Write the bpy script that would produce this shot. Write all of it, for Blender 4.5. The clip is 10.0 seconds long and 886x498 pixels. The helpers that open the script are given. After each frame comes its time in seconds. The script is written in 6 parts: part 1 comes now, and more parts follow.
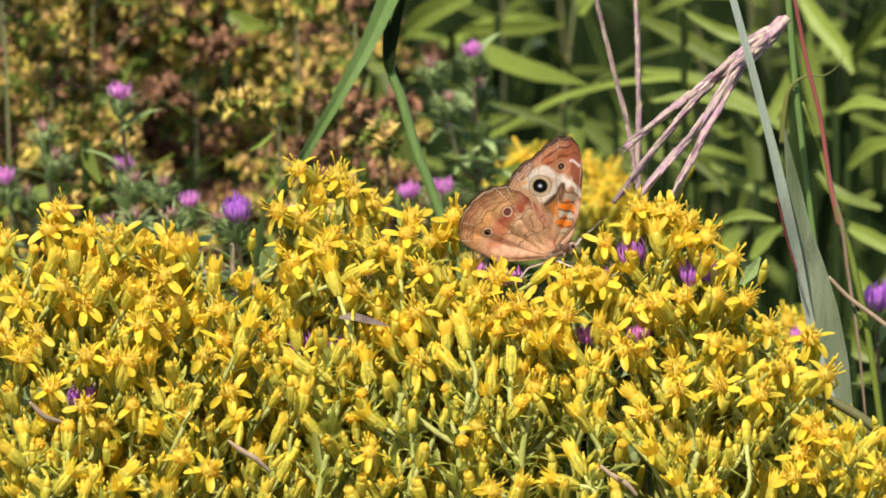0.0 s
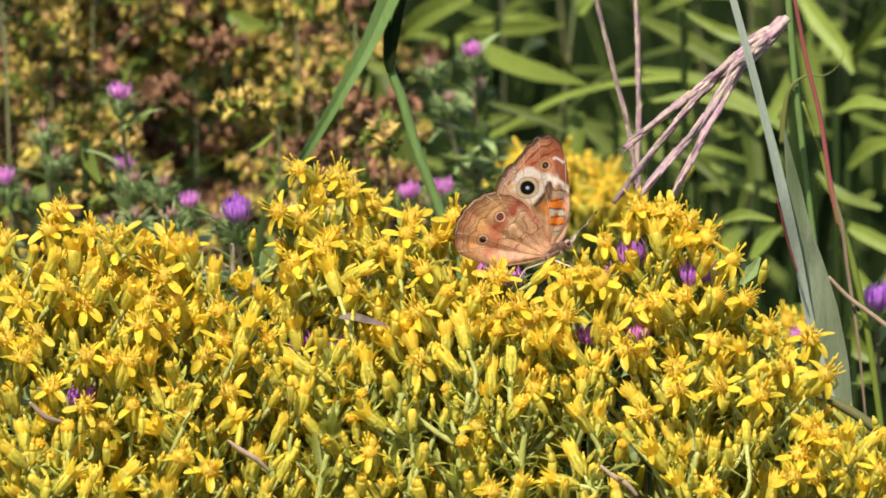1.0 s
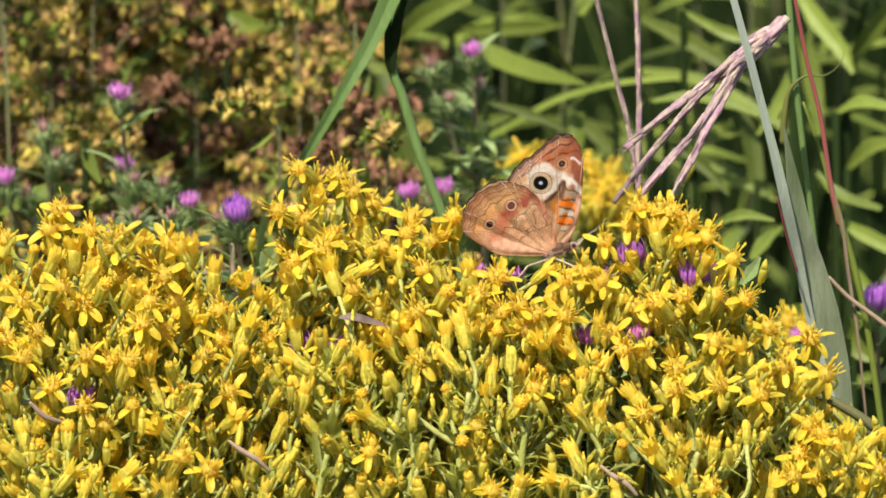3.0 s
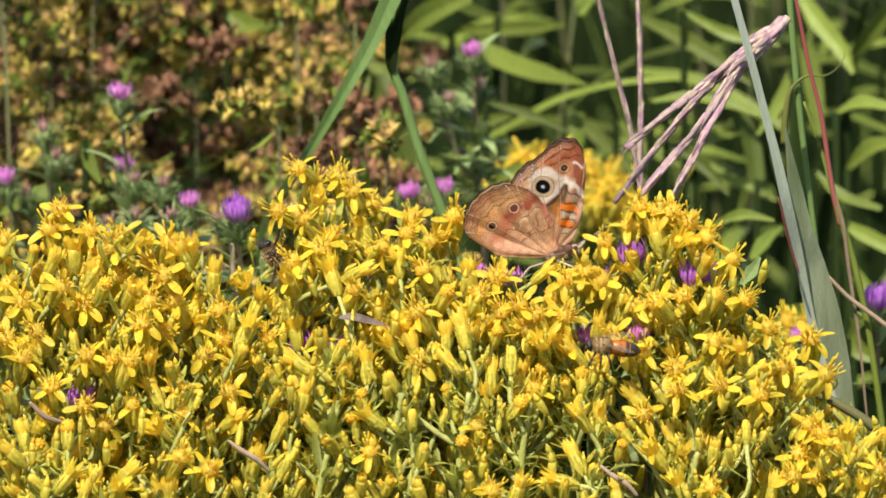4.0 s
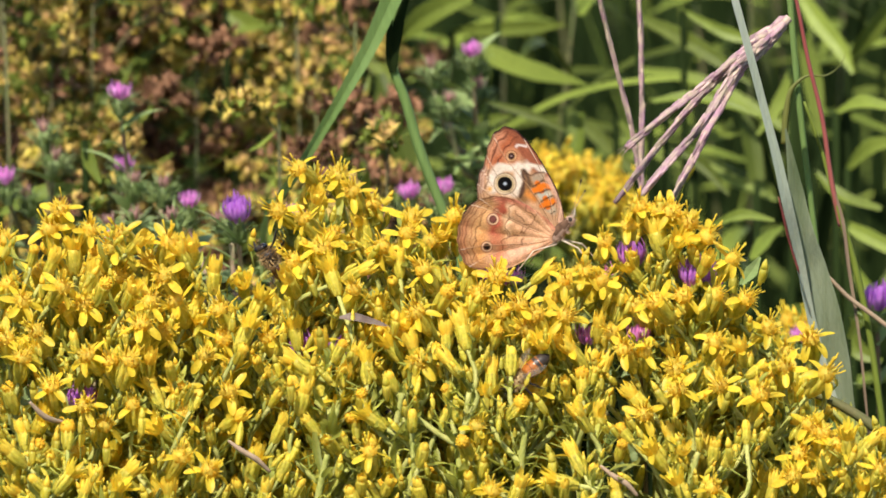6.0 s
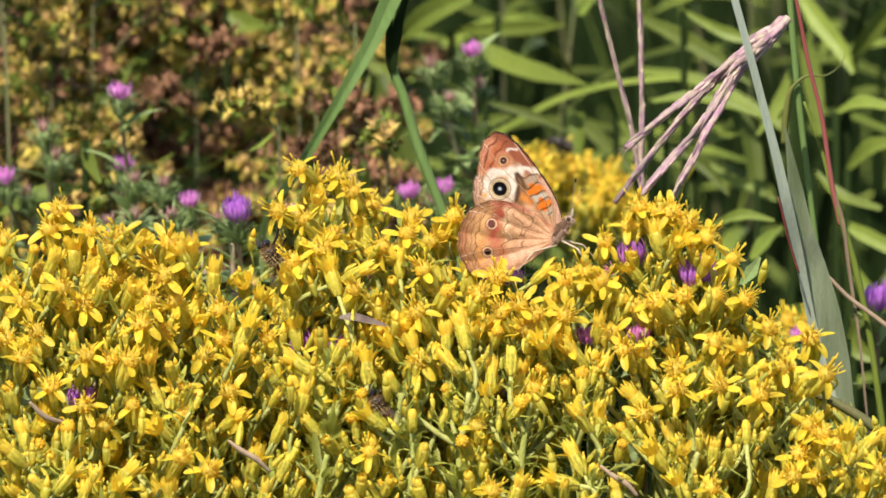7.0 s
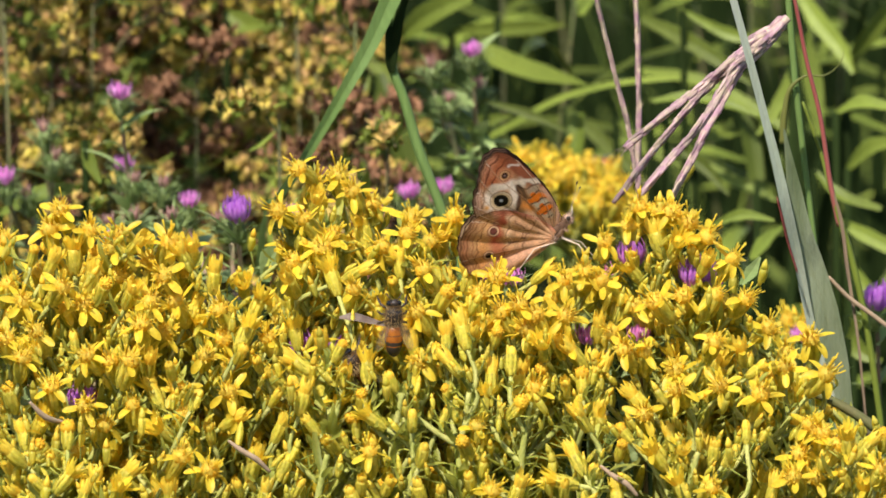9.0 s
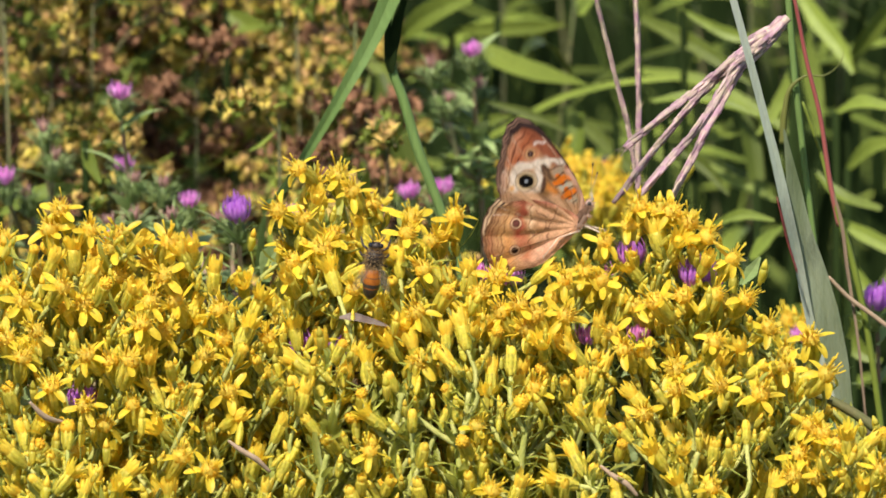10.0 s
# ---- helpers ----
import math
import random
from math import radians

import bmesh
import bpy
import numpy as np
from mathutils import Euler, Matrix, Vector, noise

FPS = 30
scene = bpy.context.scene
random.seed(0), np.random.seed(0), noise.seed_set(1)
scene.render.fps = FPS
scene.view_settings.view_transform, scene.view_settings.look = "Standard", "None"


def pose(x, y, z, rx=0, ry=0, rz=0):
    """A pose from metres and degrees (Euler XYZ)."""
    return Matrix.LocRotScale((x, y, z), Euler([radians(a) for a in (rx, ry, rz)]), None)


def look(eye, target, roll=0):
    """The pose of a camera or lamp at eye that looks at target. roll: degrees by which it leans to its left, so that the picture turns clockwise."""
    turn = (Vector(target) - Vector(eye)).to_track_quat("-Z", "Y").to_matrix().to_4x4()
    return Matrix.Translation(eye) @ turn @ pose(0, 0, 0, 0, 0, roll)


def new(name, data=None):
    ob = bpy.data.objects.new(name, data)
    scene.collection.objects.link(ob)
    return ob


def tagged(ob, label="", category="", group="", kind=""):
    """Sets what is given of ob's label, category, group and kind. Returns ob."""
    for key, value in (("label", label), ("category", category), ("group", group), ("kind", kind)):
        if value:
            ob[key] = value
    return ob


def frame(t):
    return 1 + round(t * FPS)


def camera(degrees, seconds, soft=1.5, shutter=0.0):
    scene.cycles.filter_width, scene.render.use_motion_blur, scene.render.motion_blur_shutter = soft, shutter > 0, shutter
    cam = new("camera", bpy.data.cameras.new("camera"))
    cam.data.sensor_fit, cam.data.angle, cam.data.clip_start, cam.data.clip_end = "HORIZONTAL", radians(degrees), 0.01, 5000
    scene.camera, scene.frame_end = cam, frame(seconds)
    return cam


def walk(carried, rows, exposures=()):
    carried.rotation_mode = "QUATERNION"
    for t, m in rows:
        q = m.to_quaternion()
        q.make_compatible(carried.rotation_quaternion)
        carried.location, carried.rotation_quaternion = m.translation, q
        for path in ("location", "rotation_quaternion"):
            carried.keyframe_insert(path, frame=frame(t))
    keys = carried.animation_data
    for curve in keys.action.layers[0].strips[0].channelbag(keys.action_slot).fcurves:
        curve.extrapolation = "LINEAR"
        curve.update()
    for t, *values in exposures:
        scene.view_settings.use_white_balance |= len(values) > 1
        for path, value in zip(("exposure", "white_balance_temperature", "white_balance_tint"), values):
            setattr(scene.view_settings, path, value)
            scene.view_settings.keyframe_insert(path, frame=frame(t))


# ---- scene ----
cam = camera(8.0, 10.0, soft=1.7, shutter=0.5)
CENTRE = Vector((0, 0, 0.8))
EYE = CENTRE + 1.46 * Vector((0, -math.cos(radians(10)), math.sin(radians(10))))
cam.data.dof.use_dof = True
cam.data.dof.focus_distance = 1.455
cam.data.dof.aperture_fstop = 28.0
walk(cam, [(0, look(EYE, CENTRE)), (10, look(EYE, CENTRE))])

# ---- daylight: a clear sky and a high sun behind the viewer's left shoulder ----
SUN_ELEVATION, SUN_AZIMUTH = radians(53), radians(-22)
world = bpy.data.worlds.new("sky")
scene.world = world
world.use_nodes = True
sky = world.node_tree.nodes.new("ShaderNodeTexSky")
sky.sky_type, sky.sun_disc = "NISHITA", False
sky.sun_elevation, sky.sun_rotation = SUN_ELEVATION, radians(180) - SUN_AZIMUTH
world.node_tree.links.new(sky.outputs[0], world.node_tree.nodes["Background"].inputs[0])
world.node_tree.nodes["Background"].inputs[1].default_value = 0.13
sun = new("sun", bpy.data.lights.new("sun", "SUN"))
sun.data.energy, sun.data.angle, sun.data.color = 4.8, radians(0.53), (1.0, 0.95, 0.86)
to_sun = Vector((math.sin(SUN_AZIMUTH) * math.cos(SUN_ELEVATION), -math.cos(SUN_AZIMUTH) * math.cos(SUN_ELEVATION), math.sin(SUN_ELEVATION)))
sun.matrix_world = look(to_sun * 20, (0, 0, 0))
scene.view_settings.exposure = 0.51

# ---- materials ----


def material(name, colour, other=None, rough=0.5, thin=0.0, size=40.0, grain=400.0, bump=0.15, sheen=0.0, vary=0.25, metal=0.0, streak=None, gloss=0.3, clear=0.0):
    """A surface of two noise scales between two colours; thin: the share of light that a leaf lets through."""
    m = bpy.data.materials.new(name)
    m.use_nodes = True
    n, link = m.node_tree.nodes, m.node_tree.links.new
    bsdf, out = n["Principled BSDF"], n["Material Output"]
    other = other or tuple(c * 0.7 for c in colour)
    place = n.new("ShaderNodeTexCoord")
    mapped = n.new("ShaderNodeMapping")
    link(place.outputs["Object"], mapped.inputs[0])
    mapped.inputs["Scale"].default_value = streak or (1, 1, 1)
    large, fine = n.new("ShaderNodeTexNoise"), n.new("ShaderNodeTexNoise")
    large.inputs["Scale"].default_value, large.inputs["Detail"].default_value = size, 3.0
    fine.inputs["Scale"].default_value, fine.inputs["Detail"].default_value = grain, 2.0
    link(mapped.outputs[0], large.inputs["Vector"])
    link(mapped.outputs[0], fine.inputs["Vector"])
    ramp = n.new("ShaderNodeMapRange")
    ramp.inputs[1].default_value, ramp.inputs[2].default_value = 0.35, 0.65
    link(large.outputs["Fac"], ramp.inputs[0])
    mix = n.new("ShaderNodeMix")
    mix.data_type = "RGBA"
    mix.inputs[6].default_value, mix.inputs[7].default_value = (*colour, 1), (*other, 1)
    link(ramp.outputs[0], mix.inputs[0])
    info = n.new("ShaderNodeObjectInfo")
    island = n.new("ShaderNodeNewGeometry")
    add = n.new("ShaderNodeMath")
    add.operation = "ADD"
    link(info.outputs["Random"], add.inputs[0])
    link(island.outputs["Random Per Island"], add.inputs[1])
    frac = n.new("ShaderNodeMath")
    frac.operation = "FRACT"
    link(add.outputs[0], frac.inputs[0])
    tone = n.new("ShaderNodeMath")
    tone.operation = "MULTIPLY_ADD"
    link(frac.outputs[0], tone.inputs[0])
    tone.inputs[1].default_value, tone.inputs[2].default_value = 2 * vary, 1 - vary
    grainy = n.new("ShaderNodeMath")
    grainy.operation = "MULTIPLY_ADD"
    link(fine.outputs["Fac"], grainy.inputs[0])
    grainy.inputs[1].default_value, grainy.inputs[2].default_value = 0.5, 0.75
    both = n.new("ShaderNodeMath")
    both.operation = "MULTIPLY"
    link(tone.outputs[0], both.inputs[0])
    link(grainy.outputs[0], both.inputs[1])
    shade = n.new("ShaderNodeVectorMath")
    shade.operation = "SCALE"
    link(mix.outputs[2], shade.inputs[0])
    link(both.outputs[0], shade.inputs["Scale"])
    link(shade.outputs[0], bsdf.inputs["Base Color"])
    bsdf.inputs["Roughness"].default_value = rough
    bsdf.inputs["Metallic"].default_value = metal
    bsdf.inputs["Sheen Weight"].default_value = sheen
    bsdf.inputs["Specular IOR Level"].default_value = gloss
    if bump:
        relief = n.new("ShaderNodeBump")
        relief.inputs["Strength"].default_value, relief.inputs["Distance"].default_value = bump, 0.0004
        link(fine.outputs["Fac"], relief.inputs["Height"])
        link(relief.outputs[0], bsdf.inputs["Normal"])
    if thin:
        through_light = n.new("ShaderNodeBsdfTranslucent")
        link(shade.outputs[0], through_light.inputs[0])
        blend = n.new("ShaderNodeMixShader")
        blend.inputs[0].default_value = thin
        link(bsdf.outputs[0], blend.inputs[1])
        link(through_light.outputs[0], blend.inputs[2])
        link(blend.outputs[0], out.inputs[0])
        if clear:
            see, pane = n.new("ShaderNodeBsdfTransparent"), n.new("ShaderNodeMixShader")
            pane.inputs[0].default_value = clear
            link(blend.outputs[0], pane.inputs[1])
            link(see.outputs[0], pane.inputs[2])
            link(pane.outputs[0], out.inputs[0])
    return m


def scaled_wing(name, rough=0.5, thin=0.3):
    """Butterfly scales: the colour of each spot is stored on the wing, with a fine dusting over it."""
    m = bpy.data.materials.new(name)
    m.use_nodes = True
    n, link = m.node_tree.nodes, m.node_tree.links.new
    bsdf, out = n["Principled BSDF"], n["Material Output"]
    colour = n.new("ShaderNodeVertexColor")
    colour.layer_name = "pattern"
    place, dust = n.new("ShaderNodeTexCoord"), n.new("ShaderNodeTexNoise")
    dust.inputs["Scale"].default_value, dust.inputs["Detail"].default_value = 3500.0, 3.0
    link(place.outputs["Object"], dust.inputs["Vector"])
    grainy = n.new("ShaderNodeMath")
    grainy.operation = "MULTIPLY_ADD"
    link(dust.outputs["Fac"], grainy.inputs[0])
    grainy.inputs[1].default_value, grainy.inputs[2].default_value = 0.7, 0.65
    shade = n.new("ShaderNodeVectorMath")
    shade.operation = "SCALE"
    link(colour.outputs[0], shade.inputs[0])
    link(grainy.outputs[0], shade.inputs["Scale"])
    link(shade.outputs[0], bsdf.inputs["Base Color"])
    bsdf.inputs["Roughness"].default_value, bsdf.inputs["Specular IOR Level"].default_value = rough, 0.12
    relief = n.new("ShaderNodeBump")
    relief.inputs["Strength"].default_value, relief.inputs["Distance"].default_value = 0.3, 0.0001
    link(dust.outputs["Fac"], relief.inputs["Height"])
    link(relief.outputs[0], bsdf.inputs["Normal"])
    glow = n.new("ShaderNodeBsdfTranslucent")
    link(shade.outputs[0], glow.inputs[0])
    blend = n.new("ShaderNodeMixShader")
    blend.inputs[0].default_value = thin
    link(bsdf.outputs[0], blend.inputs[1])
    link(glow.outputs[0], blend.inputs[2])
    link(blend.outputs[0], out.inputs[0])
    return m


RAY = material("goldenrod_ray", (0.87, 0.685, 0.06), (0.87, 0.60, 0.04), rough=0.45, thin=0.5, size=300, grain=1500, vary=0.12)
FLORET = material("goldenrod_floret", (0.93, 0.77, 0.13), (0.92, 0.67, 0.075), rough=0.5, thin=0.6, size=500, grain=2500, vary=0.12)
BUD_YELLOW = material("goldenrod_bud_tip", (0.88, 0.70, 0.085), (0.87, 0.58, 0.045), rough=0.5, thin=0.4, size=300, grain=1500, vary=0.15)
INVOLUCRE = material("goldenrod_involucre", (0.66, 0.60, 0.075), (0.86, 0.73, 0.125), rough=0.38, thin=0.55, size=420, grain=1600, vary=0.22)
KNOB = material("goldenrod_spent_disc", (0.88, 0.56, 0.035), (0.80, 0.44, 0.025), rough=0.6, thin=0.3, size=500, grain=2500, vary=0.15)
STEM = material("goldenrod_stem", (0.31, 0.325, 0.07), (0.43, 0.41, 0.12), rough=0.65, size=300, grain=1500, vary=0.2, bump=0.6)
BRACT = material("goldenrod_leaf", (0.32, 0.35, 0.062), (0.52, 0.51, 0.10), rough=0.5, thin=0.5, size=150, grain=900, vary=0.3)
ASTER_PETAL = material("aster_petal", (0.48, 0.14, 0.60), (0.64, 0.28, 0.68), rough=0.5, thin=0.35, size=300, grain=900, vary=0.2)
ASTER_PINK = material("aster_petal_pink", (0.70, 0.18, 0.56), (0.84, 0.46, 0.74), rough=0.5, thin=0.35, size=400, grain=900, vary=0.3)
ASTER_FADED = material("aster_faded", (0.42, 0.19, 0.18), (0.52, 0.34, 0.27), rough=0.7, thin=0.25, size=400, grain=900, vary=0.3)
ASTER_GREEN = material("aster_green", (0.19, 0.27, 0.075), (0.31, 0.37, 0.15), rough=0.55, thin=0.3, size=150, grain=900, vary=0.3)
ASTER_STEM = material("aster_stem", (0.34, 0.19, 0.14), (0.24, 0.22, 0.10), rough=0.6, size=90, grain=900, vary=0.2)
FADED_HEAD = material("faded_goldenrod_head", (0.58, 0.48, 0.07), (0.50, 0.29, 0.12), rough=0.8, thin=0.2, size=230, grain=900, vary=0.45)
FADED_BROWN = material("withered_head", (0.33, 0.165, 0.085), (0.15, 0.07, 0.035), rough=0.85, thin=0.15, size=120, grain=900, vary=0.5)
LEAF = material("meadow_leaf", (0.082, 0.112, 0.017), (0.190, 0.232, 0.038), rough=0.42, thin=0.25, size=22, grain=700, vary=0.45, streak=(1, 1, 0.2), gloss=0.15)
DULL_STEM = material("faded_stem", (0.065, 0.08, 0.022), (0.11, 0.09, 0.035), rough=0.7, size=90, grain=900, vary=0.3)
# leaf green again, darkened: the shade deep in the meadow put into colour
LEAF_SHADED = material("shaded_leaf", (0.012, 0.020, 0.006), (0.024, 0.038, 0.010), rough=0.8, thin=0.25, size=14, grain=500, vary=0.4, streak=(1, 1, 0.2), gloss=0.02)
BLADE = material("grass_blade", (0.15, 0.24, 0.06), (0.20, 0.29, 0.09), rough=0.4, thin=0.3, size=30, grain=1600, vary=0.12, streak=(1, 1, 0.05), bump=0.3, gloss=0.15)
BLUE_BLADE = material("blue_green_blade", (0.125, 0.155, 0.075), (0.27, 0.30, 0.185), rough=0.45, thin=0.2, size=160, grain=2600, vary=0.12, streak=(1, 1, 0.02), bump=0.6, gloss=0.15)
PALE_BLADE = material("pale_blade", (0.30, 0.35, 0.25), (0.43, 0.46, 0.37), rough=0.4, thin=0.1, size=50, grain=1800, vary=0.08, streak=(1, 1, 0.05), bump=0.3)
OLIVE_BLADE = material("olive_blade", (0.13, 0.15, 0.03), (0.20, 0.19, 0.05), rough=0.45, thin=0.25, size=50, grain=1500, vary=0.1, streak=(1, 1, 0.05))
RED_STEM = material("red_grass_stem", (0.23, 0.05, 0.045), (0.34, 0.13, 0.10), rough=0.42, size=60, grain=900, vary=0.1, streak=(1, 1, 0.1))
STRAW = material("dry_straw", (0.36, 0.26, 0.16), (0.25, 0.16, 0.10), rough=0.7, size=80, grain=900, vary=0.2, streak=(1, 1, 0.2))
DRY_LEAF = material("dry_leaf", (0.26, 0.20, 0.155), (0.14, 0.095, 0.075), rough=0.8, thin=0.1, size=250, grain=1500, vary=0.1, bump=0.4)
SPIKELET = material("spikelet", (0.33, 0.18, 0.225), (0.44, 0.34, 0.235), rough=0.5, thin=0.1, size=400, grain=1200, vary=0.45)
SOIL = material("soil_and_litter", (0.045, 0.05, 0.018), (0.03, 0.032, 0.014), rough=0.95, gloss=0.05, size=9, grain=120, vary=0.0, bump=0.6)
WING_UNDER = scaled_wing("wing_underside", 0.5, 0.035)
WING_UPPER = scaled_wing("wing_upperside", 0.55, 0.06)
FUR = material("butterfly_fur", (0.185, 0.105, 0.066), (0.12, 0.066, 0.042), rough=0.9, size=700, grain=5000, vary=0.3, bump=0.0, gloss=0.05)
PALE_FUR = material("butterfly_pale_fur", (0.50, 0.33, 0.25), (0.38, 0.24, 0.17), rough=0.9, size=700, grain=5000, vary=0.25, bump=0.0, gloss=0.05)
LIMB = material("butterfly_limb", (0.62, 0.50, 0.38), (0.5, 0.36, 0.25), rough=0.6, size=700, grain=3000, vary=0.05)
FEELER = material("butterfly_feeler", (0.45, 0.37, 0.26), (0.3, 0.24, 0.17), rough=0.6, size=900, grain=3000, vary=0.0)
DARK = material("dark_chitin", (0.03, 0.022, 0.018), (0.05, 0.036, 0.027), rough=0.4, size=500, grain=3000, vary=0.0)
BEE_FUR = material("bee_fur", (0.56, 0.40, 0.20), (0.38, 0.24, 0.10), rough=0.95, thin=0.35, size=800, grain=6000, vary=0.35, bump=0.0, gloss=0.05)
BEE_AMBER = material("bee_amber", (0.46, 0.15, 0.022), (0.30, 0.085, 0.015), rough=0.25, size=600, grain=3000, vary=0.0, thin=0.1, gloss=0.5)
BEE_WING = material("bee_wing", (0.42, 0.36, 0.27), (0.35, 0.29, 0.2), rough=0.25, thin=0.5, size=600, grain=2000, vary=0.0, clear=0.72)
BEE_DUSKY = material("bee_dusky", (0.12, 0.045, 0.02), (0.06, 0.025, 0.012), rough=0.25, size=600, grain=3000, vary=0.0, gloss=0.5)
FLY_BLUE = material("blue_black_chitin", (0.03, 0.045, 0.07), (0.02, 0.02, 0.025), rough=0.2, size=600, grain=2000, vary=0.0, metal=0.5)

# ---- small tools for shapes; the lists of points are in millimetres about the centre of the place ----
MM = 0.001


def mm(p):
    return Vector(p[:3]) * MM + CENTRE


def shape(name, verts, faces, mat, smooth=True):
    data = bpy.data.meshes.new(name)
    data.from_pydata([tuple(v) for v in verts], [], faces)
    for one in (mat if isinstance(mat, (list, tuple)) else [mat]):
        data.materials.append(one)
    if smooth:
        data.shade_smooth()
    return data


def part(name, data, parent=None, at=None, label=""):
    """ONE mesh object under its thing, at a pose in the thing's space."""
    ob = new(name, data)
    ob.parent = parent
    if at is not None:
        ob.matrix_basis = at
    return tagged(ob, label)


def thing(name, place, label, category, group=""):
    ob = new(name)
    ob.empty_display_size = 0.01
    ob.matrix_basis = Matrix.Translation(place)
    return tagged(ob, label, category, group)


class Heap:
    """Gathers rings, ribbons and tufts into one list of corners and faces."""

    def __init__(self):
        self.v, self.f, self.k = [], [], []

    def add(self, verts, faces, k=0):
        b = len(self.v)
        self.v.extend(verts)
        self.f.extend([tuple(i + b for i in f) for f in faces])
        self.k.extend([k] * len(faces))

    def tube(self, pts, radii, n=6, k=0, flat=1.0):
        pts = [Vector(p) for p in pts]
        side = None
        verts, faces = [], []
        for i, p in enumerate(pts):
            d = (pts[min(i + 1, len(pts) - 1)] - pts[max(i - 1, 0)]).normalized()
            if side is None:
                side = d.orthogonal().normalized()
            side = (side - d * side.dot(d)).normalized()
            up = d.cross(side)
            r = radii[i] if isinstance(radii, (list, tuple)) else radii
            for j in range(n):
                a = 2 * math.pi * j / n
                verts.append(p + side * (r * math.cos(a)) + up * (r * flat * math.sin(a)))
        for i in range(len(pts) - 1):
            for j in range(n):
                a, b = i * n + j, i * n + (j + 1) % n
                faces.append((a, b, b + n, a + n))
        faces.append(tuple(range(n - 1, -1, -1)))
        faces.append(tuple(range(len(pts) * n - n, len(pts) * n)))
        self.add(verts, faces, k)

    def ribbon(self, pts, widths, face, dip=0.25, k=0, ridges=0):
        """A blade along pts whose upper side looks towards face; dip: depth of the fold along its rib; ridges: fine ribs along it."""
        if ridges:
            return self.ribbed(pts, widths, face, dip, ridges)
        pts = [Vector(p) for p in pts]
        face = Vector(face)
        verts, faces = [], []
        for i, p in enumerate(pts):
            d = (pts[min(i + 1, len(pts) - 1)] - pts[max(i - 1, 0)]).normalized()
            side = d.cross(face)
            side = side.normalized() if side.length > 1e-6 else d.orthogonal().normalized()
            up = side.cross(d)
            w = widths[i] / 2
            verts += [p - side * w, p - side * w * 0.5 - up * w * dip * 0.7, p - up * w * dip, p + side * w * 0.5 - up * w * dip * 0.7, p + side * w]
        for i in range(len(pts) - 1):
            for j in range(4):
                a = i * 5 + j
                faces.append((a, a + 1, a + 6, a + 5))
        self.add(verts, faces, k)

    def ribbed(self, pts, widths, face, dip, ridges):
        pts, face, n = [Vector(p) for p in pts], Vector(face), 2 * ridges + 1
        verts, faces = [], []
        for i, p in enumerate(pts):
            d = (pts[min(i + 1, len(pts) - 1)] - pts[max(i - 1, 0)]).normalized()
            side = d.cross(face).normalized()
            up, w = side.cross(d), widths[i] / 2
            for j in range(n):
                u = 2 * j / (n - 1) - 1
                verts.append(p + side * w * u + up * w * (-dip * (1 - abs(u) ** 1.5) + (0.085 if j % 2 else 0) - (0.13 if j == n // 2 else 0)))
        for i in range(len(pts) - 1):
            for j in range(n - 1):
                a = i * n + j
                faces.append((a, a + 1, a + n + 1, a + n))
        self.add(verts, faces)

    def lathe(self, profile, n=10, m=None, k=0, squash=1.0):
        """A turned body about z from (radius, height) pairs."""
        verts, faces = [], []
        for r, z in profile:
            for j in range(n):
                a = 2 * math.pi * j / n
                p = Vector((r * math.cos(a), r * squash * math.sin(a), z))
                verts.append(m @ p if m else p)
        for i in range(len(profile) - 1):
            for j in range(n):
                a, b = i * n + j, i * n + (j + 1) % n
                faces.append((a, b, b + n, a + n))
        faces.append(tuple(range(n - 1, -1, -1)))
        faces.append(tuple(range(len(profile) * n - n, len(profile) * n)))
        self.add(verts, faces, k)

    def mesh(self, name, mats, smooth=True):
        data = shape(name, self.v, self.f, mats, smooth)
        if any(self.k):
            data.polygons.foreach_set("material_index", self.k)
        return data


def curve_points(pts, n=8):
    """A smooth line through the points (cubic, by chord length)."""
    pts = [Vector(p) for p in pts]
    if len(pts) == 2:
        return [pts[0].lerp(pts[1], i / n) for i in range(n + 1)]
    ext = [2 * pts[0] - pts[1]] + pts + [2 * pts[-1] - pts[-2]]
    aims = []
    for a, b, c in zip(ext, ext[1:], ext[2:]):
        d1, d2 = max((b - a).length, 1e-9), max((c - b).length, 1e-9)
        aims.append(((c - b) * (d1 / d2) + (b - a) * (d2 / d1)) / (d1 + d2))
    out = []
    for i in range(len(pts) - 1):
        b, c, d = pts[i], pts[i + 1], (pts[i + 1] - pts[i]).length
        for j in range(n):
            t = j / n
            out.append(b * (2 * t ** 3 - 3 * t * t + 1) + c * (3 * t * t - 2 * t ** 3) + aims[i] * d * (t ** 3 - 2 * t * t + t) + aims[i + 1] * d * (t ** 3 - t * t))
    return out + [pts[-1]]


def facing(place, ahead, back):
    """A pose whose x axis points ahead and whose z axis points as nearly as can be along back."""
    x = Vector(ahead).normalized()
    z = Vector(back)
    z = (z - x * z.dot(x)).normalized()
    y = z.cross(x)
    return Matrix.Translation(place) @ Matrix((x, y, z)).transposed().to_4x4()


def upright(place, axis, spin=0.0):
    """A pose whose z axis points along axis."""
    q = Vector((0, 0, 1)).rotation_difference(Vector(axis).normalized())
    return Matrix.Translation(place) @ q.to_matrix().to_4x4() @ Matrix.Rotation(spin, 4, "Z")


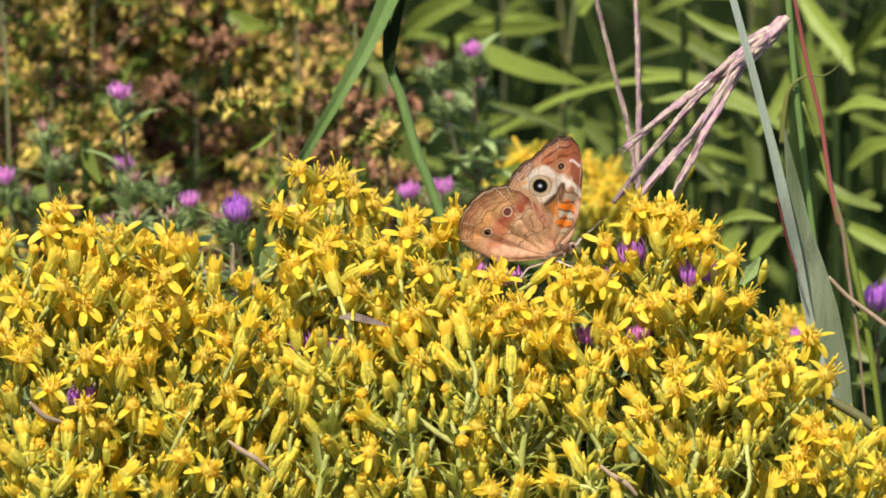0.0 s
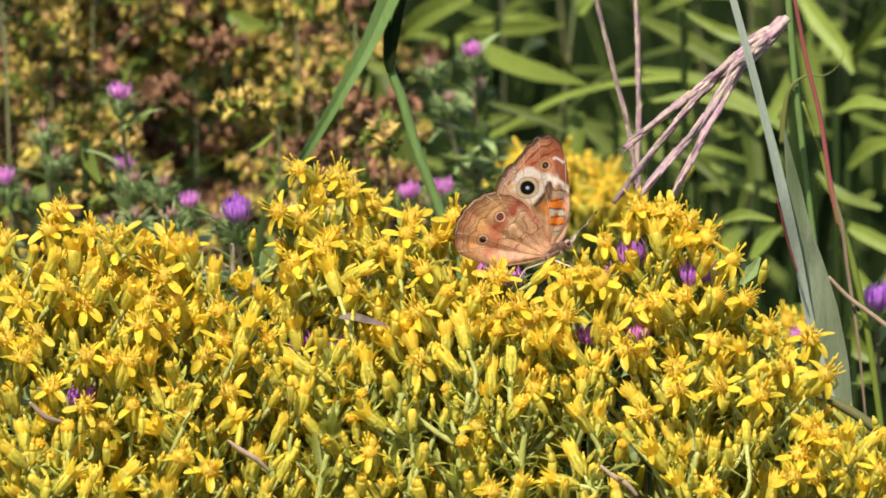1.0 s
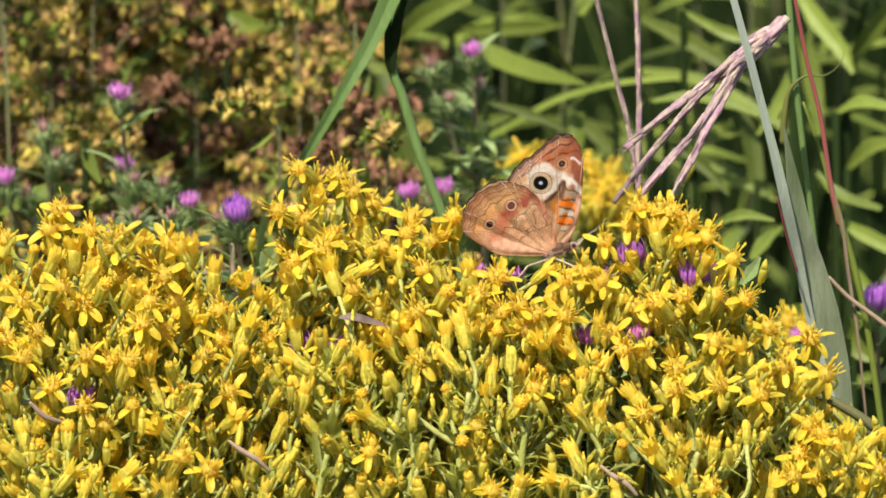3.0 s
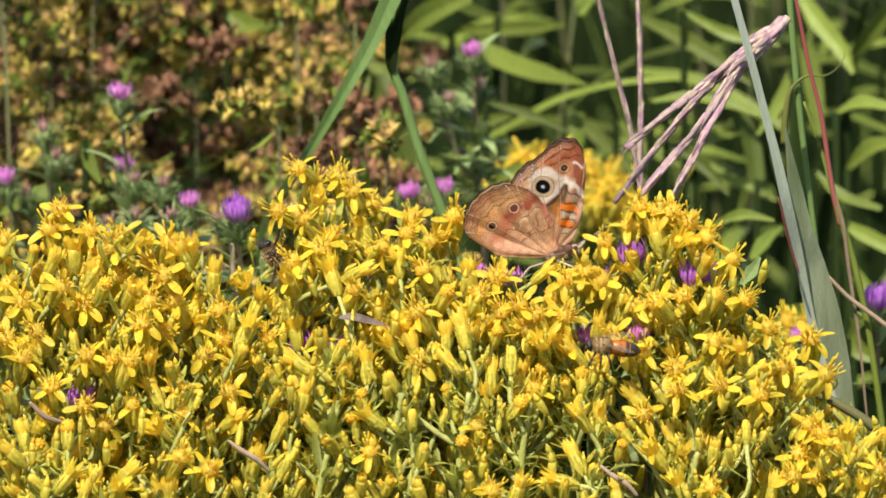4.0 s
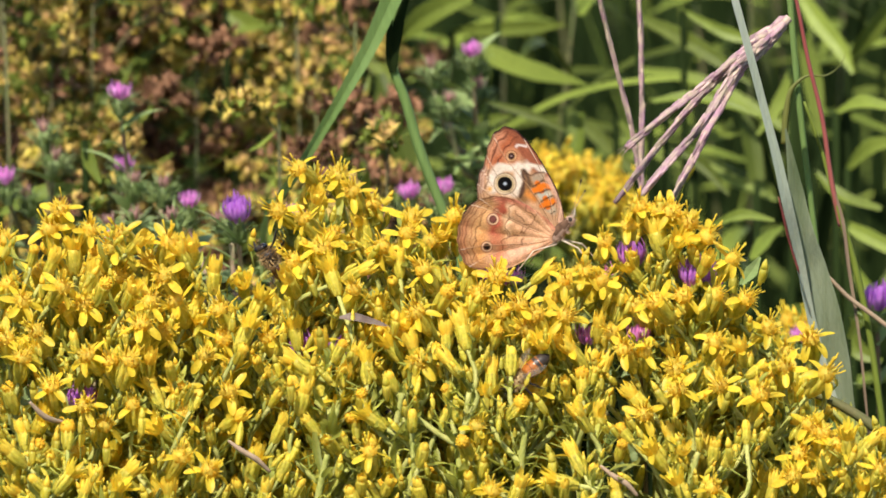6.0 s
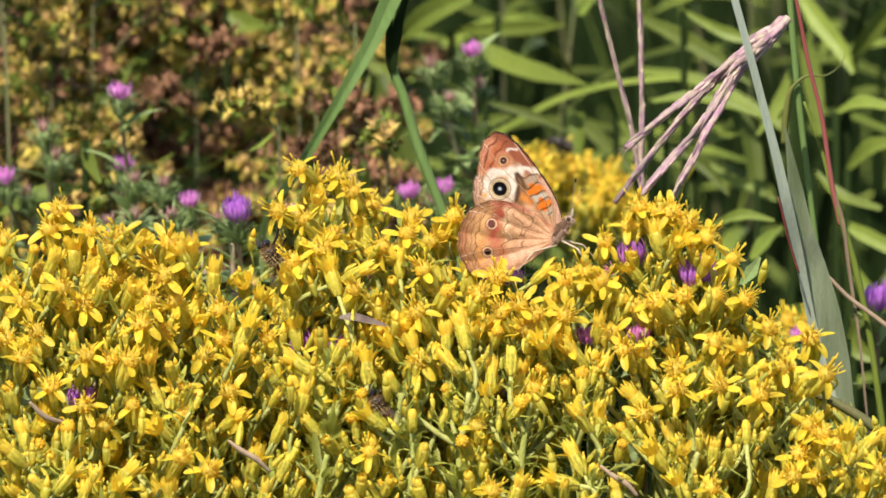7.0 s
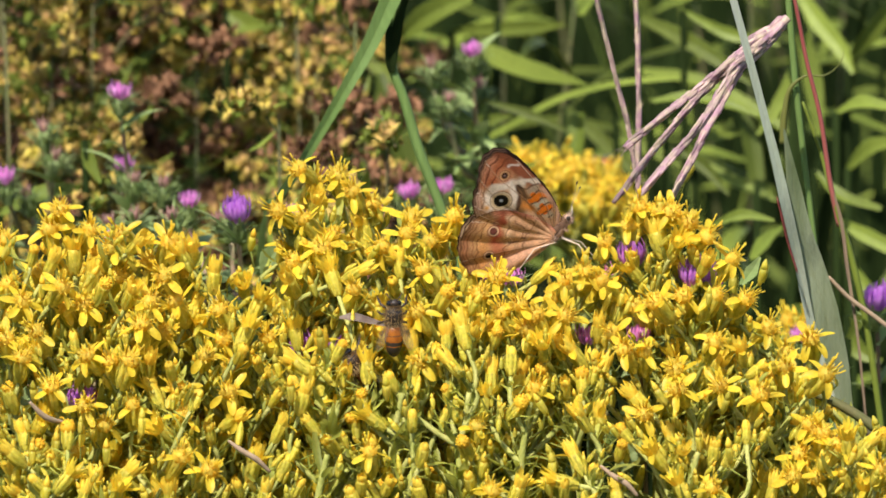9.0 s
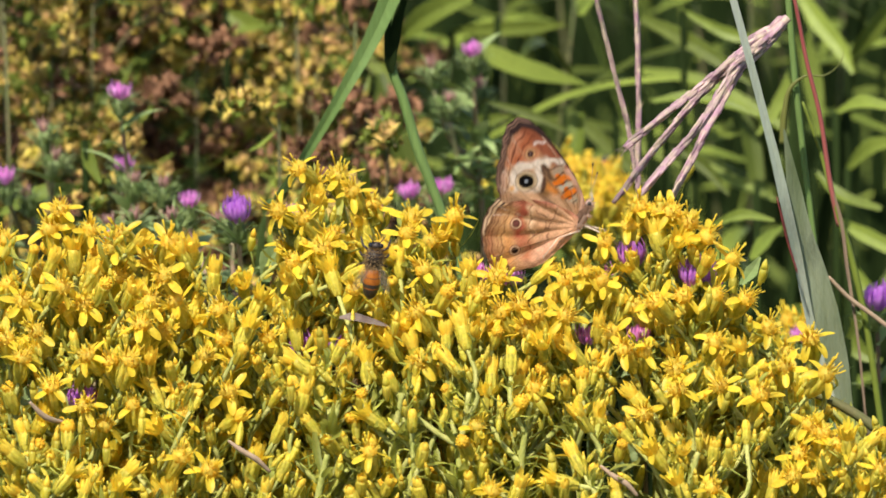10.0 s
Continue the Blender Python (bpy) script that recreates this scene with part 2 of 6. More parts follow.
# ---- the ground, one sheet to the horizon ----
heap = Heap()
xs = [-400, -60, -12, -4] + [-2 + 0.25 * i for i in range(17)] + [4, 12, 60, 400]
ys = [-400, -60, -10, -4] + [-2 + 0.25 * i for i in range(33)] + [8, 12, 20, 60, 400]
heap.add([Vector((x, y, 0.03 * noise.noise((x * 1.3, y * 1.3, 0)) if abs(x) < 5 and abs(y) < 9 else 0)) for y in ys for x in xs],
         [(j * len(xs) + i, j * len(xs) + i + 1, (j + 1) * len(xs) + i + 1, (j + 1) * len(xs) + i) for j in range(len(ys) - 1) for i in range(len(xs) - 1)])
tagged(new("ground", heap.mesh("ground", SOIL)), "dark soil with litter under the meadow plants", "ground", kind="structure")

# ---- the goldenrod in flower ----
rng = random.Random(11)


def petal_mesh(name, length, width, droop, lift, mat, cup=0.25):
    """An oval strap petal from the origin along x, rounded at its end."""
    steps = (0, 0.15, 0.38, 0.62, 0.80, 0.92, 1.0)
    h = Heap()
    h.ribbon([Vector((length * t, 0, lift * t - droop * t * t)) for t in steps], [width * w for w in (0.42, 0.66, 0.94, 1.0, 0.88, 0.62, 0.22)], (0, 0, 1), dip=cup)
    return h.mesh(name, mat)


RAYS = [petal_mesh("ray_petal", 4.0 * MM, 1.7 * MM, 1.3 * MM, 0.7 * MM, RAY), petal_mesh("ray_petal", 3.7 * MM, 1.6 * MM, 2.2 * MM, 0.6 * MM, RAY, 0.35),
        petal_mesh("ray_petal", 4.4 * MM, 1.65 * MM, 0.4 * MM, 1.2 * MM, RAY, 0.15), petal_mesh("ray_petal", 3.5 * MM, 1.8 * MM, 2.8 * MM, 1.0 * MM, RAY, 0.3)]


def involucre_mesh(r, length, seed):
    """The green cup below a head, with its overlapping bracts."""
    g = random.Random(seed)
    h = Heap()
    h.lathe([(r * 0.35, 0), (r * 0.68, length * 0.12), (r * 0.86, length * 0.35), (r * 0.95, length * 0.6), (r, length * 0.85), (r * 1.02, length)], 7)
    for row, (z0, z1, count) in enumerate(((0.03, 0.42, 5), (0.15, 0.68, 7), (0.35, 1.08, 8))):
        for i in range(count):
            a = 2 * math.pi * (i + 0.5 * row + g.uniform(-0.15, 0.15)) / count
            out = Vector((math.cos(a), math.sin(a), 0))
            pts = []
            for t in (0, 0.5, 1):
                z = (z0 + (z1 - z0) * t) * length
                rr = r * (0.5 + 0.56 * min(1, z / length * 2.2)) + 0.12 * MM * (1 - t) + (0.30 * MM * g.random() if t == 1 else 0)
                pts.append(out * rr + Vector((0, 0, z)))
            h.ribbon(pts, [r * 0.55, r * 0.66, r * 0.06], out, dip=-0.35)
    return h.mesh("involucre", INVOLUCRE)


def floret_mesh(lobes, spread, height, styles, seed, rays=0):
    """The brush of disc florets: a low dome set with pointed lobes that splay out of it, and longer styles; with rays, its strap petals too."""
    g = random.Random(seed)
    h = Heap()
    h.lathe([(spread * 0.72, -0.9 * MM), (spread * 0.95, 0.1 * MM), (spread * 0.85, height * 0.42), (spread * 0.45, height * 0.72), (spread * 0.08, height * 0.74)], 9)
    for i in range(lobes):
        t = (i + 0.5) / lobes
        a = i * 2.39996 + g.uniform(-0.25, 0.25)
        tilt = 0.15 + 1.15 * math.sqrt(t) + g.uniform(-0.15, 0.15)
        out = Vector((math.cos(a), math.sin(a), 0))
        d = (out * math.sin(tilt) + Vector((0, 0, math.cos(tilt)))).normalized()
        root = out * spread * 0.62 * math.sqrt(t) + Vector((0, 0, height * (0.55 - 0.5 * t)))
        le = g.uniform(0.9, 1.9) * MM
        bend = Vector((g.uniform(-1, 1), g.uniform(-1, 1), g.uniform(-0.4, 1))) * 0.22 * MM
        h.ribbon([root, root + d * le * 0.45, root + d * le * 0.8 + bend * 0.5, root + d * le + bend], [0.30 * MM, 0.42 * MM, 0.32 * MM, 0.06 * MM], Vector((0, 0, 1)) + out * 0.6, dip=0.4)
    for i in range(styles):
        a, tilt = g.uniform(0, 2 * math.pi), g.uniform(0.05, 0.6)
        out = Vector((math.cos(a), math.sin(a), 0))
        d = (out * math.sin(tilt) + Vector((0, 0, math.cos(tilt)))).normalized()
        root = out * spread * g.uniform(0.1, 0.6) + Vector((0, 0, height * 0.4))
        le = g.uniform(2.4, 4.2) * MM
        h.tube([root, root + d * le * 0.6, root + d * le + Vector((g.uniform(-1, 1), g.uniform(-1, 1), 0)) * 0.3 * MM], [0.12 * MM, 0.14 * MM, 0.19 * MM], 4, k=1)
    for i in range(rays):
        a = 2 * math.pi * (i + g.uniform(-0.25, 0.25)) / rays
        out, up = Vector((math.cos(a), math.sin(a), 0)), Vector((0, 0, 1))
        rise, drop = g.uniform(-0.4, 1.6) * MM, g.uniform(0.4, 2.8) * MM
        pts = [out * (0.9 * MM + 3.8 * MM * t) + up * (rise * t - drop * t * t) for t in (0, 0.25, 0.5, 0.75, 0.95)]
        h.ribbon(pts, [0.7 * MM, 1.45 * MM, 1.8 * MM, 1.5 * MM, 0.5 * MM], up, dip=0.3, k=1)
    return h.mesh("flower_disc", [FLORET, RAY])


def bundle_mesh(count, r, length, flare, seed, mat):
    """Petals still folded together into an upright brush or a pointed bud."""
    g = random.Random(seed)
    h = Heap()
    h.lathe([(r * 0.8, -0.6 * MM), (r * 0.8, length * 0.2), (r * 0.5 + flare * 0.3, length * 0.42), (r * 0.15, length * 0.55)], 8)
    for i in range(count):
        a = 2 * math.pi * (i + g.uniform(-0.25, 0.25)) / count
        out = Vector((math.cos(a), math.sin(a), 0))
        le = length * g.uniform(0.65, 1.3)
        pts = [out * (r * 0.85) + Vector((0, 0, -0.4 * MM)), out * (r * 1.0 + flare * 0.25) + Vector((0, 0, le * 0.4)), out * (r * 0.85 + flare * 0.7) + Vector((0, 0, le * 0.75)),
               out * (r * 0.55 + flare * 1.25) + Vector((0, 0, le))]
        h.ribbon(pts, [0.8 * MM, 1.05 * MM, 0.85 * MM, 0.16 * MM], out, dip=-0.35)
    return h.mesh("petal_brush", mat)



def knob_mesh(r, seed):
    """A spent head without rays: a low round cushion of closed florets."""
    g = random.Random(seed)
    h = Heap()
    h.lathe([(r * 0.75, -0.8 * MM), (r, 0.2 * MM), (r * 0.9, r * 0.7), (r * 0.5, r * 1.1), (r * 0.1, r * 1.2)], 9)
    for i in range(26):
        t, a = (i + 0.5) / 26, i * 2.39996
        out = Vector((math.cos(a), math.sin(a), 0))
        tilt = 1.4 * math.sqrt(t)
        d = out * math.sin(tilt) + Vector((0, 0, math.cos(tilt)))
        p = out * r * 0.75 * math.sin(tilt) + Vector((0, 0, r * (0.25 + 0.8 * math.cos(tilt))))
        h.lathe([(0.26 * MM, -0.3 * MM), (0.30 * MM, 0.25 * MM), (0.12 * MM, g.uniform(0.4, 0.8) * MM)], 4, upright(p, d))
    return h.mesh("spent_disc", KNOB)


CUPS = [involucre_mesh(1.5 * MM, 5.8 * MM, 1), involucre_mesh(1.7 * MM, 6.2 * MM, 2), involucre_mesh(1.4 * MM, 5.6 * MM, 3)]
SMALL_CUPS = [involucre_mesh(1.3 * MM, 5.0 * MM, 4), involucre_mesh(1.5 * MM, 5.6 * MM, 5), involucre_mesh(1.2 * MM, 4.6 * MM, 6)]
DISCS = [floret_mesh(44, 1.9 * MM, 2.2 * MM, 7, 1), floret_mesh(46, 2.1 * MM, 2.1 * MM, 5, 2), floret_mesh(42, 1.9 * MM, 2.5 * MM, 8, 3), floret_mesh(42, 1.8 * MM, 2.6 * MM, 6, 4)]
WHOLE_DISCS = [floret_mesh(26, 1.9 * MM, 2.3 * MM, 6, 10 + i, rays=4 + i % 3) for i in range(6)]
BRUSHES = [bundle_mesh(15, 1.45 * MM, 3.4 * MM, 0.9 * MM, 1, BUD_YELLOW), bundle_mesh(18, 1.5 * MM, 3.2 * MM, 1.6 * MM, 2, RAY), bundle_mesh(13, 1.35 * MM, 3.8 * MM, 0.6 * MM, 3, BUD_YELLOW)]
TIPS = [bundle_mesh(11, 1.2 * MM, 2.4 * MM, -0.1 * MM, 5, BUD_YELLOW), bundle_mesh(11, 1.25 * MM, 1.8 * MM, -0.2 * MM, 6, BUD_YELLOW), bundle_mesh(12, 1.2 * MM, 2.2 * MM, 0.4 * MM, 7, BUD_YELLOW)]
KNOBS = [knob_mesh(1.75 * MM, 8), knob_mesh(1.5 * MM, 9)]


def leaf_mesh(length, width, bend, mat, name="leaf"):
    pts = [Vector((length * t, 0, bend * (t - t * t * 1.4))) for t in [i / 6 for i in range(7)]]
    h = Heap()
    h.ribbon(pts, [width * w for w in (0.3, 0.8, 1, 0.95, 0.75, 0.42, 0.05)], (0, 0, 1), dip=0.3)
    return h.mesh(name, mat)


NARROW_LEAVES = [leaf_mesh(10 * MM, 1.7 * MM, 5 * MM, BRACT), leaf_mesh(8 * MM, 1.4 * MM, 4 * MM, BRACT), leaf_mesh(13 * MM, 2.2 * MM, 5 * MM, BRACT), leaf_mesh(6 * MM, 1.1 * MM, 3 * MM, BRACT)]


def small_leaf(length, width, curl):
    h = Heap()
    h.ribbon([Vector((length * t, 0, curl * math.sin(2.6 * t))) for t in (0, 0.3, 0.6, 0.85, 1)], [width * w for w in (0.35, 0.9, 1, 0.6, 0.08)], (0, 0, 1), dip=0.3)
    return h.v, h.f


SMALL_LEAVES = [small_leaf(5 * MM, 1.0 * MM, 1.2 * MM), small_leaf(7.5 * MM, 1.2 * MM, -0.8 * MM), small_leaf(4 * MM, 0.9 * MM, 1.6 * MM)]


def small_bud(heap, joint, axis, grown=1.0):
    """A closed side bud on its short stalk beside a head."""
    size = rng.uniform(0.55, 1.05) * grown
    place = joint + Vector((rng.gauss(0, 2.2), rng.gauss(-0.6, 2.0), rng.uniform(0.5, 5.0))) * MM
    up = (axis + Vector((rng.gauss(0, 0.3), rng.gauss(0, 0.3), 0.3))).normalized()
    heap.tube([joint, place], 0.22 * MM, 3)
    m = upright(place, up, rng.uniform(0, 6.28)) @ Matrix.Scale(size, 4)
    heap.lathe([(0.25 * MM, -0.3 * MM), (0.55 * MM, 0.7 * MM), (0.66 * MM, 2.0 * MM), (0.62 * MM, 2.8 * MM)], 6, m, 1)
    heap.lathe([(0.60 * MM, 2.7 * MM), (0.52 * MM, 3.5 * MM), (0.10 * MM, 4.5 * MM)], 6, m, 2 if rng.random() < 0.6 else 1)
    for i in range(3):
        a = rng.uniform(0, 6.28)
        out = Vector((math.cos(a), math.sin(a), 0))
        heap.ribbon([m @ (out * 0.50 * MM + Vector((0, 0, 0.2 * MM))), m @ (out * 0.80 * MM + Vector((0, 0, 1.4 * MM))), m @ (out * 0.78 * MM + Vector((0, 0, rng.uniform(2.2, 3.6) * MM)))], [0.5 * MM, 0.6 * MM, 0.08 * MM], m.to_3x3() @ out, dip=-0.3, k=1)


def flower_head(plant, origin, top, axis, kind, whole=False, scale=1.0):
    """One head with its centre at top: o open, h half open, b in bud. Returns the foot of its cup."""
    axis = Vector(axis).normalized()
    cup = rng.choice(CUPS if kind == "o" else SMALL_CUPS if kind == "b" else CUPS + SMALL_CUPS)
    height = max(v.co.z for v in cup.vertices) / 1.06
    size = scale * rng.uniform(1.0, 1.22) * (0.76 if kind == "b" else 0.88 if kind == "h" else 1.0)
    foot = top - axis * height * size
    m = upright(foot - origin, axis, rng.uniform(0, 6.28)) @ Matrix.Scale(size, 4)
    head = part("flower_head", cup, plant, m)
    rim = Matrix.Translation((0, 0, height))
    if kind == "o" and whole:
        part("flower_disc", rng.choice(WHOLE_DISCS), head, rim)
    elif kind == "o":
        part("flower_disc", rng.choice(DISCS), head, rim @ Matrix.Rotation(rng.uniform(0, 6.28), 4, "Z"))
        count = rng.choice((3, 4, 4, 5, 5, 6))
        for i in range(count):
            a = 2 * math.pi * (i + rng.uniform(-0.25, 0.25)) / count
            part("ray_petal", rng.choice(RAYS), head, rim @ Matrix.Rotation(a, 4, "Z") @ Matrix.Translation((1.0 * MM, 0, -0.2 * MM)) @ Matrix.Rotation(radians(rng.uniform(-22, 18)), 4, "Y") @ Matrix.Rotation(radians(rng.uniform(-20, 20)), 4, "X"))
    elif rng.random() < 0.16:
        part("spent_disc", rng.choice(KNOBS), head, rim @ Matrix.Rotation(rng.uniform(0, 6.28), 4, "Z"))
    elif kind == "h":
        part("petal_brush", rng.choice(BRUSHES), head, rim @ Matrix.Rotation(rng.uniform(0, 6.28), 4, "Z"))
        if rng.random() < 0.55 and not whole:
            for i in range(rng.choice((1, 2, 2, 3))):
                part("ray_petal", rng.choice(RAYS), head, rim @ Matrix.Rotation(rng.uniform(0, 6.28), 4, "Z") @ Matrix.Translation((0.9 * MM, 0, -0.2 * MM)) @ Matrix.Rotation(radians(rng.uniform(-55, -5)), 4, "Y"))
    else:
        part("petal_brush", rng.choice(TIPS), head, rim @ Matrix.Rotation(rng.uniform(0, 6.28), 4, "Z"))
    return foot, axis


def goldenrod(heads, root, label, leaves=7, reach=1.0, whole=False, scale=1.0, fill=0):
    """One flowering stem: rows of head places (x, y, z, kind, lean) on branches that leave a common stem."""
    tops = [mm(h) for h in heads]
    mid = sum(tops, Vector()) / len(tops)
    low, high = min(t.z for t in tops), max(t.z for t in tops)
    base = Vector((root[0] * MM, root[1] * MM, 0))
    back = -0.003 if label in (BUDS, LOWER) and not whole else 0.012
    line = curve_points([base, base.lerp(Vector((mid.x, mid.y + back, low - 0.03)), 0.6) + Vector((0.006, 0, 0)), Vector((mid.x, mid.y + back, low - 0.03)), Vector((mid.x, mid.y + back * 0.8, (low + high) / 2 - 0.012)),
                         Vector((mid.x + 0.002, mid.y + back * 0.7, high - 0.014))], 8)
    plant = thing("goldenrod", base, label, "wildflower", "flowering goldenrod stems")
    h = Heap()
    h.tube([p - base for p in line], [(1.6 - 1.0 * i / len(line)) * MM for i in range(len(line))], 7)
    part("stem", h.mesh("stem", STEM), plant)

    def on_stem(z):
        for a, b in zip(line, line[1:]):
            if a.z <= z <= b.z:
                return a.lerp(b, (z - a.z) / max(b.z - a.z, 1e-6))
        return line[-1].copy()

    leafage = Heap()
    for row, top in zip(heads, tops):
        kind, lean = row[3], radians(row[4] + rng.uniform(-30, 30))
        forward = radians(rng.uniform(14, 46) if kind == "o" else rng.uniform(-22, 38))
        axis = Vector((math.sin(lean), -math.sin(forward) * math.cos(lean), math.cos(lean) * math.cos(forward)))
        foot, axis = flower_head(plant, base, top, axis, kind, whole, scale)
        flat = math.hypot(foot.x - mid.x, foot.y - mid.y)
        join = on_stem(max(foot.z - 0.012 - flat * rng.uniform(0.30, 0.75) * reach, low - 0.055))
        bend = foot - axis * min(0.016, 0.45 * (foot - join).length)
        knee = join.lerp(bend, 0.55) + Vector((0, 0, -0.1 * flat))
        way = curve_points([join, knee, bend, foot + axis * 0.0005], 4)
        h = Heap()
        h.tube([p - base for p in way], [(0.78 - 0.26 * i / len(way)) * MM for i in range(len(way))], 5)
        part("branch", h.mesh("branch", STEM), plant)
        for i in range(rng.choice((7, 8, 9, 10))):
            k = rng.randrange(1, len(way) - 1)
            v, f = SMALL_LEAVES[rng.randrange(3)]
            m = Matrix.Translation(way[k] - base) @ Matrix.Rotation(rng.uniform(0, 6.28), 4, "Z") @ Matrix.Rotation(radians(rng.uniform(-75, -10)), 4, "Y") @ Matrix.Scale(rng.uniform(0.8, 1.5), 4)
            leafage.add([m @ q for q in v], f)
        for i in range(rng.choice((3, 4, 5))):
            small_bud(leafage, way[rng.randrange(len(way) // 2, len(way))] - base, axis)
        for i in range(0 if whole else rng.choice((0, 1))):
            p = way[rng.randrange(2, len(way) - 1)]
            part("leaf", NARROW_LEAVES[rng.choice((1, 3, 3))], plant, Matrix.Translation(p - base) @ Matrix.Rotation(rng.uniform(0, 6.28), 4, "Z") @ Matrix.Rotation(radians(rng.uniform(-65, -15)), 4, "Y"))
    for i in range(fill if fill else 30 if whole else 8):
        k = rng.randrange(len(tops))
        spot = tops[k] + Vector((rng.gauss(0, 4.5), rng.gauss(1, 4), rng.uniform(-13, -2))) * MM
        small_bud(leafage, spot - base, Vector((rng.gauss(0, 0.35), -0.25, 1)), 1.45)
    for i in range(34):
        v, f = SMALL_LEAVES[rng.randrange(3)]
        m = Matrix.Translation(on_stem(rng.uniform(low - 0.05, high - 0.016)) - base) @ Matrix.Rotation(rng.uniform(0, 6.28), 4, "Z") @ Matrix.Rotation(radians(rng.uniform(-70, -10)), 4, "Y") @ Matrix.Scale(rng.uniform(0.8, 1.6), 4)
        leafage.add([m @ q for q in v], f)
    for i in range(leaves):
        p = on_stem(rng.uniform(low - 0.11, low + (high - low) * 0.55))
        part("leaf", NARROW_LEAVES[rng.choice((0, 0, 1, 2))], plant, Matrix.Translation(p - base) @ Matrix.Rotation(rng.uniform(0, 6.28), 4, "Z") @ Matrix.Rotation(radians(rng.uniform(-60, 5)), 4, "Y") @ Matrix.Rotation(rng.uniform(-0.5, 0.5), 4, "X"))
    tagged(part("leafage", leafage.mesh("leafage", [BRACT, INVOLUCRE, BUD_YELLOW]), plant), kind="stuff")
    return plant


FULL = "yellow goldenrod stem with wide-open starry flower heads"
MIXED = "yellow goldenrod stem with half-open and open heads"
BUDS = "yellow-green goldenrod stem with mostly closed flower buds"
LOWER = "goldenrod stem with yellow flowers among narrow leaves"
goldenrod([(-88.3, 0.3, 9.1, 'o', -10), (-90.5, -1.4, 4.6, 'o', -20), (-81.2, -0.8, 4.5, 'o', 10), (-101.0, -0.5, 2.2, 'o', -10), (-92.5, -7.6, -3.8, 'o', -15), (-99.7, -7.6, -7.1, 'o', -10), (-86.7, -18.8, -5.7, 'o', 0), (-96.0, -15.7, -9.5, 'o', -15), (-86.6, -10.8, -11.8, 'o', 0), (-80.2, -8.7, -3.6, 'h', 0), (-85.0, -2.3, 0.5, 'h', 0), (-93.5, -12.1, 1.6, 'b', 0), (-81.8, -16.1, -10.1, 'o', 0), (-89.0, -11.8, -0.4, 'h', 0)], (-86, 2), FULL)
goldenrod([(-73.8, -4.4, 4.2, 'o', 0), (-75.7, -6.2, 1.2, 'o', -15), (-69.6, -12.0, 3.6, 'h', 10), (-62.6, -9.6, 3.1, 'o', 0), (-57.4, -9.7, 1.8, 'h', 10), (-74.5, -6.4, -5.3, 'o', -10), (-67.3, -6.0, -2.1, 'o', 0), (-63.7, -15.5, -3.7, 'o', 0), (-59.5, -7.0, -3.9, 'o', 15), (-66.8, -19.6, -8.8, 'o', 0), (-61.2, -13.8, -9.9, 'o', 10), (-77.1, -17.2, -5.3, 'h', 0), (-70.6, -19.5, -6.2, 'h', 0), (-56.8, -11.2, -11.0, 'h', 15), (-60.0, -11.0, 1.4, 'h', 0)], (-66, 6), FULL)
goldenrod([(-52.1, -13.9, -2.7, 'h', 8), (-45.9, -6.9, -7.2, 'h', 0), (-41.9, -10.4, -9.9, 'h', 8), (-50.7, -19.1, -10.9, 'o', 0), (-55.5, -12.7, -14.7, 'h', 0), (-50.1, -20.4, -17.2, 'o', 0), (-39.8, -18.7, -17.5, 'o', 10), (-53.7, -27.0, -19.8, 'o', -10), (-48.2, -19.9, -23.8, 'o', 0), (-48.6, -26.8, -28.4, 'o', 0), (-60.3, -23.0, -28.5, 'o', -20), (-46.7, -28.2, -34.0, 'h', 30), (-44.2, -21.6, -14.3, 'h', 0), (-42.2, -26.0, -21.3, 'b', 0), (-45.4, -26.6, -18.6, 'b', 0)], (-48, 2), MIXED)
goldenrod([(-92.3, -24.3, -15.1, 'o', -10), (-95.2, -29.1, -20.1, 'o', -15), (-80.7, -25.8, -20.1, 'o', -20), (-75.7, -23.1, -21.9, 'o', 0), (-70.8, -30.3, -20.5, 'o', 10), (-63.7, -17.9, -16.4, 'o', 10), (-88.8, -30.1, -26.4, 'o', -10), (-92.9, -24.9, -18.9, 'h', 0), (-72.8, -16.2, -16.7, 'b', 10), (-66.6, -24.5, -21.6, 'h', 10), (-99.4, -23.1, -16.7, 'o', -20), (-84.1, -21.1, -17.0, 'b', 0), (-98.7, -26.2, -27.8, 'h', -20), (-68.5, -24.0, -13.2, 'o', 0)], (-80, -22), FULL)
goldenrod([(-91.0, -27.2, -34.2, 'h', -10), (-84.5, -40.4, -34.1, 'h', 5), (-95.2, -32.1, -36.4, 'h', -35), (-91.3, -33.1, -39.5, 'h', -10), (-97.6, -43.9, -38.5, 'h', -35), (-97.5, -37.7, -44.4, 'h', -40), (-81.0, -32.8, -30.4, 'o', 0), (-82.8, -37.2, -40.0, 'h', 60), (-83.5, -47.4, -43.0, 'h', 10), (-91.7, -47.9, -44.2, 'b', -10), (-88.2, -42.8, -40.1, 'b', 10), (-96.2, -38.7, -48.8, 'h', -30), (-80.4, -47.8, -46.8, 'h', 10)], (-92, -38), MIXED)
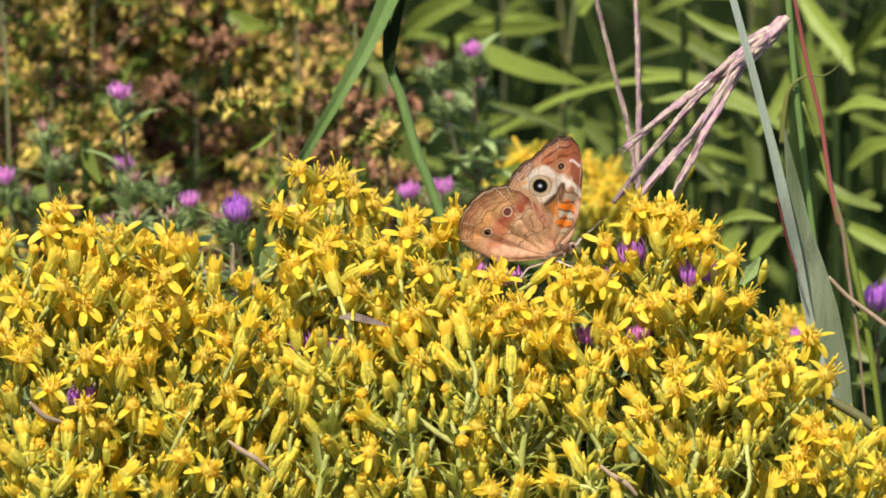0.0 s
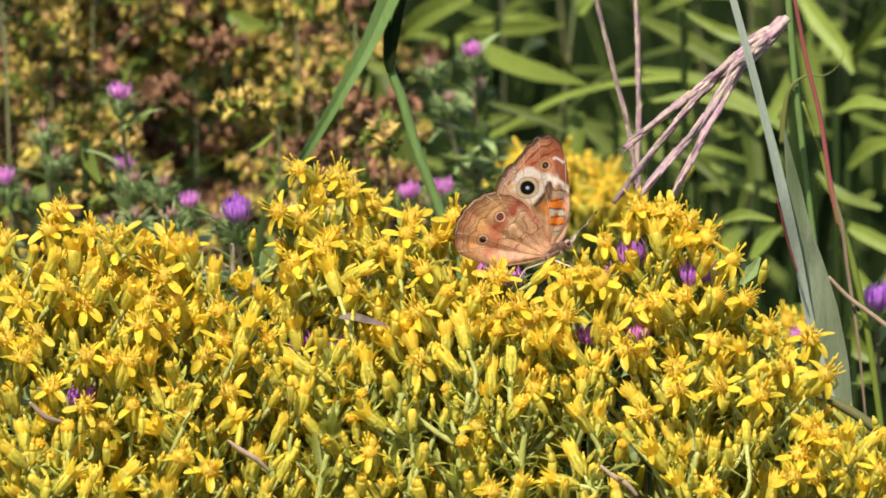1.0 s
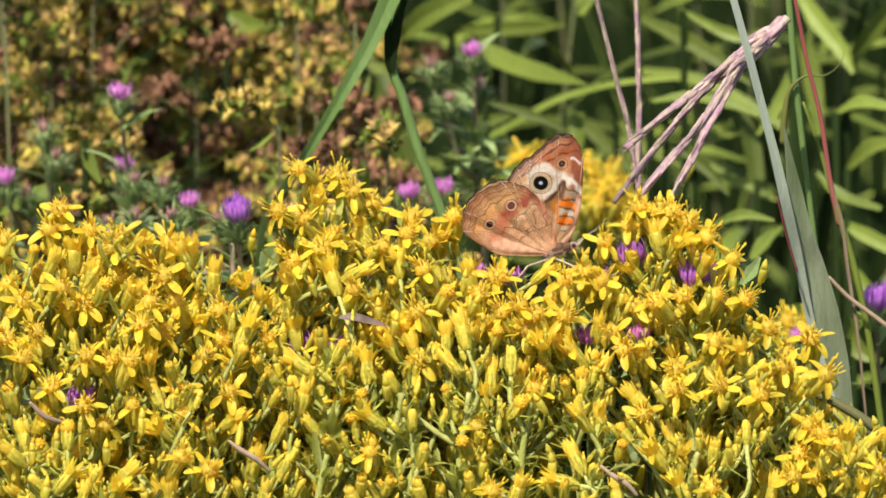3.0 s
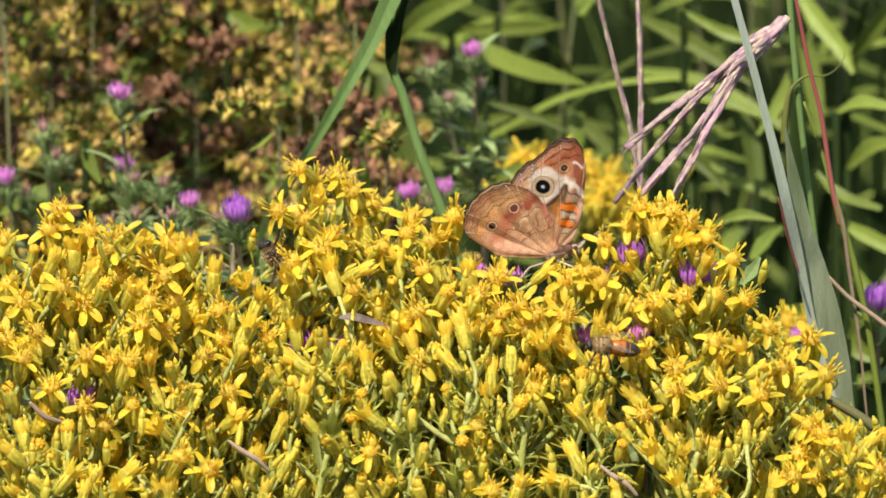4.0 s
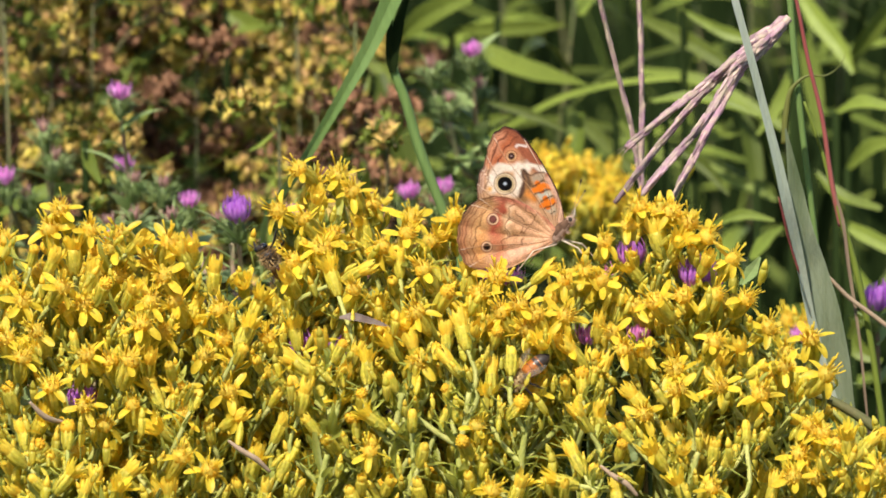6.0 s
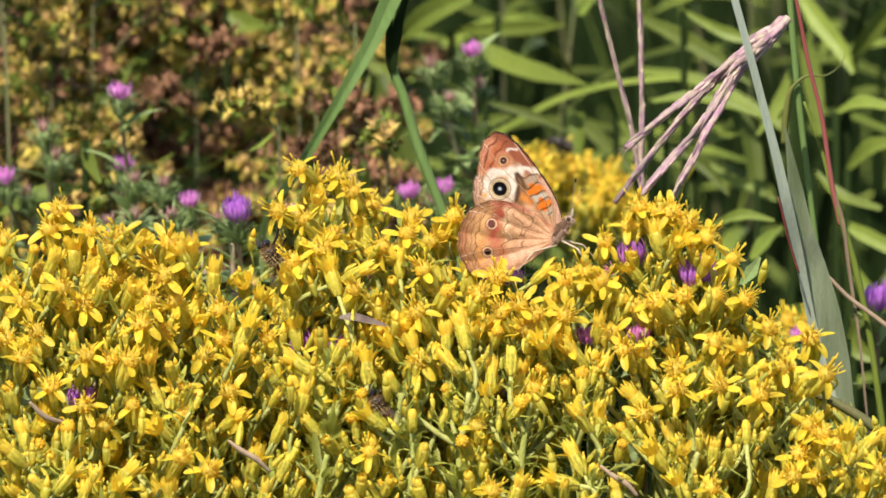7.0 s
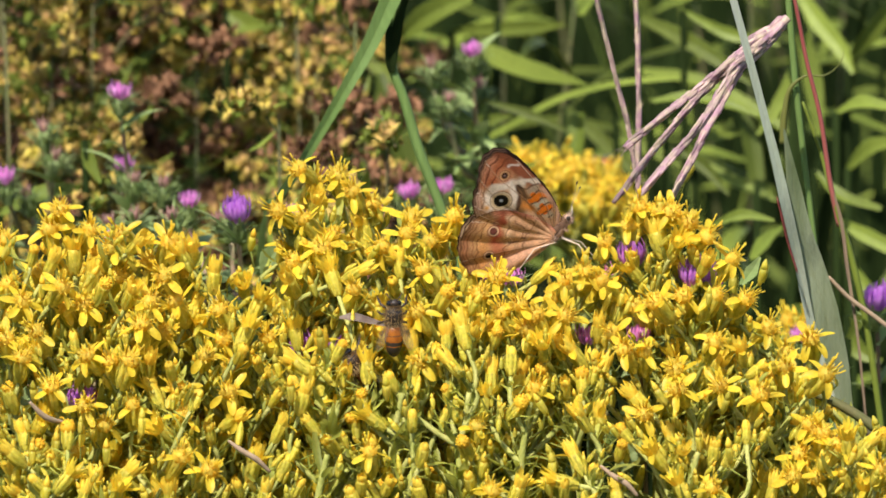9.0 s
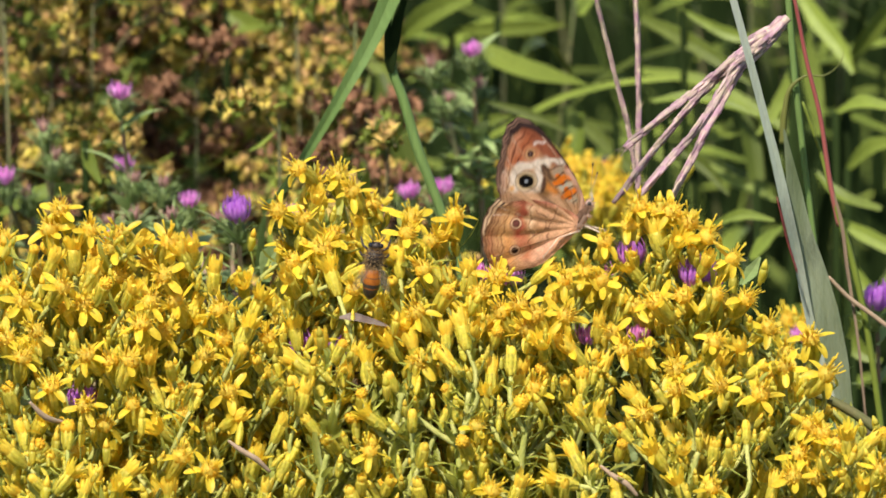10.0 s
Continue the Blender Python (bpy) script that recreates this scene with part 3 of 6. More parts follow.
goldenrod([(-70.4, -28.1, -31.4, 'o', 0), (-76.8, -29.1, -35.8, 'o', -10), (-58.9, -27.2, -33.5, 'o', 10), (-70.4, -43.0, -43.3, 'h', 65), (-59.1, -40.7, -40.5, 'o', 0), (-52.7, -40.8, -43.7, 'o', 10), (-78.3, -39.1, -46.1, 'h', -10), (-72.7, -48.4, -46.0, 'h', 0), (-61.6, -41.2, -48.2, 'h', 10), (-64.5, -31.1, -36.0, 'h', -20), (-53.0, -30.3, -36.1, 'b', -30), (-55.4, -35.0, -27.4, 'b', 0), (-66.1, -23.3, -28.4, 'h', 0), (-61.9, -30.1, -21.8, 'b', 10)], (-66, -34), MIXED)
goldenrod([(-33.1, 3.1, 18.1, 'o', -12), (-37.6, -0.1, 8.7, 'o', -30), (-24.1, 9.2, 15.8, 'o', 0), (-20.7, -0.5, 13.2, 'o', 8), (-16.2, 4.5, 9.3, 'o', 5), (-25.2, -4.4, 4.2, 'o', 0), (-31.6, -5.0, 7.6, 'o', -10), (-34.1, -11.4, -1.1, 'o', -15), (-35.3, -15.7, -4.3, 'h', -35), (-27.6, -12.1, 2.3, 'o', 0), (-20.5, -17.7, -6.5, 'o', 10), (-29.2, 2.5, 10.9, 'h', -5), (-18.8, 2.3, 5.0, 'h', 12), (-25.7, -14.6, -2.5, 'h', 0), (-18.6, -15.9, -2.3, 'h', 45), (-29.9, 8.3, 13.3, 'o', 0)], (-28, 8), FULL)
goldenrod([(-13.5, -6.7, 1.3, 'o', -10), (-7.0, -3.5, 8.0, 'o', 0), (-8.3, -8.1, 4.8, 'o', 0), (-11.5, -11.1, -5.8, 'b', 0), (2.8, 12.0, 5.3, 'o', 5), (-0.5, 10.0, 1.0, 'h', -10), (-4.4, -11.5, -3.1, 'o', 0), (-5.7, -22.3, -10.9, 'o', -10), (-3.1, 8.0, 0.1, 'o', 10), (6.0, 4.0, -6.4, 'h', 5), (-10.2, -8.9, -0.9, 'h', 0), (-16.1, -3.9, -0.5, 'b', -10), (0.8, -18.4, -7.1, 'h', 10), (-10.8, -14.6, -13.0, 'b', 0), (-14.8, -10.7, -11.8, 'h', -20)], (-6, 6), FULL)
goldenrod([(8.5, -12.4, -8.2, 'o', 0), (12.4, -7.9, -5.1, 'o', 5), (17.5, -20.4, -9.3, 'o', 0), (13.7, -17.8, -11.8, 'o', -10), (27.8, -21.6, -11.7, 'o', 10), (23.5, -6.6, -4.2, 'h', 30), (21.4, -19.9, -12.0, 'o', 0), (27.9, -12.5, -5.1, 'o', 15), (6.0, -11.4, -13.6, 'h', -10), (9.8, -14.5, -15.0, 'o', 0), (24.7, -9.1, -10.1, 'o', 0), (19.4, -20.1, -15.3, 'o', 0)], (14, -2), FULL)
goldenrod([(37.1, -6.3, 2.6, 'o', -15), (43.0, -0.9, 5.6, 'o', -5), (45.0, -1.1, 9.8, 'o', 0), (52.7, -4.0, 9.4, 'o', 0), (56.6, -4.3, 6.8, 'o', 8), (60.3, -9.6, 4.4, 'o', 12), (66.1, -10.4, -0.9, 'o', 35), (52.8, -2.9, -2.0, 'o', 0), (36.5, -6.7, -6.6, 'o', -10), (48.8, -3.0, 4.6, 'h', 0), (49.5, -1.5, 9.0, 'o', -5), (60.2, -11.2, -1.2, 'h', 20), (53.7, -11.1, 3.4, 'h', 0), (57.0, -10.2, 1.3, 'b', 8), (32.5, -7.1, -3.9, 'o', -15), (43.7, -3.5, -0.6, 'b', -15)], (52, 8), FULL)
goldenrod([(48.5, -16.9, -9.3, 'o', -10), (55.1, -11.0, -9.1, 'o', 0), (62.2, -11.1, -9.1, 'o', 0), (69.3, -12.5, -9.5, 'o', 12), (74.3, -17.2, -15.2, 'o', 15), (83.9, -17.7, -17.7, 'o', 18), (61.8, -22.9, -17.4, 'o', 0), (38.8, -17.5, -16.4, 'o', -10), (41.2, -25.2, -18.9, 'o', 0), (45.7, -23.2, -19.9, 'o', 0), (67.8, -19.3, -20.0, 'h', 5), (77.9, -22.9, -23.3, 'o', 10), (86.6, -28.9, -24.0, 'o', 30), (52.9, -20.3, -24.4, 'o', -5), (35.6, -16.9, -14.6, 'h', -20), (72.1, -24.2, -23.0, 'b', 25)], (66, -8), FULL)
goldenrod([(53.1, -34.5, -26.2, 'o', -5), (63.0, -27.6, -26.9, 'o', 0), (71.7, -32.5, -27.9, 'o', 10), (45.6, -30.4, -32.9, 'o', -15), (47.3, -38.5, -39.7, 'h', -8), (53.8, -34.3, -40.6, 'h', 12), (61.4, -35.5, -39.0, 'b', 0), (66.0, -34.3, -40.2, 'b', 10), (60.4, -45.5, -46.6, 'o', 5), (53.0, -41.1, -46.3, 'h', -15), (43.1, -26.6, -29.1, 'h', -20), (40.5, -30.7, -36.1, 'b', -30), (68.4, -36.5, -34.9, 'b', 10), (51.3, -31.4, -37.2, 'h', 0)], (60, -32), LOWER)
goldenrod([(82.8, -29.8, -35.6, 'o', 0), (85.8, -33.1, -36.6, 'o', 8), (80.8, -32.8, -41.5, 'o', -5), (84.4, -36.8, -46.3, 'o', 0), (91.4, -35.7, -37.0, 'h', 5), (96.5, -36.5, -38.1, 'h', 12), (98.5, -44.7, -42.3, 'o', 15), (90.1, -37.5, -45.1, 'b', -15), (95.2, -38.5, -48.2, 'h', 10), (79.0, -42.3, -44.7, 'o', -10), (74.6, -41.0, -47.0, 'h', -15), (88.9, -34.6, -39.2, 'o', 5), (99.9, -32.8, -37.0, 'h', 20)], (92, -36), FULL)
goldenrod([(30.7, -36.4, -31.6, 'h', -10), (35.4, -29.3, -33.4, 'h', 8), (29.5, -37.6, -40.5, 'h', -10), (40.4, -35.3, -39.0, 'b', 15), (27.4, -44.2, -46.3, 'b', -20), (33.9, -39.2, -43.4, 'b', 0), (39.0, -40.8, -48.3, 'h', 20)], (30, -36), LOWER, leaves=14)
goldenrod([(-12.1, -20.1, -18.6, 'h', -5), (-14.7, -17.4, -16.4, 'h', -12), (-6.9, -27.6, -17.4, 'h', 0), (-17.2, -28.4, -20.9, 'h', -20), (-10.2, -20.7, -15.8, 'o', 0), (-15.9, -24.4, -24.5, 'b', -10), (-12.0, -30.0, -24.1, 'b', 0), (-6.9, -26.6, -28.0, 'o', 0), (-3.1, -24.0, -23.7, 'h', 15), (-6.9, -38.2, -31.5, 'b', 0), (-17.1, -32.8, -32.4, 'h', -25), (-15.8, -40.1, -37.4, 'b', -10), (-16.4, -43.6, -38.9, 'o', 0), (-5.0, -28.7, -20.8, 'o', 0), (-8.2, -20.9, -13.8, 'h', 0)], (-11, -22), BUDS)
goldenrod([(0.8, -23.8, -15.2, 'h', -10), (7.2, -23.7, -15.2, 'h', 20), (4.0, -24.3, -13.2, 'h', 0), (4.6, -27.1, -24.7, 'b', 0), (9.7, -31.1, -28.4, 'h', 40), (0.8, -27.5, -27.8, 'b', -10), (7.8, -33.1, -34.9, 'o', 0), (4.6, -40.0, -37.4, 'h', 0), (8.4, -32.0, -39.1, 'h', 5), (1.4, -30.3, -20.5, 'h', -15), (5.8, -43.1, -44.5, 'b', 15), (-1.8, -25.2, -18.9, 'h', 0), (9.1, -25.4, -21.5, 'b', 25), (-4.3, -42.3, -38.2, 'b', -15), (0.8, -28.1, -32.7, 'b', 0)], (3, -26), BUDS)
goldenrod([(12.3, -21.5, -15.7, 'h', 0), (15.5, -28.8, -19.1, 'b', 0), (18.8, -18.2, -15.6, 'o', 0), (22.6, -26.8, -17.5, 'h', -5), (25.9, -20.8, -17.8, 'h', 5), (17.4, -32.7, -29.8, 'h', 40), (13.6, -31.7, -32.9, 'b', 0), (14.9, -30.4, -38.1, 'b', 0), (20.7, -24.8, -28.1, 'o', 25), (11.0, -27.0, -23.8, 'h', -10), (17.5, -22.3, -24.7, 'h', 15), (22.6, -23.9, -23.7, 'b', 0), (10.9, -45.7, -47.2, 'o', 0), (17.2, -47.6, -45.5, 'h', 40), (25.0, -41.3, -45.6, 'h', -50)], (14, -28), BUDS)
goldenrod([(31.6, -25.7, -24.7, 'h', 10), (36.9, -19.5, -23.6, 'h', 35), (33.7, -18.7, -22.8, 'h', 0), (29.1, -21.3, -19.6, 'h', -10), (27.7, -29.5, -25.9, 'b', -10)], (30, -22), BUDS, leaves=14)
goldenrod([(-27.6, -17.0, -19.1, 'h', -5), (-22.9, -27.9, -17.3, 'b', 5), (-33.8, -29.0, -20.7, 'h', -35), (-19.8, -22.2, -20.1, 'h', 20), (-23.6, -29.1, -30.1, 'h', 20), (-31.2, -33.4, -27.1, 'h', -15), (-32.5, -29.5, -30.8, 'b', -10), (-21.0, -28.4, -34.2, 'b', 8), (-26.0, -38.0, -37.4, 'b', 0), (-28.7, -26.9, -23.8, 'h', 0), (-22.3, -29.7, -23.9, 'h', 10), (-30.5, -35.9, -33.1, 'b', -10), (-24.9, -29.4, -37.0, 'h', 0), (-18.4, -30.9, -28.2, 'b', 20)], (-29, -24), BUDS)
goldenrod([(-42.7, -33.9, -42.6, 'h', -10), (-35.0, -34.6, -42.7, 'b', 8), (-12.0, -41.7, -46.2, 'b', 5), (-20.8, -47.2, -47.2, 'b', 0), (-27.3, -38.5, -49.0, 'h', -5), (-36.3, -33.8, -34.1, 'h', 0), (-37.6, -30.5, -28.3, 'b', -5), (-18.3, -44.6, -44.9, 'b', 10), (-39.2, -20.7, -25.7, 'h', -10), (-32.3, -43.4, -46.4, 'b', 0), (-39.8, -46.7, -47.0, 'h', -15), (-5.6, -43.6, -46.4, 'b', 10), (-0.5, -48.7, -46.6, 'b', 0), (-46.3, -41.8, -46.8, 'b', -20)], (-34, -44), BUDS)

# ---- further stems that fill the mound behind the foremost ones ----
EDGE_X = [-105, -90, -80, -60, -52, -42, -38, -30, -14, -2, 8, 30, 38, 44, 58, 68, 76, 88, 95, 106]
EDGE_Z = [0, 8, 6, 0, -10, -12, 4, 16, 4, 4, -8, -12, -2, 4, 4, -2, -14, -24, -40, -50]
for i in range(36):
    x0 = -102 + 206 * (i + 0.5) / 36
    rows = []
    for j in range(23):
        x = x0 + rng.uniform(-11, 11)
        top = float(np.interp(x, EDGE_X, EDGE_Z))
        drop = 5 + 72 * rng.random() ** 0.85
        if 27 < x < 50 and drop > 24:
            continue
        y = rng.uniform(0, 30) - 0.5 * drop
        rows.append((x, y, top - drop - 0.10 * y, "ooohhb"[rng.randrange(6)] if drop < 26 else "hhhbbb"[rng.randrange(6)], rng.uniform(-28, 28)))
    if len(rows) > 2:
        goldenrod(rows, (x0 * 0.9, 10), MIXED if i % 3 else BUDS, leaves=4, whole=True)

# ---- a further goldenrod that blooms behind, and bits of another low down ----
goldenrod([(21.6, 255.0, -19.2, 'o', 0), (18.6, 260.0, -21.5, 'o', -10), (26.1, 250.0, -20.7, 'o', 0), (30.7, 255.0, -23.1, 'o', 0), (35.2, 248.0, -21.9, 'o', 0), (39.9, 252.0, -23.3, 'o', 5), (44.5, 256.0, -24.8, 'o', 5), (47.6, 254.0, -26.8, 'o', 10), (32.9, 246.0, -26.2, 'o', 0), (39.0, 248.0, -27.3, 'o', 0), (43.7, 250.0, -29.2, 'o', 5), (28.4, 250.0, -26.1, 'o', 0), (45.9, 246.0, -32.4, 'o', 5), (40.5, 244.0, -34.4, 'o', 0), (23.1, 252.0, -22.6, 'o', -5), (37.5, 250.0, -25.0, 'o', 0), (42.1, 250.0, -26.1, 'o', 0), (48.3, 252.0, -30.3, 'o', 10)], (45, 265), "deep yellow goldenrod in full bloom behind the foremost stems", leaves=10, scale=0.72, fill=60)
goldenrod([(41.9, 240.0, -30.6, 'o', 0), (35.9, 242.0, -29.4, 'o', 0), (44.9, 240.0, -26.0, 'o', 0), (31.2, 240.0, -22.9, 'o', 0), (34.6, 256.0, -20.9, 'o', 0), (27.7, 258.0, -19.7, 'o', 0), (39.2, 258.0, -21.7, 'o', 0), (24.7, 260.0, -20.8, 'o', 0), (44.6, 260.0, -23.9, 'o', 5), (41.2, 242.0, -29.4, 'o', 0), (49.2, 256.0, -28.7, 'o', 8), (47.4, 246.0, -34.7, 'o', 8)], (38, 260), "deep yellow goldenrod in full bloom behind the foremost stems", leaves=10, scale=0.72, fill=60)
goldenrod([(86.4, 120.0, -39.7, 'o', 0), (89.8, 118.0, -40.0, 'o', 0), (87.6, 116.0, -41.8, 'o', 0), (92.8, 120.0, -42.6, 'o', 5)], (92, 125), LOWER, leaves=8)

# ---- asters ----
rng = random.Random(23)


def aster_brush(count, r, length, flare, width, seed, mat):
    g = random.Random(seed)
    h = Heap()
    for ring in range(3):
        for i in range(count):
            a = 2 * math.pi * (i + ring / 3 + g.uniform(-0.3, 0.3)) / count
            out = Vector((math.cos(a), math.sin(a), 0))
            le, k = length * g.uniform(0.7, 1.12) * (1 - 0.06 * ring), 1 - 0.28 * ring
            pts = [out * r * 0.45 * k, out * r * (0.95 + flare * 0.3) * k + Vector((0, 0, le * 0.35)), out * r * (1.05 + flare * 0.7) * k + Vector((0, 0, le * 0.72)),
                   out * r * (0.85 + flare) * k + Vector((0, 0, le))]
            h.ribbon(pts, [width * 0.5, width, width, width * 0.3], out, dip=-0.25)
    return h.mesh("petals", mat)


def aster_cup(r, length, seed):
    """A cup of many pointed bracts that spread and curl outwards."""
    g = random.Random(seed)
    h = Heap()
    h.lathe([(r * 0.22, -length), (r * 0.5, -length * 0.8), (r * 0.62, -length * 0.3), (r * 0.5, 0.2 * MM)], 8)
    for i in range(64):
        a, t = g.uniform(0, 6.283), g.random()
        out = Vector((math.cos(a), math.sin(a), 0))
        root = out * r * 0.5 + Vector((0, 0, -length * (1.0 - t)))
        far = r * g.uniform(0.8, 1.8)
        rise = length * g.uniform(0.15, 0.75)
        h.ribbon([root, root + out * far * 0.45 + Vector((0, 0, rise * 0.75)), root + out * far + Vector((0, 0, rise))], [0.7 * MM, 0.6 * MM, 0.06 * MM], Vector((0, 0, 1)) + out * 0.3, dip=0.2)
    return h.mesh("cup", ASTER_GREEN)


ASTER_CUPS = [aster_cup(2.9 * MM, 5.2 * MM, 1), aster_cup(2.5 * MM, 5.8 * MM, 2)]
ASTER_LEAVES = [leaf_mesh(11 * MM, 1.6 * MM, 3 * MM, ASTER_GREEN), leaf_mesh(13 * MM, 3.6 * MM, 4 * MM, ASTER_GREEN), leaf_mesh(8 * MM, 1.3 * MM, 2 * MM, ASTER_GREEN), leaf_mesh(14 * MM, 4.6 * MM, 4 * MM, ASTER_GREEN)]
ASTER_TOPS = {"p": [aster_brush(20, 3.1 * MM, 6.8 * MM, 0.10, 0.85 * MM, 1, ASTER_PETAL), aster_brush(20, 2.9 * MM, 6.2 * MM, 0.3, 0.8 * MM, 2, ASTER_PETAL)],
              "k": [aster_brush(14, 2.2 * MM, 4.0 * MM, 0.35, 0.62 * MM, 3, ASTER_PINK), aster_brush(14, 2.4 * MM, 4.4 * MM, 0.45, 0.62 * MM, 4, ASTER_PINK)],
              "f": [aster_brush(7, 1.2 * MM, 3.8 * MM, 0.6, 0.40 * MM, 5, ASTER_FADED), aster_brush(8, 1.5 * MM, 3.4 * MM, 0.4, 0.42 * MM, 6, ASTER_FADED)]}
ASTER_SAYS = {"p": "purple aster with upright petals on a leafy stem", "k": "pink-purple aster with small heads on a leafy stem", "f": "faded aster with withered brownish heads on a leafy stem"}


def aster(heads, root, stem_mat=None, leaves=26, label=""):
    """Heads are rows of (x, y, z, kind, lean): p purple, k pink, f faded."""
    tops = [mm(h) for h in heads]
    base = Vector((root[0] * MM, root[1] * MM, 0))
    plant = thing("aster", base, label or ASTER_SAYS[heads[0][3]], "wildflower", "asters among the goldenrod")
    first = tops[0]
    spine = curve_points([base, base.lerp(first, 0.55) + Vector((0.01, 0.0, 0)), first + Vector((0.003, 0.022, -0.05)), first - Vector((0, 0, 0.004))], 8)
    h = Heap()
    h.tube([p - base for p in spine], [(0.85 - 0.35 * i / len(spine)) * MM for i in range(len(spine))], 6)
    part("stem", h.mesh("stem", stem_mat or ASTER_STEM), plant)
    ways = [spine]
    for row, top in zip(heads, tops):
        lean = radians(row[4])
        axis = Vector((math.sin(lean), -0.15, math.cos(lean))).normalized()
        m = upright(top - base - axis * 3 * MM, axis, rng.uniform(0, 6))
        head = part("flower_head", rng.choice(ASTER_CUPS), plant, m)
        part("petals", rng.choice(ASTER_TOPS[row[3]]), head)
        if top is not first:
            join = min(spine, key=lambda p: abs(p.z - (top.z - 0.02 - 0.6 * abs(top.x - first.x))))
            foot = top - axis * 8 * MM
            way = curve_points([join, join.lerp(foot, 0.5) + Vector((0, 0, -0.006)), foot], 5)
            h = Heap()
            h.tube([p - base for p in way], 0.65 * MM, 5)
            part("branch", h.mesh("branch", stem_mat or ASTER_STEM), plant)
            ways.append(way)
    for i in range(leaves):
        way = rng.choice(ways)
        p = way[rng.randrange(len(way) // 2, len(way))] if way is spine else rng.choice(way[1:])
        p = p + Vector((0, 0, rng.uniform(-0.008, 0)))
        part("leaf", rng.choice(ASTER_LEAVES), plant, Matrix.Translation(p - base) @ Matrix.Rotation(rng.uniform(0, 6.28), 4, "Z") @ Matrix.Rotation(radians(rng.uniform(-50, 10)), 4, "Y"))
    return plant


aster([(-49.7, 70.0, -2.8, 'p', -5), (-55.0, 85.0, -5.8, 'f', -25), (-62.8, 110.0, -6.0, 'k', 0), (-67.3, 100.0, -7.6, 'f', -15)], (-44, 90), leaves=60)
aster([(-81.9, 150.0, 15.1, 'k', 0), (-81.7, 165.0, -5.9, 'k', 5), (-78.1, 150.0, -6.6, 'f', 10)], (-82, 170), leaves=36)
aster([(-103.2, 175.0, 2.5, 'f', -5), (-99.3, 170.0, -4.0, 'f', 10), (-112.5, 160.0, -8.6, 'k', -10), (-107.1, 165.0, -12.8, 'f', -10)], (-104, 180), leaves=40)
aster([(-76.7, 120.0, -11.0, 'f', 0), (-70.0, 130.0, -4.4, 'f', 5), (-83.7, 120.0, -12.4, 'f', -10)], (-72, 130), leaves=60)
aster([(7.5, 190.0, 20.2, 'k', 0), (-3.2, 195.0, 16.1, 'f', -5), (1.6, 190.0, 8.1, 'f', 0), (9.7, 200.0, 9.9, 'f', 10)], (4, 200), leaves=44)
aster([(-8.9, 150.0, -10.6, 'k', 0), (0.1, 155.0, -9.9, 'k', 5), (-2.0, 150.0, -12.5, 'f', 0)], (-8, 160), leaves=18)
aster([(57.4, -6, -4.6, 'p', 5), (60.9, -2, -6.9, 'p', 25), (43.5, 0, -1.2, 'p', -10), (37.6, 12, -7.1, 'k', -10)], (58, 40), leaves=10)
aster([(8.4, 8, -6.1, 'k', -5), (15.9, 14, -8.2, 'k', 5)], (14, 34), leaves=8)
aster([(-34.5, 6, 8.1, 'k', 5)], (-30, 40), leaves=4)
aster([(107.9, 110.0, -31.8, 'p', 5), (88.5, 100.0, -38.0, 'k', 0), (93.9, 90.0, -50.7, 'k', 0)], (100, 120), leaves=16)
aster([(45, -6, -17.8, 'k', 0), (33.6, -2, -19.1, 'k', 0)], (46, 50), leaves=12)
aster([(-25, -6, -22.8, 'p', 5), (-32.8, -6, -21.5, 'p', -10), (-30.3, 0, -24, 'k', -10)], (-30, 30), leaves=8)
aster([(-82.5, -18, -31.6, 'p', 5), (-76.4, 20, 0.4, 'k', 0)], (-84, 30), leaves=6)

# ---- faded goldenrod: brown and dull yellow panicles ----


def tuft(seed, r):
    """A small withered head: a knob with ragged bristles."""
    g = random.Random(seed)
    h = Heap()
    h.lathe([(r * 0.25, -r * 1.2), (r * 0.6, -r * 0.2), (r * 0.5, r * 0.4), (r * 0.15, r * 0.8)], 4)
    for i in range(9):
        d = Vector((g.gauss(0, 0.8), g.gauss(0, 0.8), g.gauss(0.9, 0.8))).normalized()
        tip = d * r * g.uniform(1.1, 2.1)
        w = d.orthogonal().normalized() * r * 0.34
        h.add([d * r * 0.4 - w, d * r * 0.4 + w, tip], [(0, 1, 2)])
    return h.v, h.f


TUFTS = [tuft(1, 1.6 * MM), tuft(2, 2.05 * MM), tuft(3, 1.7 * MM), tuft(4, 2.2 * MM)]
# the last leaf has shade put into its colour
BROAD_LEAVES = [leaf_mesh(34 * MM, 8 * MM, 6 * MM, LEAF), leaf_mesh(26 * MM, 10 * MM, 3 * MM, LEAF), leaf_mesh(45 * MM, 9 * MM, 12 * MM, LEAF), leaf_mesh(30 * MM, 9 * MM, 6 * MM, LEAF_SHADED)]


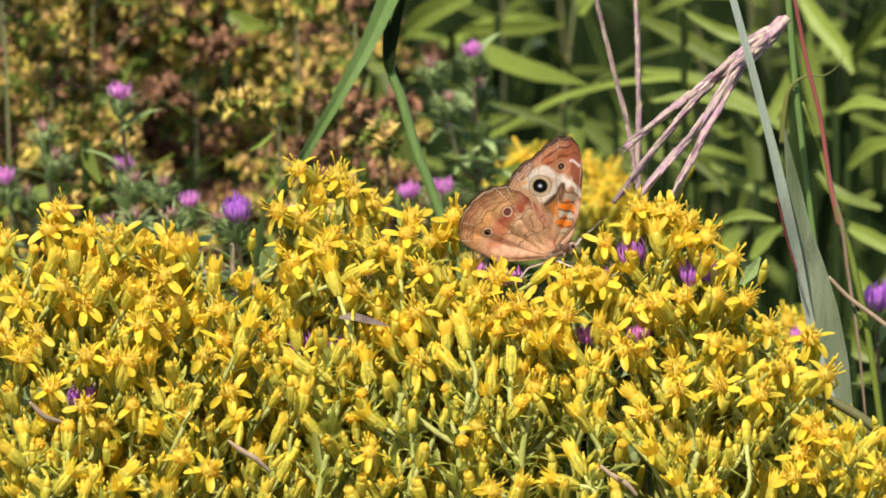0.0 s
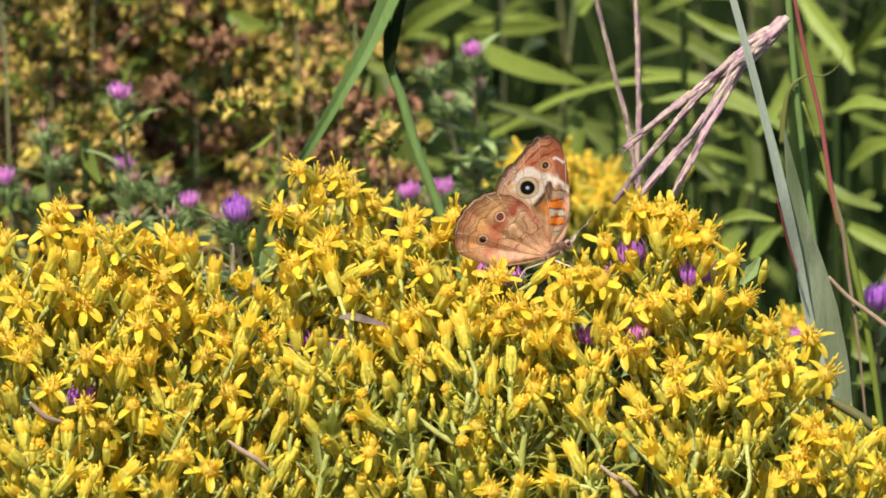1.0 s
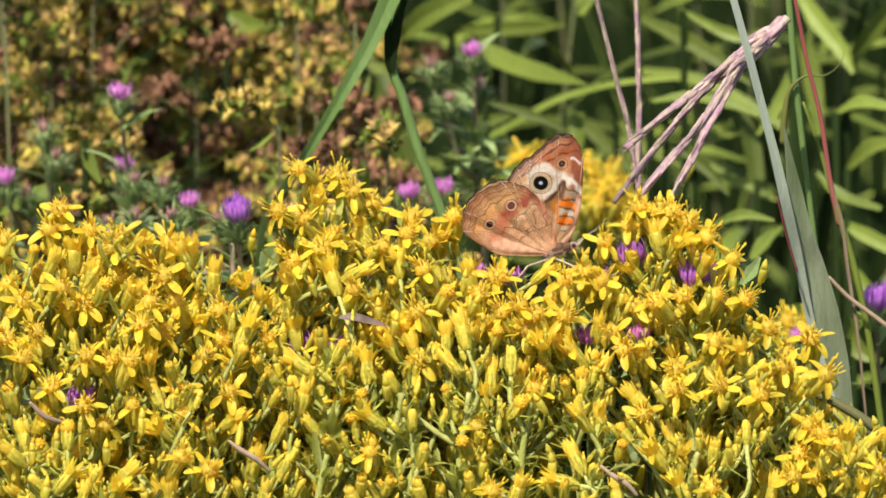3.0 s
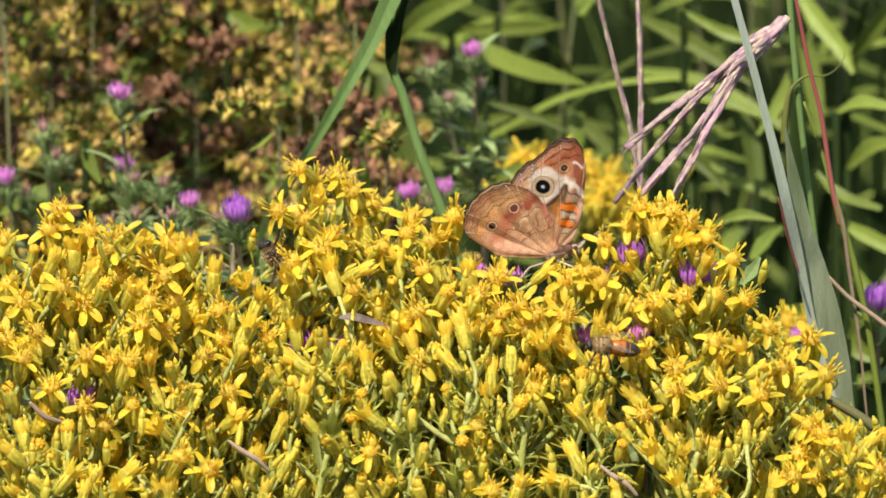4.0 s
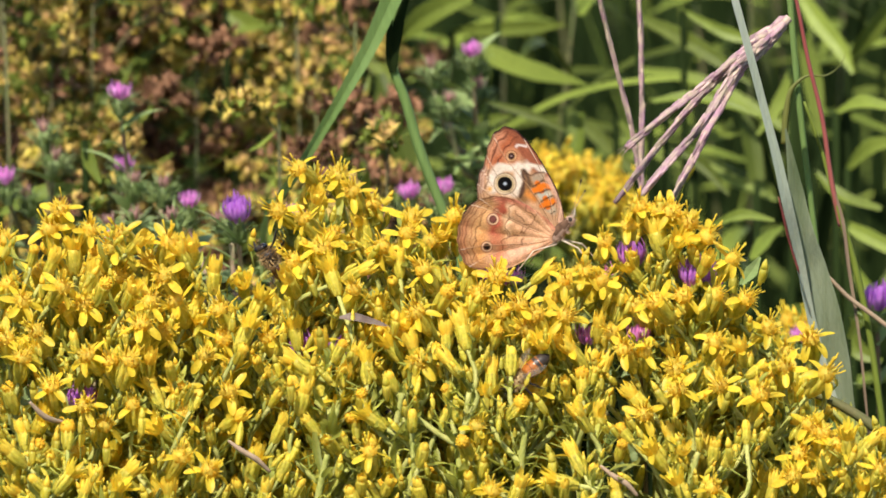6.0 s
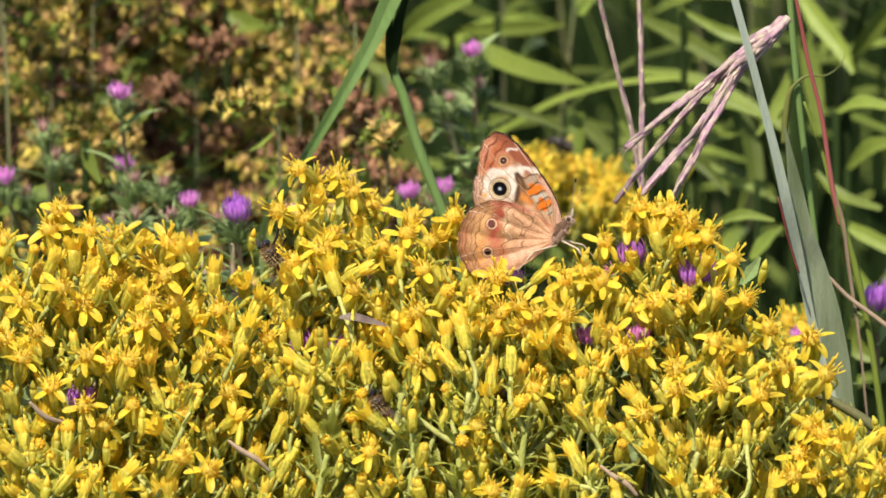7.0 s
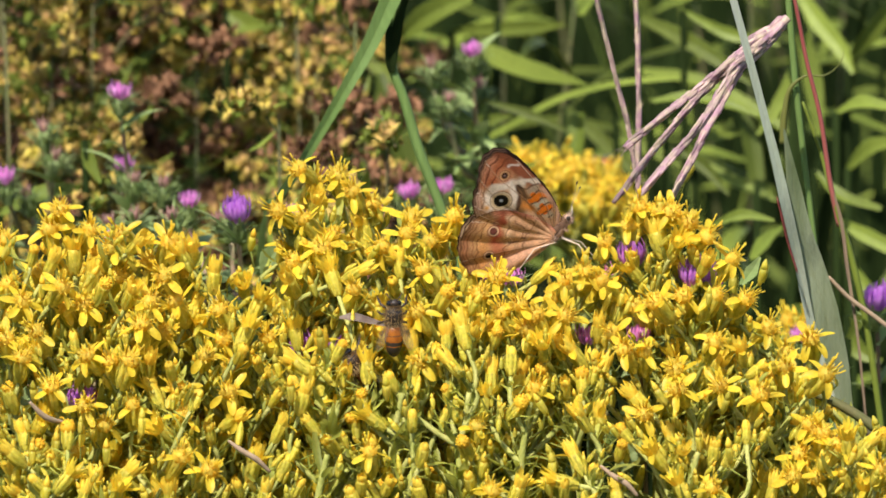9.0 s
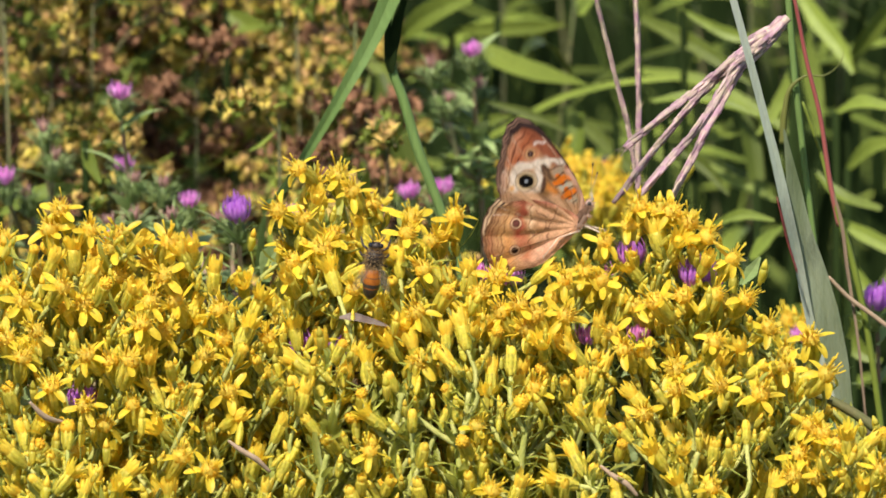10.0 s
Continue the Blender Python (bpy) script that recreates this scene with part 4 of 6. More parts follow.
def faded_goldenrod(root, height, brown, seed, sprays=11, spread=1.0, low=0.70, leaves=9):
    g = random.Random(seed)
    base = Vector((root[0] * MM, root[1] * MM, 0))
    plant = thing("faded_goldenrod", base, "withered brown goldenrod gone to seed" if brown > 0.6 else "fading goldenrod with dull yellow and brown panicles", "wildflower", "faded goldenrod stems")
    lean = Vector((g.uniform(-0.012, 0.012), g.uniform(-0.02, 0.02), 0))
    spine = [base + Vector((0, 0, height * t)) + lean * t * t for t in [i / 12 for i in range(13)]]
    h = Heap()
    h.tube([p - base for p in spine], [(1.5 - 1.1 * i / 12) * MM for i in range(13)], 6)
    part("stem", h.mesh("stem", DULL_STEM), plant)
    seeds = Heap()
    for s in range(sprays):
        z = height * (low + (1.01 - low) * (s + 0.5) / sprays)
        join = spine[0].lerp(spine[-1], z / height)
        a = s * 2.4 + g.uniform(-0.4, 0.4)
        out = Vector((math.cos(a), math.sin(a), 0))
        reach = (0.026 + 0.06 * (1 - z / height) / 0.34) * g.uniform(0.7, 1.3) * spread
        tip = join + out * reach + Vector((0, 0, reach * g.uniform(0.1, 0.6)))
        way = curve_points([join, join.lerp(tip, 0.5) + Vector((0, 0, reach * 0.28)), tip], 7)
        h = Heap()
        h.tube([p - base for p in way], 0.4 * MM, 4)
        part("branch", h.mesh("branch", DULL_STEM), plant)
        knots = [way[g.randrange(1, len(way))] + Vector((g.gauss(0, 1.8), g.gauss(0, 1.8), g.uniform(0, 4))) * MM for i in range(8)]
        withers = g.random() < brown
        for i in range(36):
            p = knots[i % 8] + Vector((g.gauss(0, 1.7), g.gauss(0, 1.7), g.gauss(0, 1.5))) * MM
            kind = g.choice((2, 3)) if withers and g.random() < 0.85 else g.choice((0, 1))
            v, f = TUFTS[kind]
            m = upright(p - base, (g.gauss(0, 0.5), g.gauss(0, 0.5), 1), g.uniform(0, 6)) @ Matrix.Scale(g.uniform(0.6, 1.15), 4)
            seeds.add([m @ q for q in v], f, 2 if not withers and g.random() < 0.22 else kind // 2)
        for i in range(6):
            v, f = SMALL_LEAVES[g.randrange(3)]
            m = Matrix.Translation(way[g.randrange(0, len(way))] - base) @ Matrix.Rotation(g.uniform(0, 6.28), 4, "Z") @ Matrix.Rotation(radians(g.uniform(-60, 30)), 4, "Y") @ Matrix.Scale(g.uniform(1.0, 2.4), 4)
            seeds.add([m @ q for q in v], f, 2)
    tagged(part("panicle", seeds.mesh("panicle", [FADED_HEAD, FADED_BROWN, LEAF]), plant), kind="stuff")
    for i in range(leaves):
        z = height * g.uniform(0.45, 0.93)
        p = spine[0].lerp(spine[-1], z / height)
        part("leaf", g.choice(BROAD_LEAVES), plant, Matrix.Translation(p - base) @ Matrix.Rotation(g.uniform(0, 6.28), 4, "Z") @ Matrix.Rotation(radians(g.uniform(-50, 25)), 4, "Y"))
    return plant


rng = random.Random(31)
for i in range(84):
    x = -156 + 168 * ((i * 0.618) % 1.0)
    y = 140 + 250 * ((i * 0.377) % 1.0)
    across = x * 1460 / (1460 + y)
    withered = -68 < across < -42
    top = 0.865 - 0.06 * max(0, 1 - (y - 140) / 140) - 0.12 * ((i * 0.29) % 1.0) - (0.06 if withered and y < 290 else 0)
    gap = -74 < across < -39
    if gap and y < 330 or across > -16:
        continue
    top = 0.835 - 0.136 * (y - 300) / 1000 - 0.008 * ((i * 0.29) % 1.0) if gap else top
    brown = 0.35 if gap else 0.9 if withered and y < 400 else 0.25 + 0.3 * rng.random()
    faded_goldenrod((x, y), top, brown, 100 + i, spread=0.7 if -90 < across < -12 else 1.0, low=0.965 if gap else 0.70)

for n in range(18):
    y = 175 + 190 * ((n * 0.618) % 1.0)
    across = -35 + 16 * ((n * 0.377 + 0.1) % 1.0)
    faded_goldenrod((across * (1460 + y) / 1460, y), 0.835 - 0.055 * ((n * 0.29) % 1.0) - 0.03 * max(0, 1 - (y - 175) / 100), 0.3 + 0.3 * rng.random(), 400 + n, 10, 0.6)
for n in range(24):
    y = 300 + 130 * ((n * 0.618) % 1.0)
    across = -101 + 62 * ((n + 0.5) / 24)
    faded_goldenrod((across * (1460 + y) / 1460, y), 0.832 - 0.136 * (y - 300) / 1000 - 0.020 * ((n * 0.377) % 1.0), 0.08 + 0.2 * rng.random(), 500 + n, 9, 0.75, 0.962 if across > -76 else 0.935, 3)
for n, (x, y, top) in enumerate(((-70, 290, 0.803), (-62, 300, 0.768), (-54, 280, 0.770), (-72, 290, 0.764), (-86, 300, 0.768), (-50, 300, 0.775))):
    faded_goldenrod((x, y), top, 0.97, 300 + n, 14, 0.5)

# ---- grasses that stand among the flowers ----


def blade_of(name, label, points, widths, mat, face=(0, -1, 0.35), dip=0.35, category="grass", steps=8, rooted=False):
    """A single grass leaf through the given places, rooted where its line begins."""
    pts = curve_points([mm(p) for p in points], steps)
    ws = [float(np.interp(i / (len(pts) - 1), np.linspace(0, 1, len(widths)), widths)) * MM for i in range(len(pts))]
    base = pts[0].copy()
    ob = thing(name if name in ("dry_leaf", "leaf_sprig") else "grass", base, label, category)
    h = Heap()
    h.ribbon([p - base for p in pts], ws, face, dip, ridges=6)
    part("blade", h.mesh("blade", mat), ob)
    if rooted:
        h = Heap()
        foot = Vector((base.x * 1.05, base.y + 0.03, 0)) - base
        h.tube(curve_points([foot, foot * 0.5 + Vector((0.004, 0, 0)), (0, 0, 0)], 5), 1.0 * MM, 6)
        # stem in the leaf colour that is darkened to stand for shade
        part("stem", h.mesh("stem", LEAF_SHADED), ob)
    return ob


def stalk_of(name, label, points, radii, mat, category="grass", steps=8):
    pts = curve_points([mm(p) for p in points], steps)
    rs = [float(np.interp(i / (len(pts) - 1), np.linspace(0, 1, len(radii)), radii)) * MM for i in range(len(pts))]
    base = pts[0].copy()
    ob = thing(name, base, label, category)
    h = Heap()
    h.tube([p - base for p in pts], rs, 7)
    part("stalk", h.mesh("stalk", mat), ob)
    return ob


blade_a = blade_of("grass_blade", "green arching grass blade that leans over the goldenrod", [(-40, 230, -800), (-46, 200, -200), (-46.3, 150, -20.5), (-33.1, 66, 11.7), (-24.9, 64, 26), (-17.5, 66, 39.4), (-12.7, 68, 50), (-8.7, 70, 59.3)], [2, 2.2, 2.0, 2.3, 2.9, 4.0, 5.0, 5.2], BLADE, face=(0.25, -1, 0.3))
# the fold is turned from the light; that shade is in its colour
blade_b = blade_of("grass_blade", "folded grass blade hanging down, its shade put into the colour", [(-5.3, 74, 56.1), (-10.7, 74, 49.2), (-12.5, 72, 39.9), (-13, 70, 33.3), (-12.8, 70, 30.6)], [6, 5.4, 4.6, 3.2, 1.6], LEAF_SHADED, face=(0.45, -0.9, -0.1), dip=0.4)
stem_b = stalk_of("grass", "slender green grass stem bent at its joint", [(60, 78, -800), (30, 76, -250), (2.2, 72, -12.6), (-0.8, 72, -3.5), (-6.7, 72, 12.4), (-10.3, 72, 24.8), (-12.5, 72, 30.6), (-12.8, 74, 39.6), (-11.4, 76, 51.7)], [1.3, 1.2, 1.2, 1.2, 1.3, 1.25, 1.1, 0.9, 0.8], BLADE)


def seed_spike(name, label, points, r, seed, taper=0.8):
    """A thin stalk clad in close overlapping pointed spikelets, with short awns."""
    g = random.Random(seed)
    pts = curve_points([mm(p) for p in points], 10)
    base = pts[0].copy()
    ob = thing(name, base, label, "seed head")
    h = Heap()
    h.tube([p - base for p in pts], r * 0.42 * MM, 6)
    part("stalk", h.mesh("stalk", SPIKELET), ob)
    length = sum((b - a).length for a, b in zip(pts, pts[1:]))
    count = max(5, int(length / (0.85 * MM)))
    for i in range(count):
        share = (i + 0.3) / count
        t = 0.90 * share * (len(pts) - 1)
        k = min(int(t), len(pts) - 2)
        p = pts[k].lerp(pts[k + 1], t - k)
        d = (pts[k + 1] - pts[k]).normalized()
        side = Matrix.Rotation(i * 2.2 + g.uniform(-0.4, 0.4), 3, d) @ d.cross(Vector((0, -1, 0.2))).normalized()
        le = g.uniform(4.6, 6.4) * MM
        w = r * MM * (1 - (1 - taper) * share)
        h = Heap()
        root = p - base + side * w * 0.16
        tip = root + d * le + side * w * g.uniform(0.14, 0.34)
        h.tube([root, root + d * le * 0.25 + side * w * 0.24, root + d * le * 0.65 + side * w * 0.28, tip], [0.14 * w, 0.37 * w, 0.30 * w, 0.03 * MM], 6, flat=0.75)
        if g.random() < 0.35:
            h.tube([tip - d * 0.4 * MM, tip + d * g.uniform(1.0, 2.6) * MM + side * g.uniform(0.1, 0.9) * MM], [0.07 * MM, 0.03 * MM], 4)
        part("spikelet", h.mesh("spikelet", SPIKELET), ob)
    return ob


stalk_a = seed_spike("grass_spike", "slender reddish-brown grass spike", [(47.1, 75, 2.2), (45.6, 75, 11.9), (42.8, 75, 24.3), (39.6, 75, 36.7), (37, 75, 47.7), (35.5, 75, 54.6)], 1.05, 3)
stalk_b = seed_spike("grass_spike", "slender straw-brown upright grass spike", [(46.9, 70, 1.6), (47.1, 70, 14.1), (47, 70, 27.8), (46.7, 70, 40.2), (46.2, 70, 49.8), (45.9, 70, 56.6)], 1.2, 4)
turkey_foot = []
for k, (pts, r) in enumerate((([(79.7, 28, 48.8), (74.6, 26, 46.1), (69.3, 24, 42), (58, 20, 33.3), (48, 16, 26), (42.2, 14, 21.4)], 1.75), ([(79.3, 29, 48.4), (73.3, 27, 44.3), (68.1, 26, 39.7), (57.5, 24, 29.4), (48.3, 22, 18.3), (39.7, 20, 7.3)], 1.6),
                              ([(79.3, 27, 48.4), (73.8, 23, 44.2), (69, 18, 41), (60.9, 10, 29.5), (51.6, 4, 19.3), (44.9, 0, 12)], 1.8), ([(79.5, 27, 48.1), (74.5, 24, 43.4), (69.9, 22, 39.3), (63.8, 18, 29.6), (57.8, 14, 19), (52.1, 10, 8.3)], 1.75))):
    turkey_foot.append(seed_spike("big_bluestem_seed_head", "purplish-tan grass seed head with overlapping spikelets, hanging", pts, r, 20 + k))
knuckle = seed_spike("seed_head_joint", "gnarled purplish joint of the bluestem seed head", [(80.4, 27, 50), (77.7, 26, 47.5), (74.3, 26, 45.6), (70.9, 25, 41.8), (66.9, 24, 39.2)], 2.7, 41, 1.2)
tall_blade = blade_of("grass_blade", "tall pale blue-green grass blade with a reddish edge", [(150, 44, -800), (112, 40, -260), (97, 34, -60)] + [(86.2, 28, -21), (82.6, 23, -3.9), (79.5, 18, 9), (77.2, 16, 18.7), (74.3, 14, 29.6), (70.6, 11, 43.3), (66.8, 8, 56.8), (64.5, 6, 64.9)], [2, 2.0, 2.0, 2.0, 2.3, 2.5, 2.2, 1.9, 1.8, 1.7, 1.6], PALE_BLADE, face=(0.15, -1, 0.1), dip=0.25)
h = Heap()
h.tube(curve_points([mm(p) - tall_blade.location for p in [(83, 20, -9.4), (81.4, 19, -4.6), (80.3, 18, -1), (79.1, 16, 4), (77.5, 14, 9.9)]], 5), [0.1 * MM] + [0.35 * MM] * 10 + [0.45 * MM] * 6 + [0.3 * MM] * 3 + [0.1 * MM], 6, flat=0.5)
part("browned_edge", h.mesh("browned_edge", RED_STEM), tall_blade, label="reddish-brown withered edge")
broad_blade = blade_of("grass_blade", "broad ribbed blue-green grass blade beside the goldenrod", [(150, 46, -800), (114, 40, -240), (100, 36, -75)] + [(94.3, 33, -41.7), (92.7, 32, -34), (89.5, 30, -20), (86.3, 29, -9), (84.2, 27, -1.9), (82.3, 26, 9), (80.9, 25, 17.2), (79.6, 24, 24.3)], [1.5, 1.6, 2.2, 5.0, 6.6, 7.2, 6.6, 5.6, 3.6, 1.8, 0.4], BLUE_BLADE, face=(-0.1, -1, 0.3), dip=0.16)
green_stalk = stalk_of("grass", "thin upright green grass stem", [(135, 60, -800), (104, 60, -200), (88.5, 52, -6.3), (86.3, 52, 10.1), (83.8, 52, 30.5), (81.9, 52, 50.8), (81.1, 52, 58.9)], [0.7, 0.7, 0.7, 0.75, 0.8, 0.8, 0.8], BLADE)
red_stalk = stalk_of("grass", "smooth red grass stem that turns green below", [(94.3, 48, -2.9), (92.2, 48, 6.7), (89.3, 48, 24.3), (86.2, 48, 36.5), (83, 48, 52.1), (81.2, 48, 59.5)], [0.7, 0.62, 0.55, 0.5, 0.45, 0.4], RED_STEM)
red_foot = stalk_of("grass", "green lower stem with a loose straw sheath", [(150, 60, -800), (118, 56, -250), (104.2, 48, -46.8), (100.6, 48, -24.8), (97, 48, -9.7), (93.6, 48, 1), (90.2, 50, 13.2), (85.4, 50, 26.7)], [0.9, 0.9, 0.8, 0.8, 0.85, 0.8, 0.5, 0.3], LEAF)
straw_sheath = blade_of("dry_sheath", "dry straw sheath peeling from a grass stem", [(128, 52, -800), (118, 50, -250), (100.7, 46, -46.4), (98.9, 46, -29.9), (96.1, 46, -12.1), (94.4, 46, -0.5), (92.9, 46, 5)], [0.6, 0.6, 0.6, 0.7, 0.9, 0.9, 0.4], STRAW, face=(0.4, -1, 0))
dry_twig = stalk_of("dry_twig", "dry reddish twig crossing behind the wide blade", [(91.6, 44, -14.4), (96.2, 44, -19.2), (101.6, 44, -23.3), (109.8, 44, -29.5)], [0.4, 0.55, 0.6, 0.6], STRAW, "twig")
tendril = stalk_of("curled_tendril", "thin curled dry grass tendril", [(80.7, 50, 16.6), (81.1, 50, 24), (82.6, 50, 30.1), (86, 50, 32.9), (90.7, 50, 33.1), (93.3, 50, 34.9), (94.9, 50, 37.6), (95.1, 50, 39.2)], [0.85, 0.8, 0.55, 0.28, 0.18, 0.14, 0.1, 0.06], OLIVE_BLADE, "tendril")
blade_of("dry_leaf", "curled grey-brown dry leaf caught between the goldenrod stems", [(-23.6, -22, -11.9), (-20.8, -23, -11.5), (-17.5, -23, -12.2), (-14.6, -22, -13.2), (-11.6, -20, -14.6)], [0.8, 2.6, 2.2, 1.6, 0.3], DRY_LEAF, face=(0.1, -0.6, 0.8), dip=0.6)
stalk_of("dry_twig", "pale dry twig low among the flowers", [(16, -20, -120), (18.9, -22, -53.7), (17.8, -24, -47.3), (15.6, -26, -41), (14.4, -26, -37.7)], [0.7, 0.7, 0.7, 0.6, 0.3], STRAW, "twig")
for pts, ws in (([(18.9, -14, -50.1), (22.8, -16, -46), (29.3, -16, -44.4)], [1.5, 5.5, 1]), ([(38.3, -20, -50.1), (43.3, -22, -43.1), (47.2, -22, -41.8)], [1, 4.5, 1]), ([(32.2, 2, -33.5), (37.4, 0, -30.1), (42.6, 0, -29.1)], [1, 3.6, 0.8]), ([(-99.5, -6, -35.8), (-95.4, -8, -32.8), (-89.6, -8, -31.5)], [1.5, 4.5, 1]),
                ([(-41.5, 20, -11.4), (-40.4, 20, -5.4), (-37.5, 20, -2.1)], [2, 5, 1]), ([(-18.9, 6, -14.9), (-14.9, 4, -11.2), (-11, 4, -10.5)], [1, 3.6, 0.8]), ([(70, 30, -13.9), (72.6, 30, -10.6), (74.6, 30, -7.2)], [1, 3.2, 0.6])):
    blade_of("leaf_sprig", "green leaf between the goldenrod stems", pts, ws, ASTER_GREEN, face=(0.2, -0.8, 0.5), category="leaf", steps=6, rooted=True)
for pts in ([(35.4, -40, -42.5), (38.3, -41, -44.6), (41.2, -42, -46.2), (43.8, -42, -49.1)], [(-48.1, -48, -35.1), (-45, -49, -37.2), (-42, -49, -39), (-38.8, -48, -42.3)], [(-92.8, -44, -27.1), (-89.4, -43, -30.7), (-85.5, -40, -32.6)]):
    stalk_of("dry_twig", "brown dry twig lying among the goldenrod stems", pts, [0.35, 0.65, 0.7, 0.4], STRAW, "twig")
low_stem = stalk_of("goldenrod_stalk", "bent green stem low beside the flowers", [(80.8, 4, -33.9), (87.3, 4, -35.2), (93.9, 3, -38.3), (99.7, 2, -42.1), (106.9, 0, -47.7)], [0.4, 1.0, 1.2, 1.3, 1.3], DULL_STEM)

for pts, ws in (([(8.9, 330, 1.8), (15.2, 322, -1.9), (27.7, 310, -4.9), (40.1, 300, -6.6)], [3, 8.5, 7.5, 0.6]), ([(2.6, 380, -2.9), (14, 372, -1.2), (26.9, 365, 0.4), (35, 360, 1.8)], [2, 5.5, 5.0, 0.6]),
                ([(0.9, 290, -25.6), (14.9, 285, -17.7), (31.9, 280, -7.5), (47.3, 275, -2.5), (64, 270, -0.2)], [2.4, 2.8, 2.6, 2.4, 1.5]), ([(-7.6, 270, -30.2), (-10.7, 272, -19.6), (-14.5, 275, -9.1), (-17.3, 280, -0.5)], [6, 10, 9, 3]),
                ([(-13.1, 300, 5.3), (-5.3, 296, 12.9), (7.2, 292, 19.8)], [3, 8, 6]), ([(15.3, 330, 8.2), (7.3, 326, 11.2), (-2.2, 322, 17.3)], [2, 6, 5]), ([(-29, 310, -8.1), (-22.7, 306, -15.5), (-19.5, 302, -24.4)], [3, 7, 3]), ([(5.6, 270, -17.7), (10.2, 268, -12.7), (18.6, 266, -10.1)], [2, 6, 1]), ([(36.5, 310, -32), (37, 312, -23.6), (37.6, 315, -16.8)], [5.5, 6.5, 5.0]), ([(34.4, 330, -17.5), (42.3, 325, -24), (51.8, 320, -32.1), (58, 316, -37.8)], [2, 5, 5, 2]),
                ([(54.1, 300, 12.4), (64.8, 292, 8.4), (75.4, 285, 2.7), (84.6, 280, -3.6)], [2.5, 6, 5, 1]), ([(99.5, 330, 16.2), (105.5, 322, 7.7), (111.5, 316, 0.6), (114.5, 312, -5.2)], [4, 6.5, 5.5, 1.5]),
                ([(114.7, 340, -6.1), (119.1, 335, 0.3), (125.8, 330, 9.8)], [2, 6, 6]), ([(106.9, 260, -37.9), (114.3, 255, -40.9), (124.8, 250, -45.5)], [2, 5, 5]), ([(56.1, 360, -11.5), (72, 352, -12.8), (89.4, 345, -20.7), (98.9, 340, -27.2)], [3, 5, 5, 1]),
                ([(71.2, 330, -32.1), (82.1, 322, -37.2), (93.7, 316, -41.9)], [2, 5, 1]), ([(13, 240, -25.2), (17.5, 236, -20.7), (25, 232, -17.8)], [2, 5, 0.8]), ([(81, 200, -38.1), (84.1, 204, -34.3), (89.5, 208, -30.5)], [2, 5, 1]),
                ([(99.5, 300, 7.6), (102.5, 296, -6), (104, 292, -19.6)], [5, 7, 3]), ([(62.8, 320, -19.2), (75.3, 314, -23.1), (86, 308, -20.5)], [2, 4.5, 1]), ([(86.8, 290, -31.9), (85.4, 294, -21.5), (82.4, 298, -12.6)], [6, 7, 2]),
                ([(111.1, 280, -27.1), (117, 276, -20.2), (122.9, 272, -18)], [2, 6, 4]), ([(-22.9, 330, 3.4), (-18.9, 326, -4.1), (-13.3, 322, -9.9)], [3, 7, 3]), ([(109.7, 230, -45), (114.1, 226, -52), (121.4, 222, -55)], [2, 6, 4]),
                ([(-60, 300, 13.9), (-55.2, 296, 11.3), (-48.9, 292, 11.1)], [2, 8, 2]), ([(-34.7, 280, -17.7), (-30, 276, -21.8), (-22.2, 272, -22.7)], [2, 7, 1]), ([(-21.9, 250, -16.1), (-19.7, 248, -21.9), (-15.8, 246, -27.8)], [2, 5, 1]),
                ([(-115.5, 190, -24.4), (-106.3, 186, -18.5), (-97.4, 184, -16.7), (-90.7, 182, -18.6)], [2, 6, 5, 1]),
                ([(55.1, 230, -0.7), (64, 228, 1.1), (75.9, 226, -0.8), (83.4, 224, -3.6)], [1, 4, 3.6, 0.6]), ([(60, 240, -12.9), (69, 236, -18.4), (76.4, 232, -26.2)], [1.5, 4.5, 1]),
                ([(98.3, 220, -17.3), (104.1, 216, -22.7), (115.8, 212, -26.6)], [1.5, 4.5, 2]), ([(106, 250, -6.8), (111.8, 246, -3.1), (120.6, 242, -4)], [1.5, 5, 3]), ([(11.6, 260, -5.3), (22.3, 256, -7.7), (34.5, 252, -12.5)], [1, 3.6, 0.8]), ([(69.7, 180, -25.6), (76.9, 178, -22.3), (85.6, 176, -23.5)], [1, 4, 1]),
                ([(102.6, 140, -47.8), (106.7, 138, -41.6), (112.9, 136, -39.1)], [1.5, 5, 2]), ([(48, 300, -16.1), (55.7, 296, -23.4), (68.2, 292, -29.1)], [1, 4.5, 1]), ([(94.8, 270, 2.6), (91.7, 268, -6.5), (85.5, 266, -15.5)], [1.5, 5, 1]), ([(66.2, 290, 15.3), (78.5, 286, 9.6), (92.3, 282, 7.1)], [1.5, 4.5, 1]),
                ([(-9.6, 280, -31.9), (-11.8, 282, -23.5), (-14.6, 286, -15.5), (-17.4, 290, -6.7)], [6, 11.5, 11, 4]), ([(-92, 170, -1.8), (-90.6, 169, -7.5), (-88, 168, -12.5)], [3, 4.6, 1]), ([(82.5, 140, -50.7), (87, 144, -42.7), (94.4, 148, -40.6)], [2, 6, 2]), ([(103.8, 160, -45.7), (106.7, 158, -54.2), (112.4, 156, -56.8)], [2, 6, 2])):
    blade_of("leaf_blade", "broad sunlit green leaf in the meadow behind", pts, [w * 0.8 for w in ws], LEAF, face=(rng.uniform(-0.5, 0.5), -0.8, rng.uniform(0.1, 0.8)), category="grass", steps=6, rooted=True)

# ---- the meadow behind: uncounted leaves and blades, and shaded growth under the flowers ----


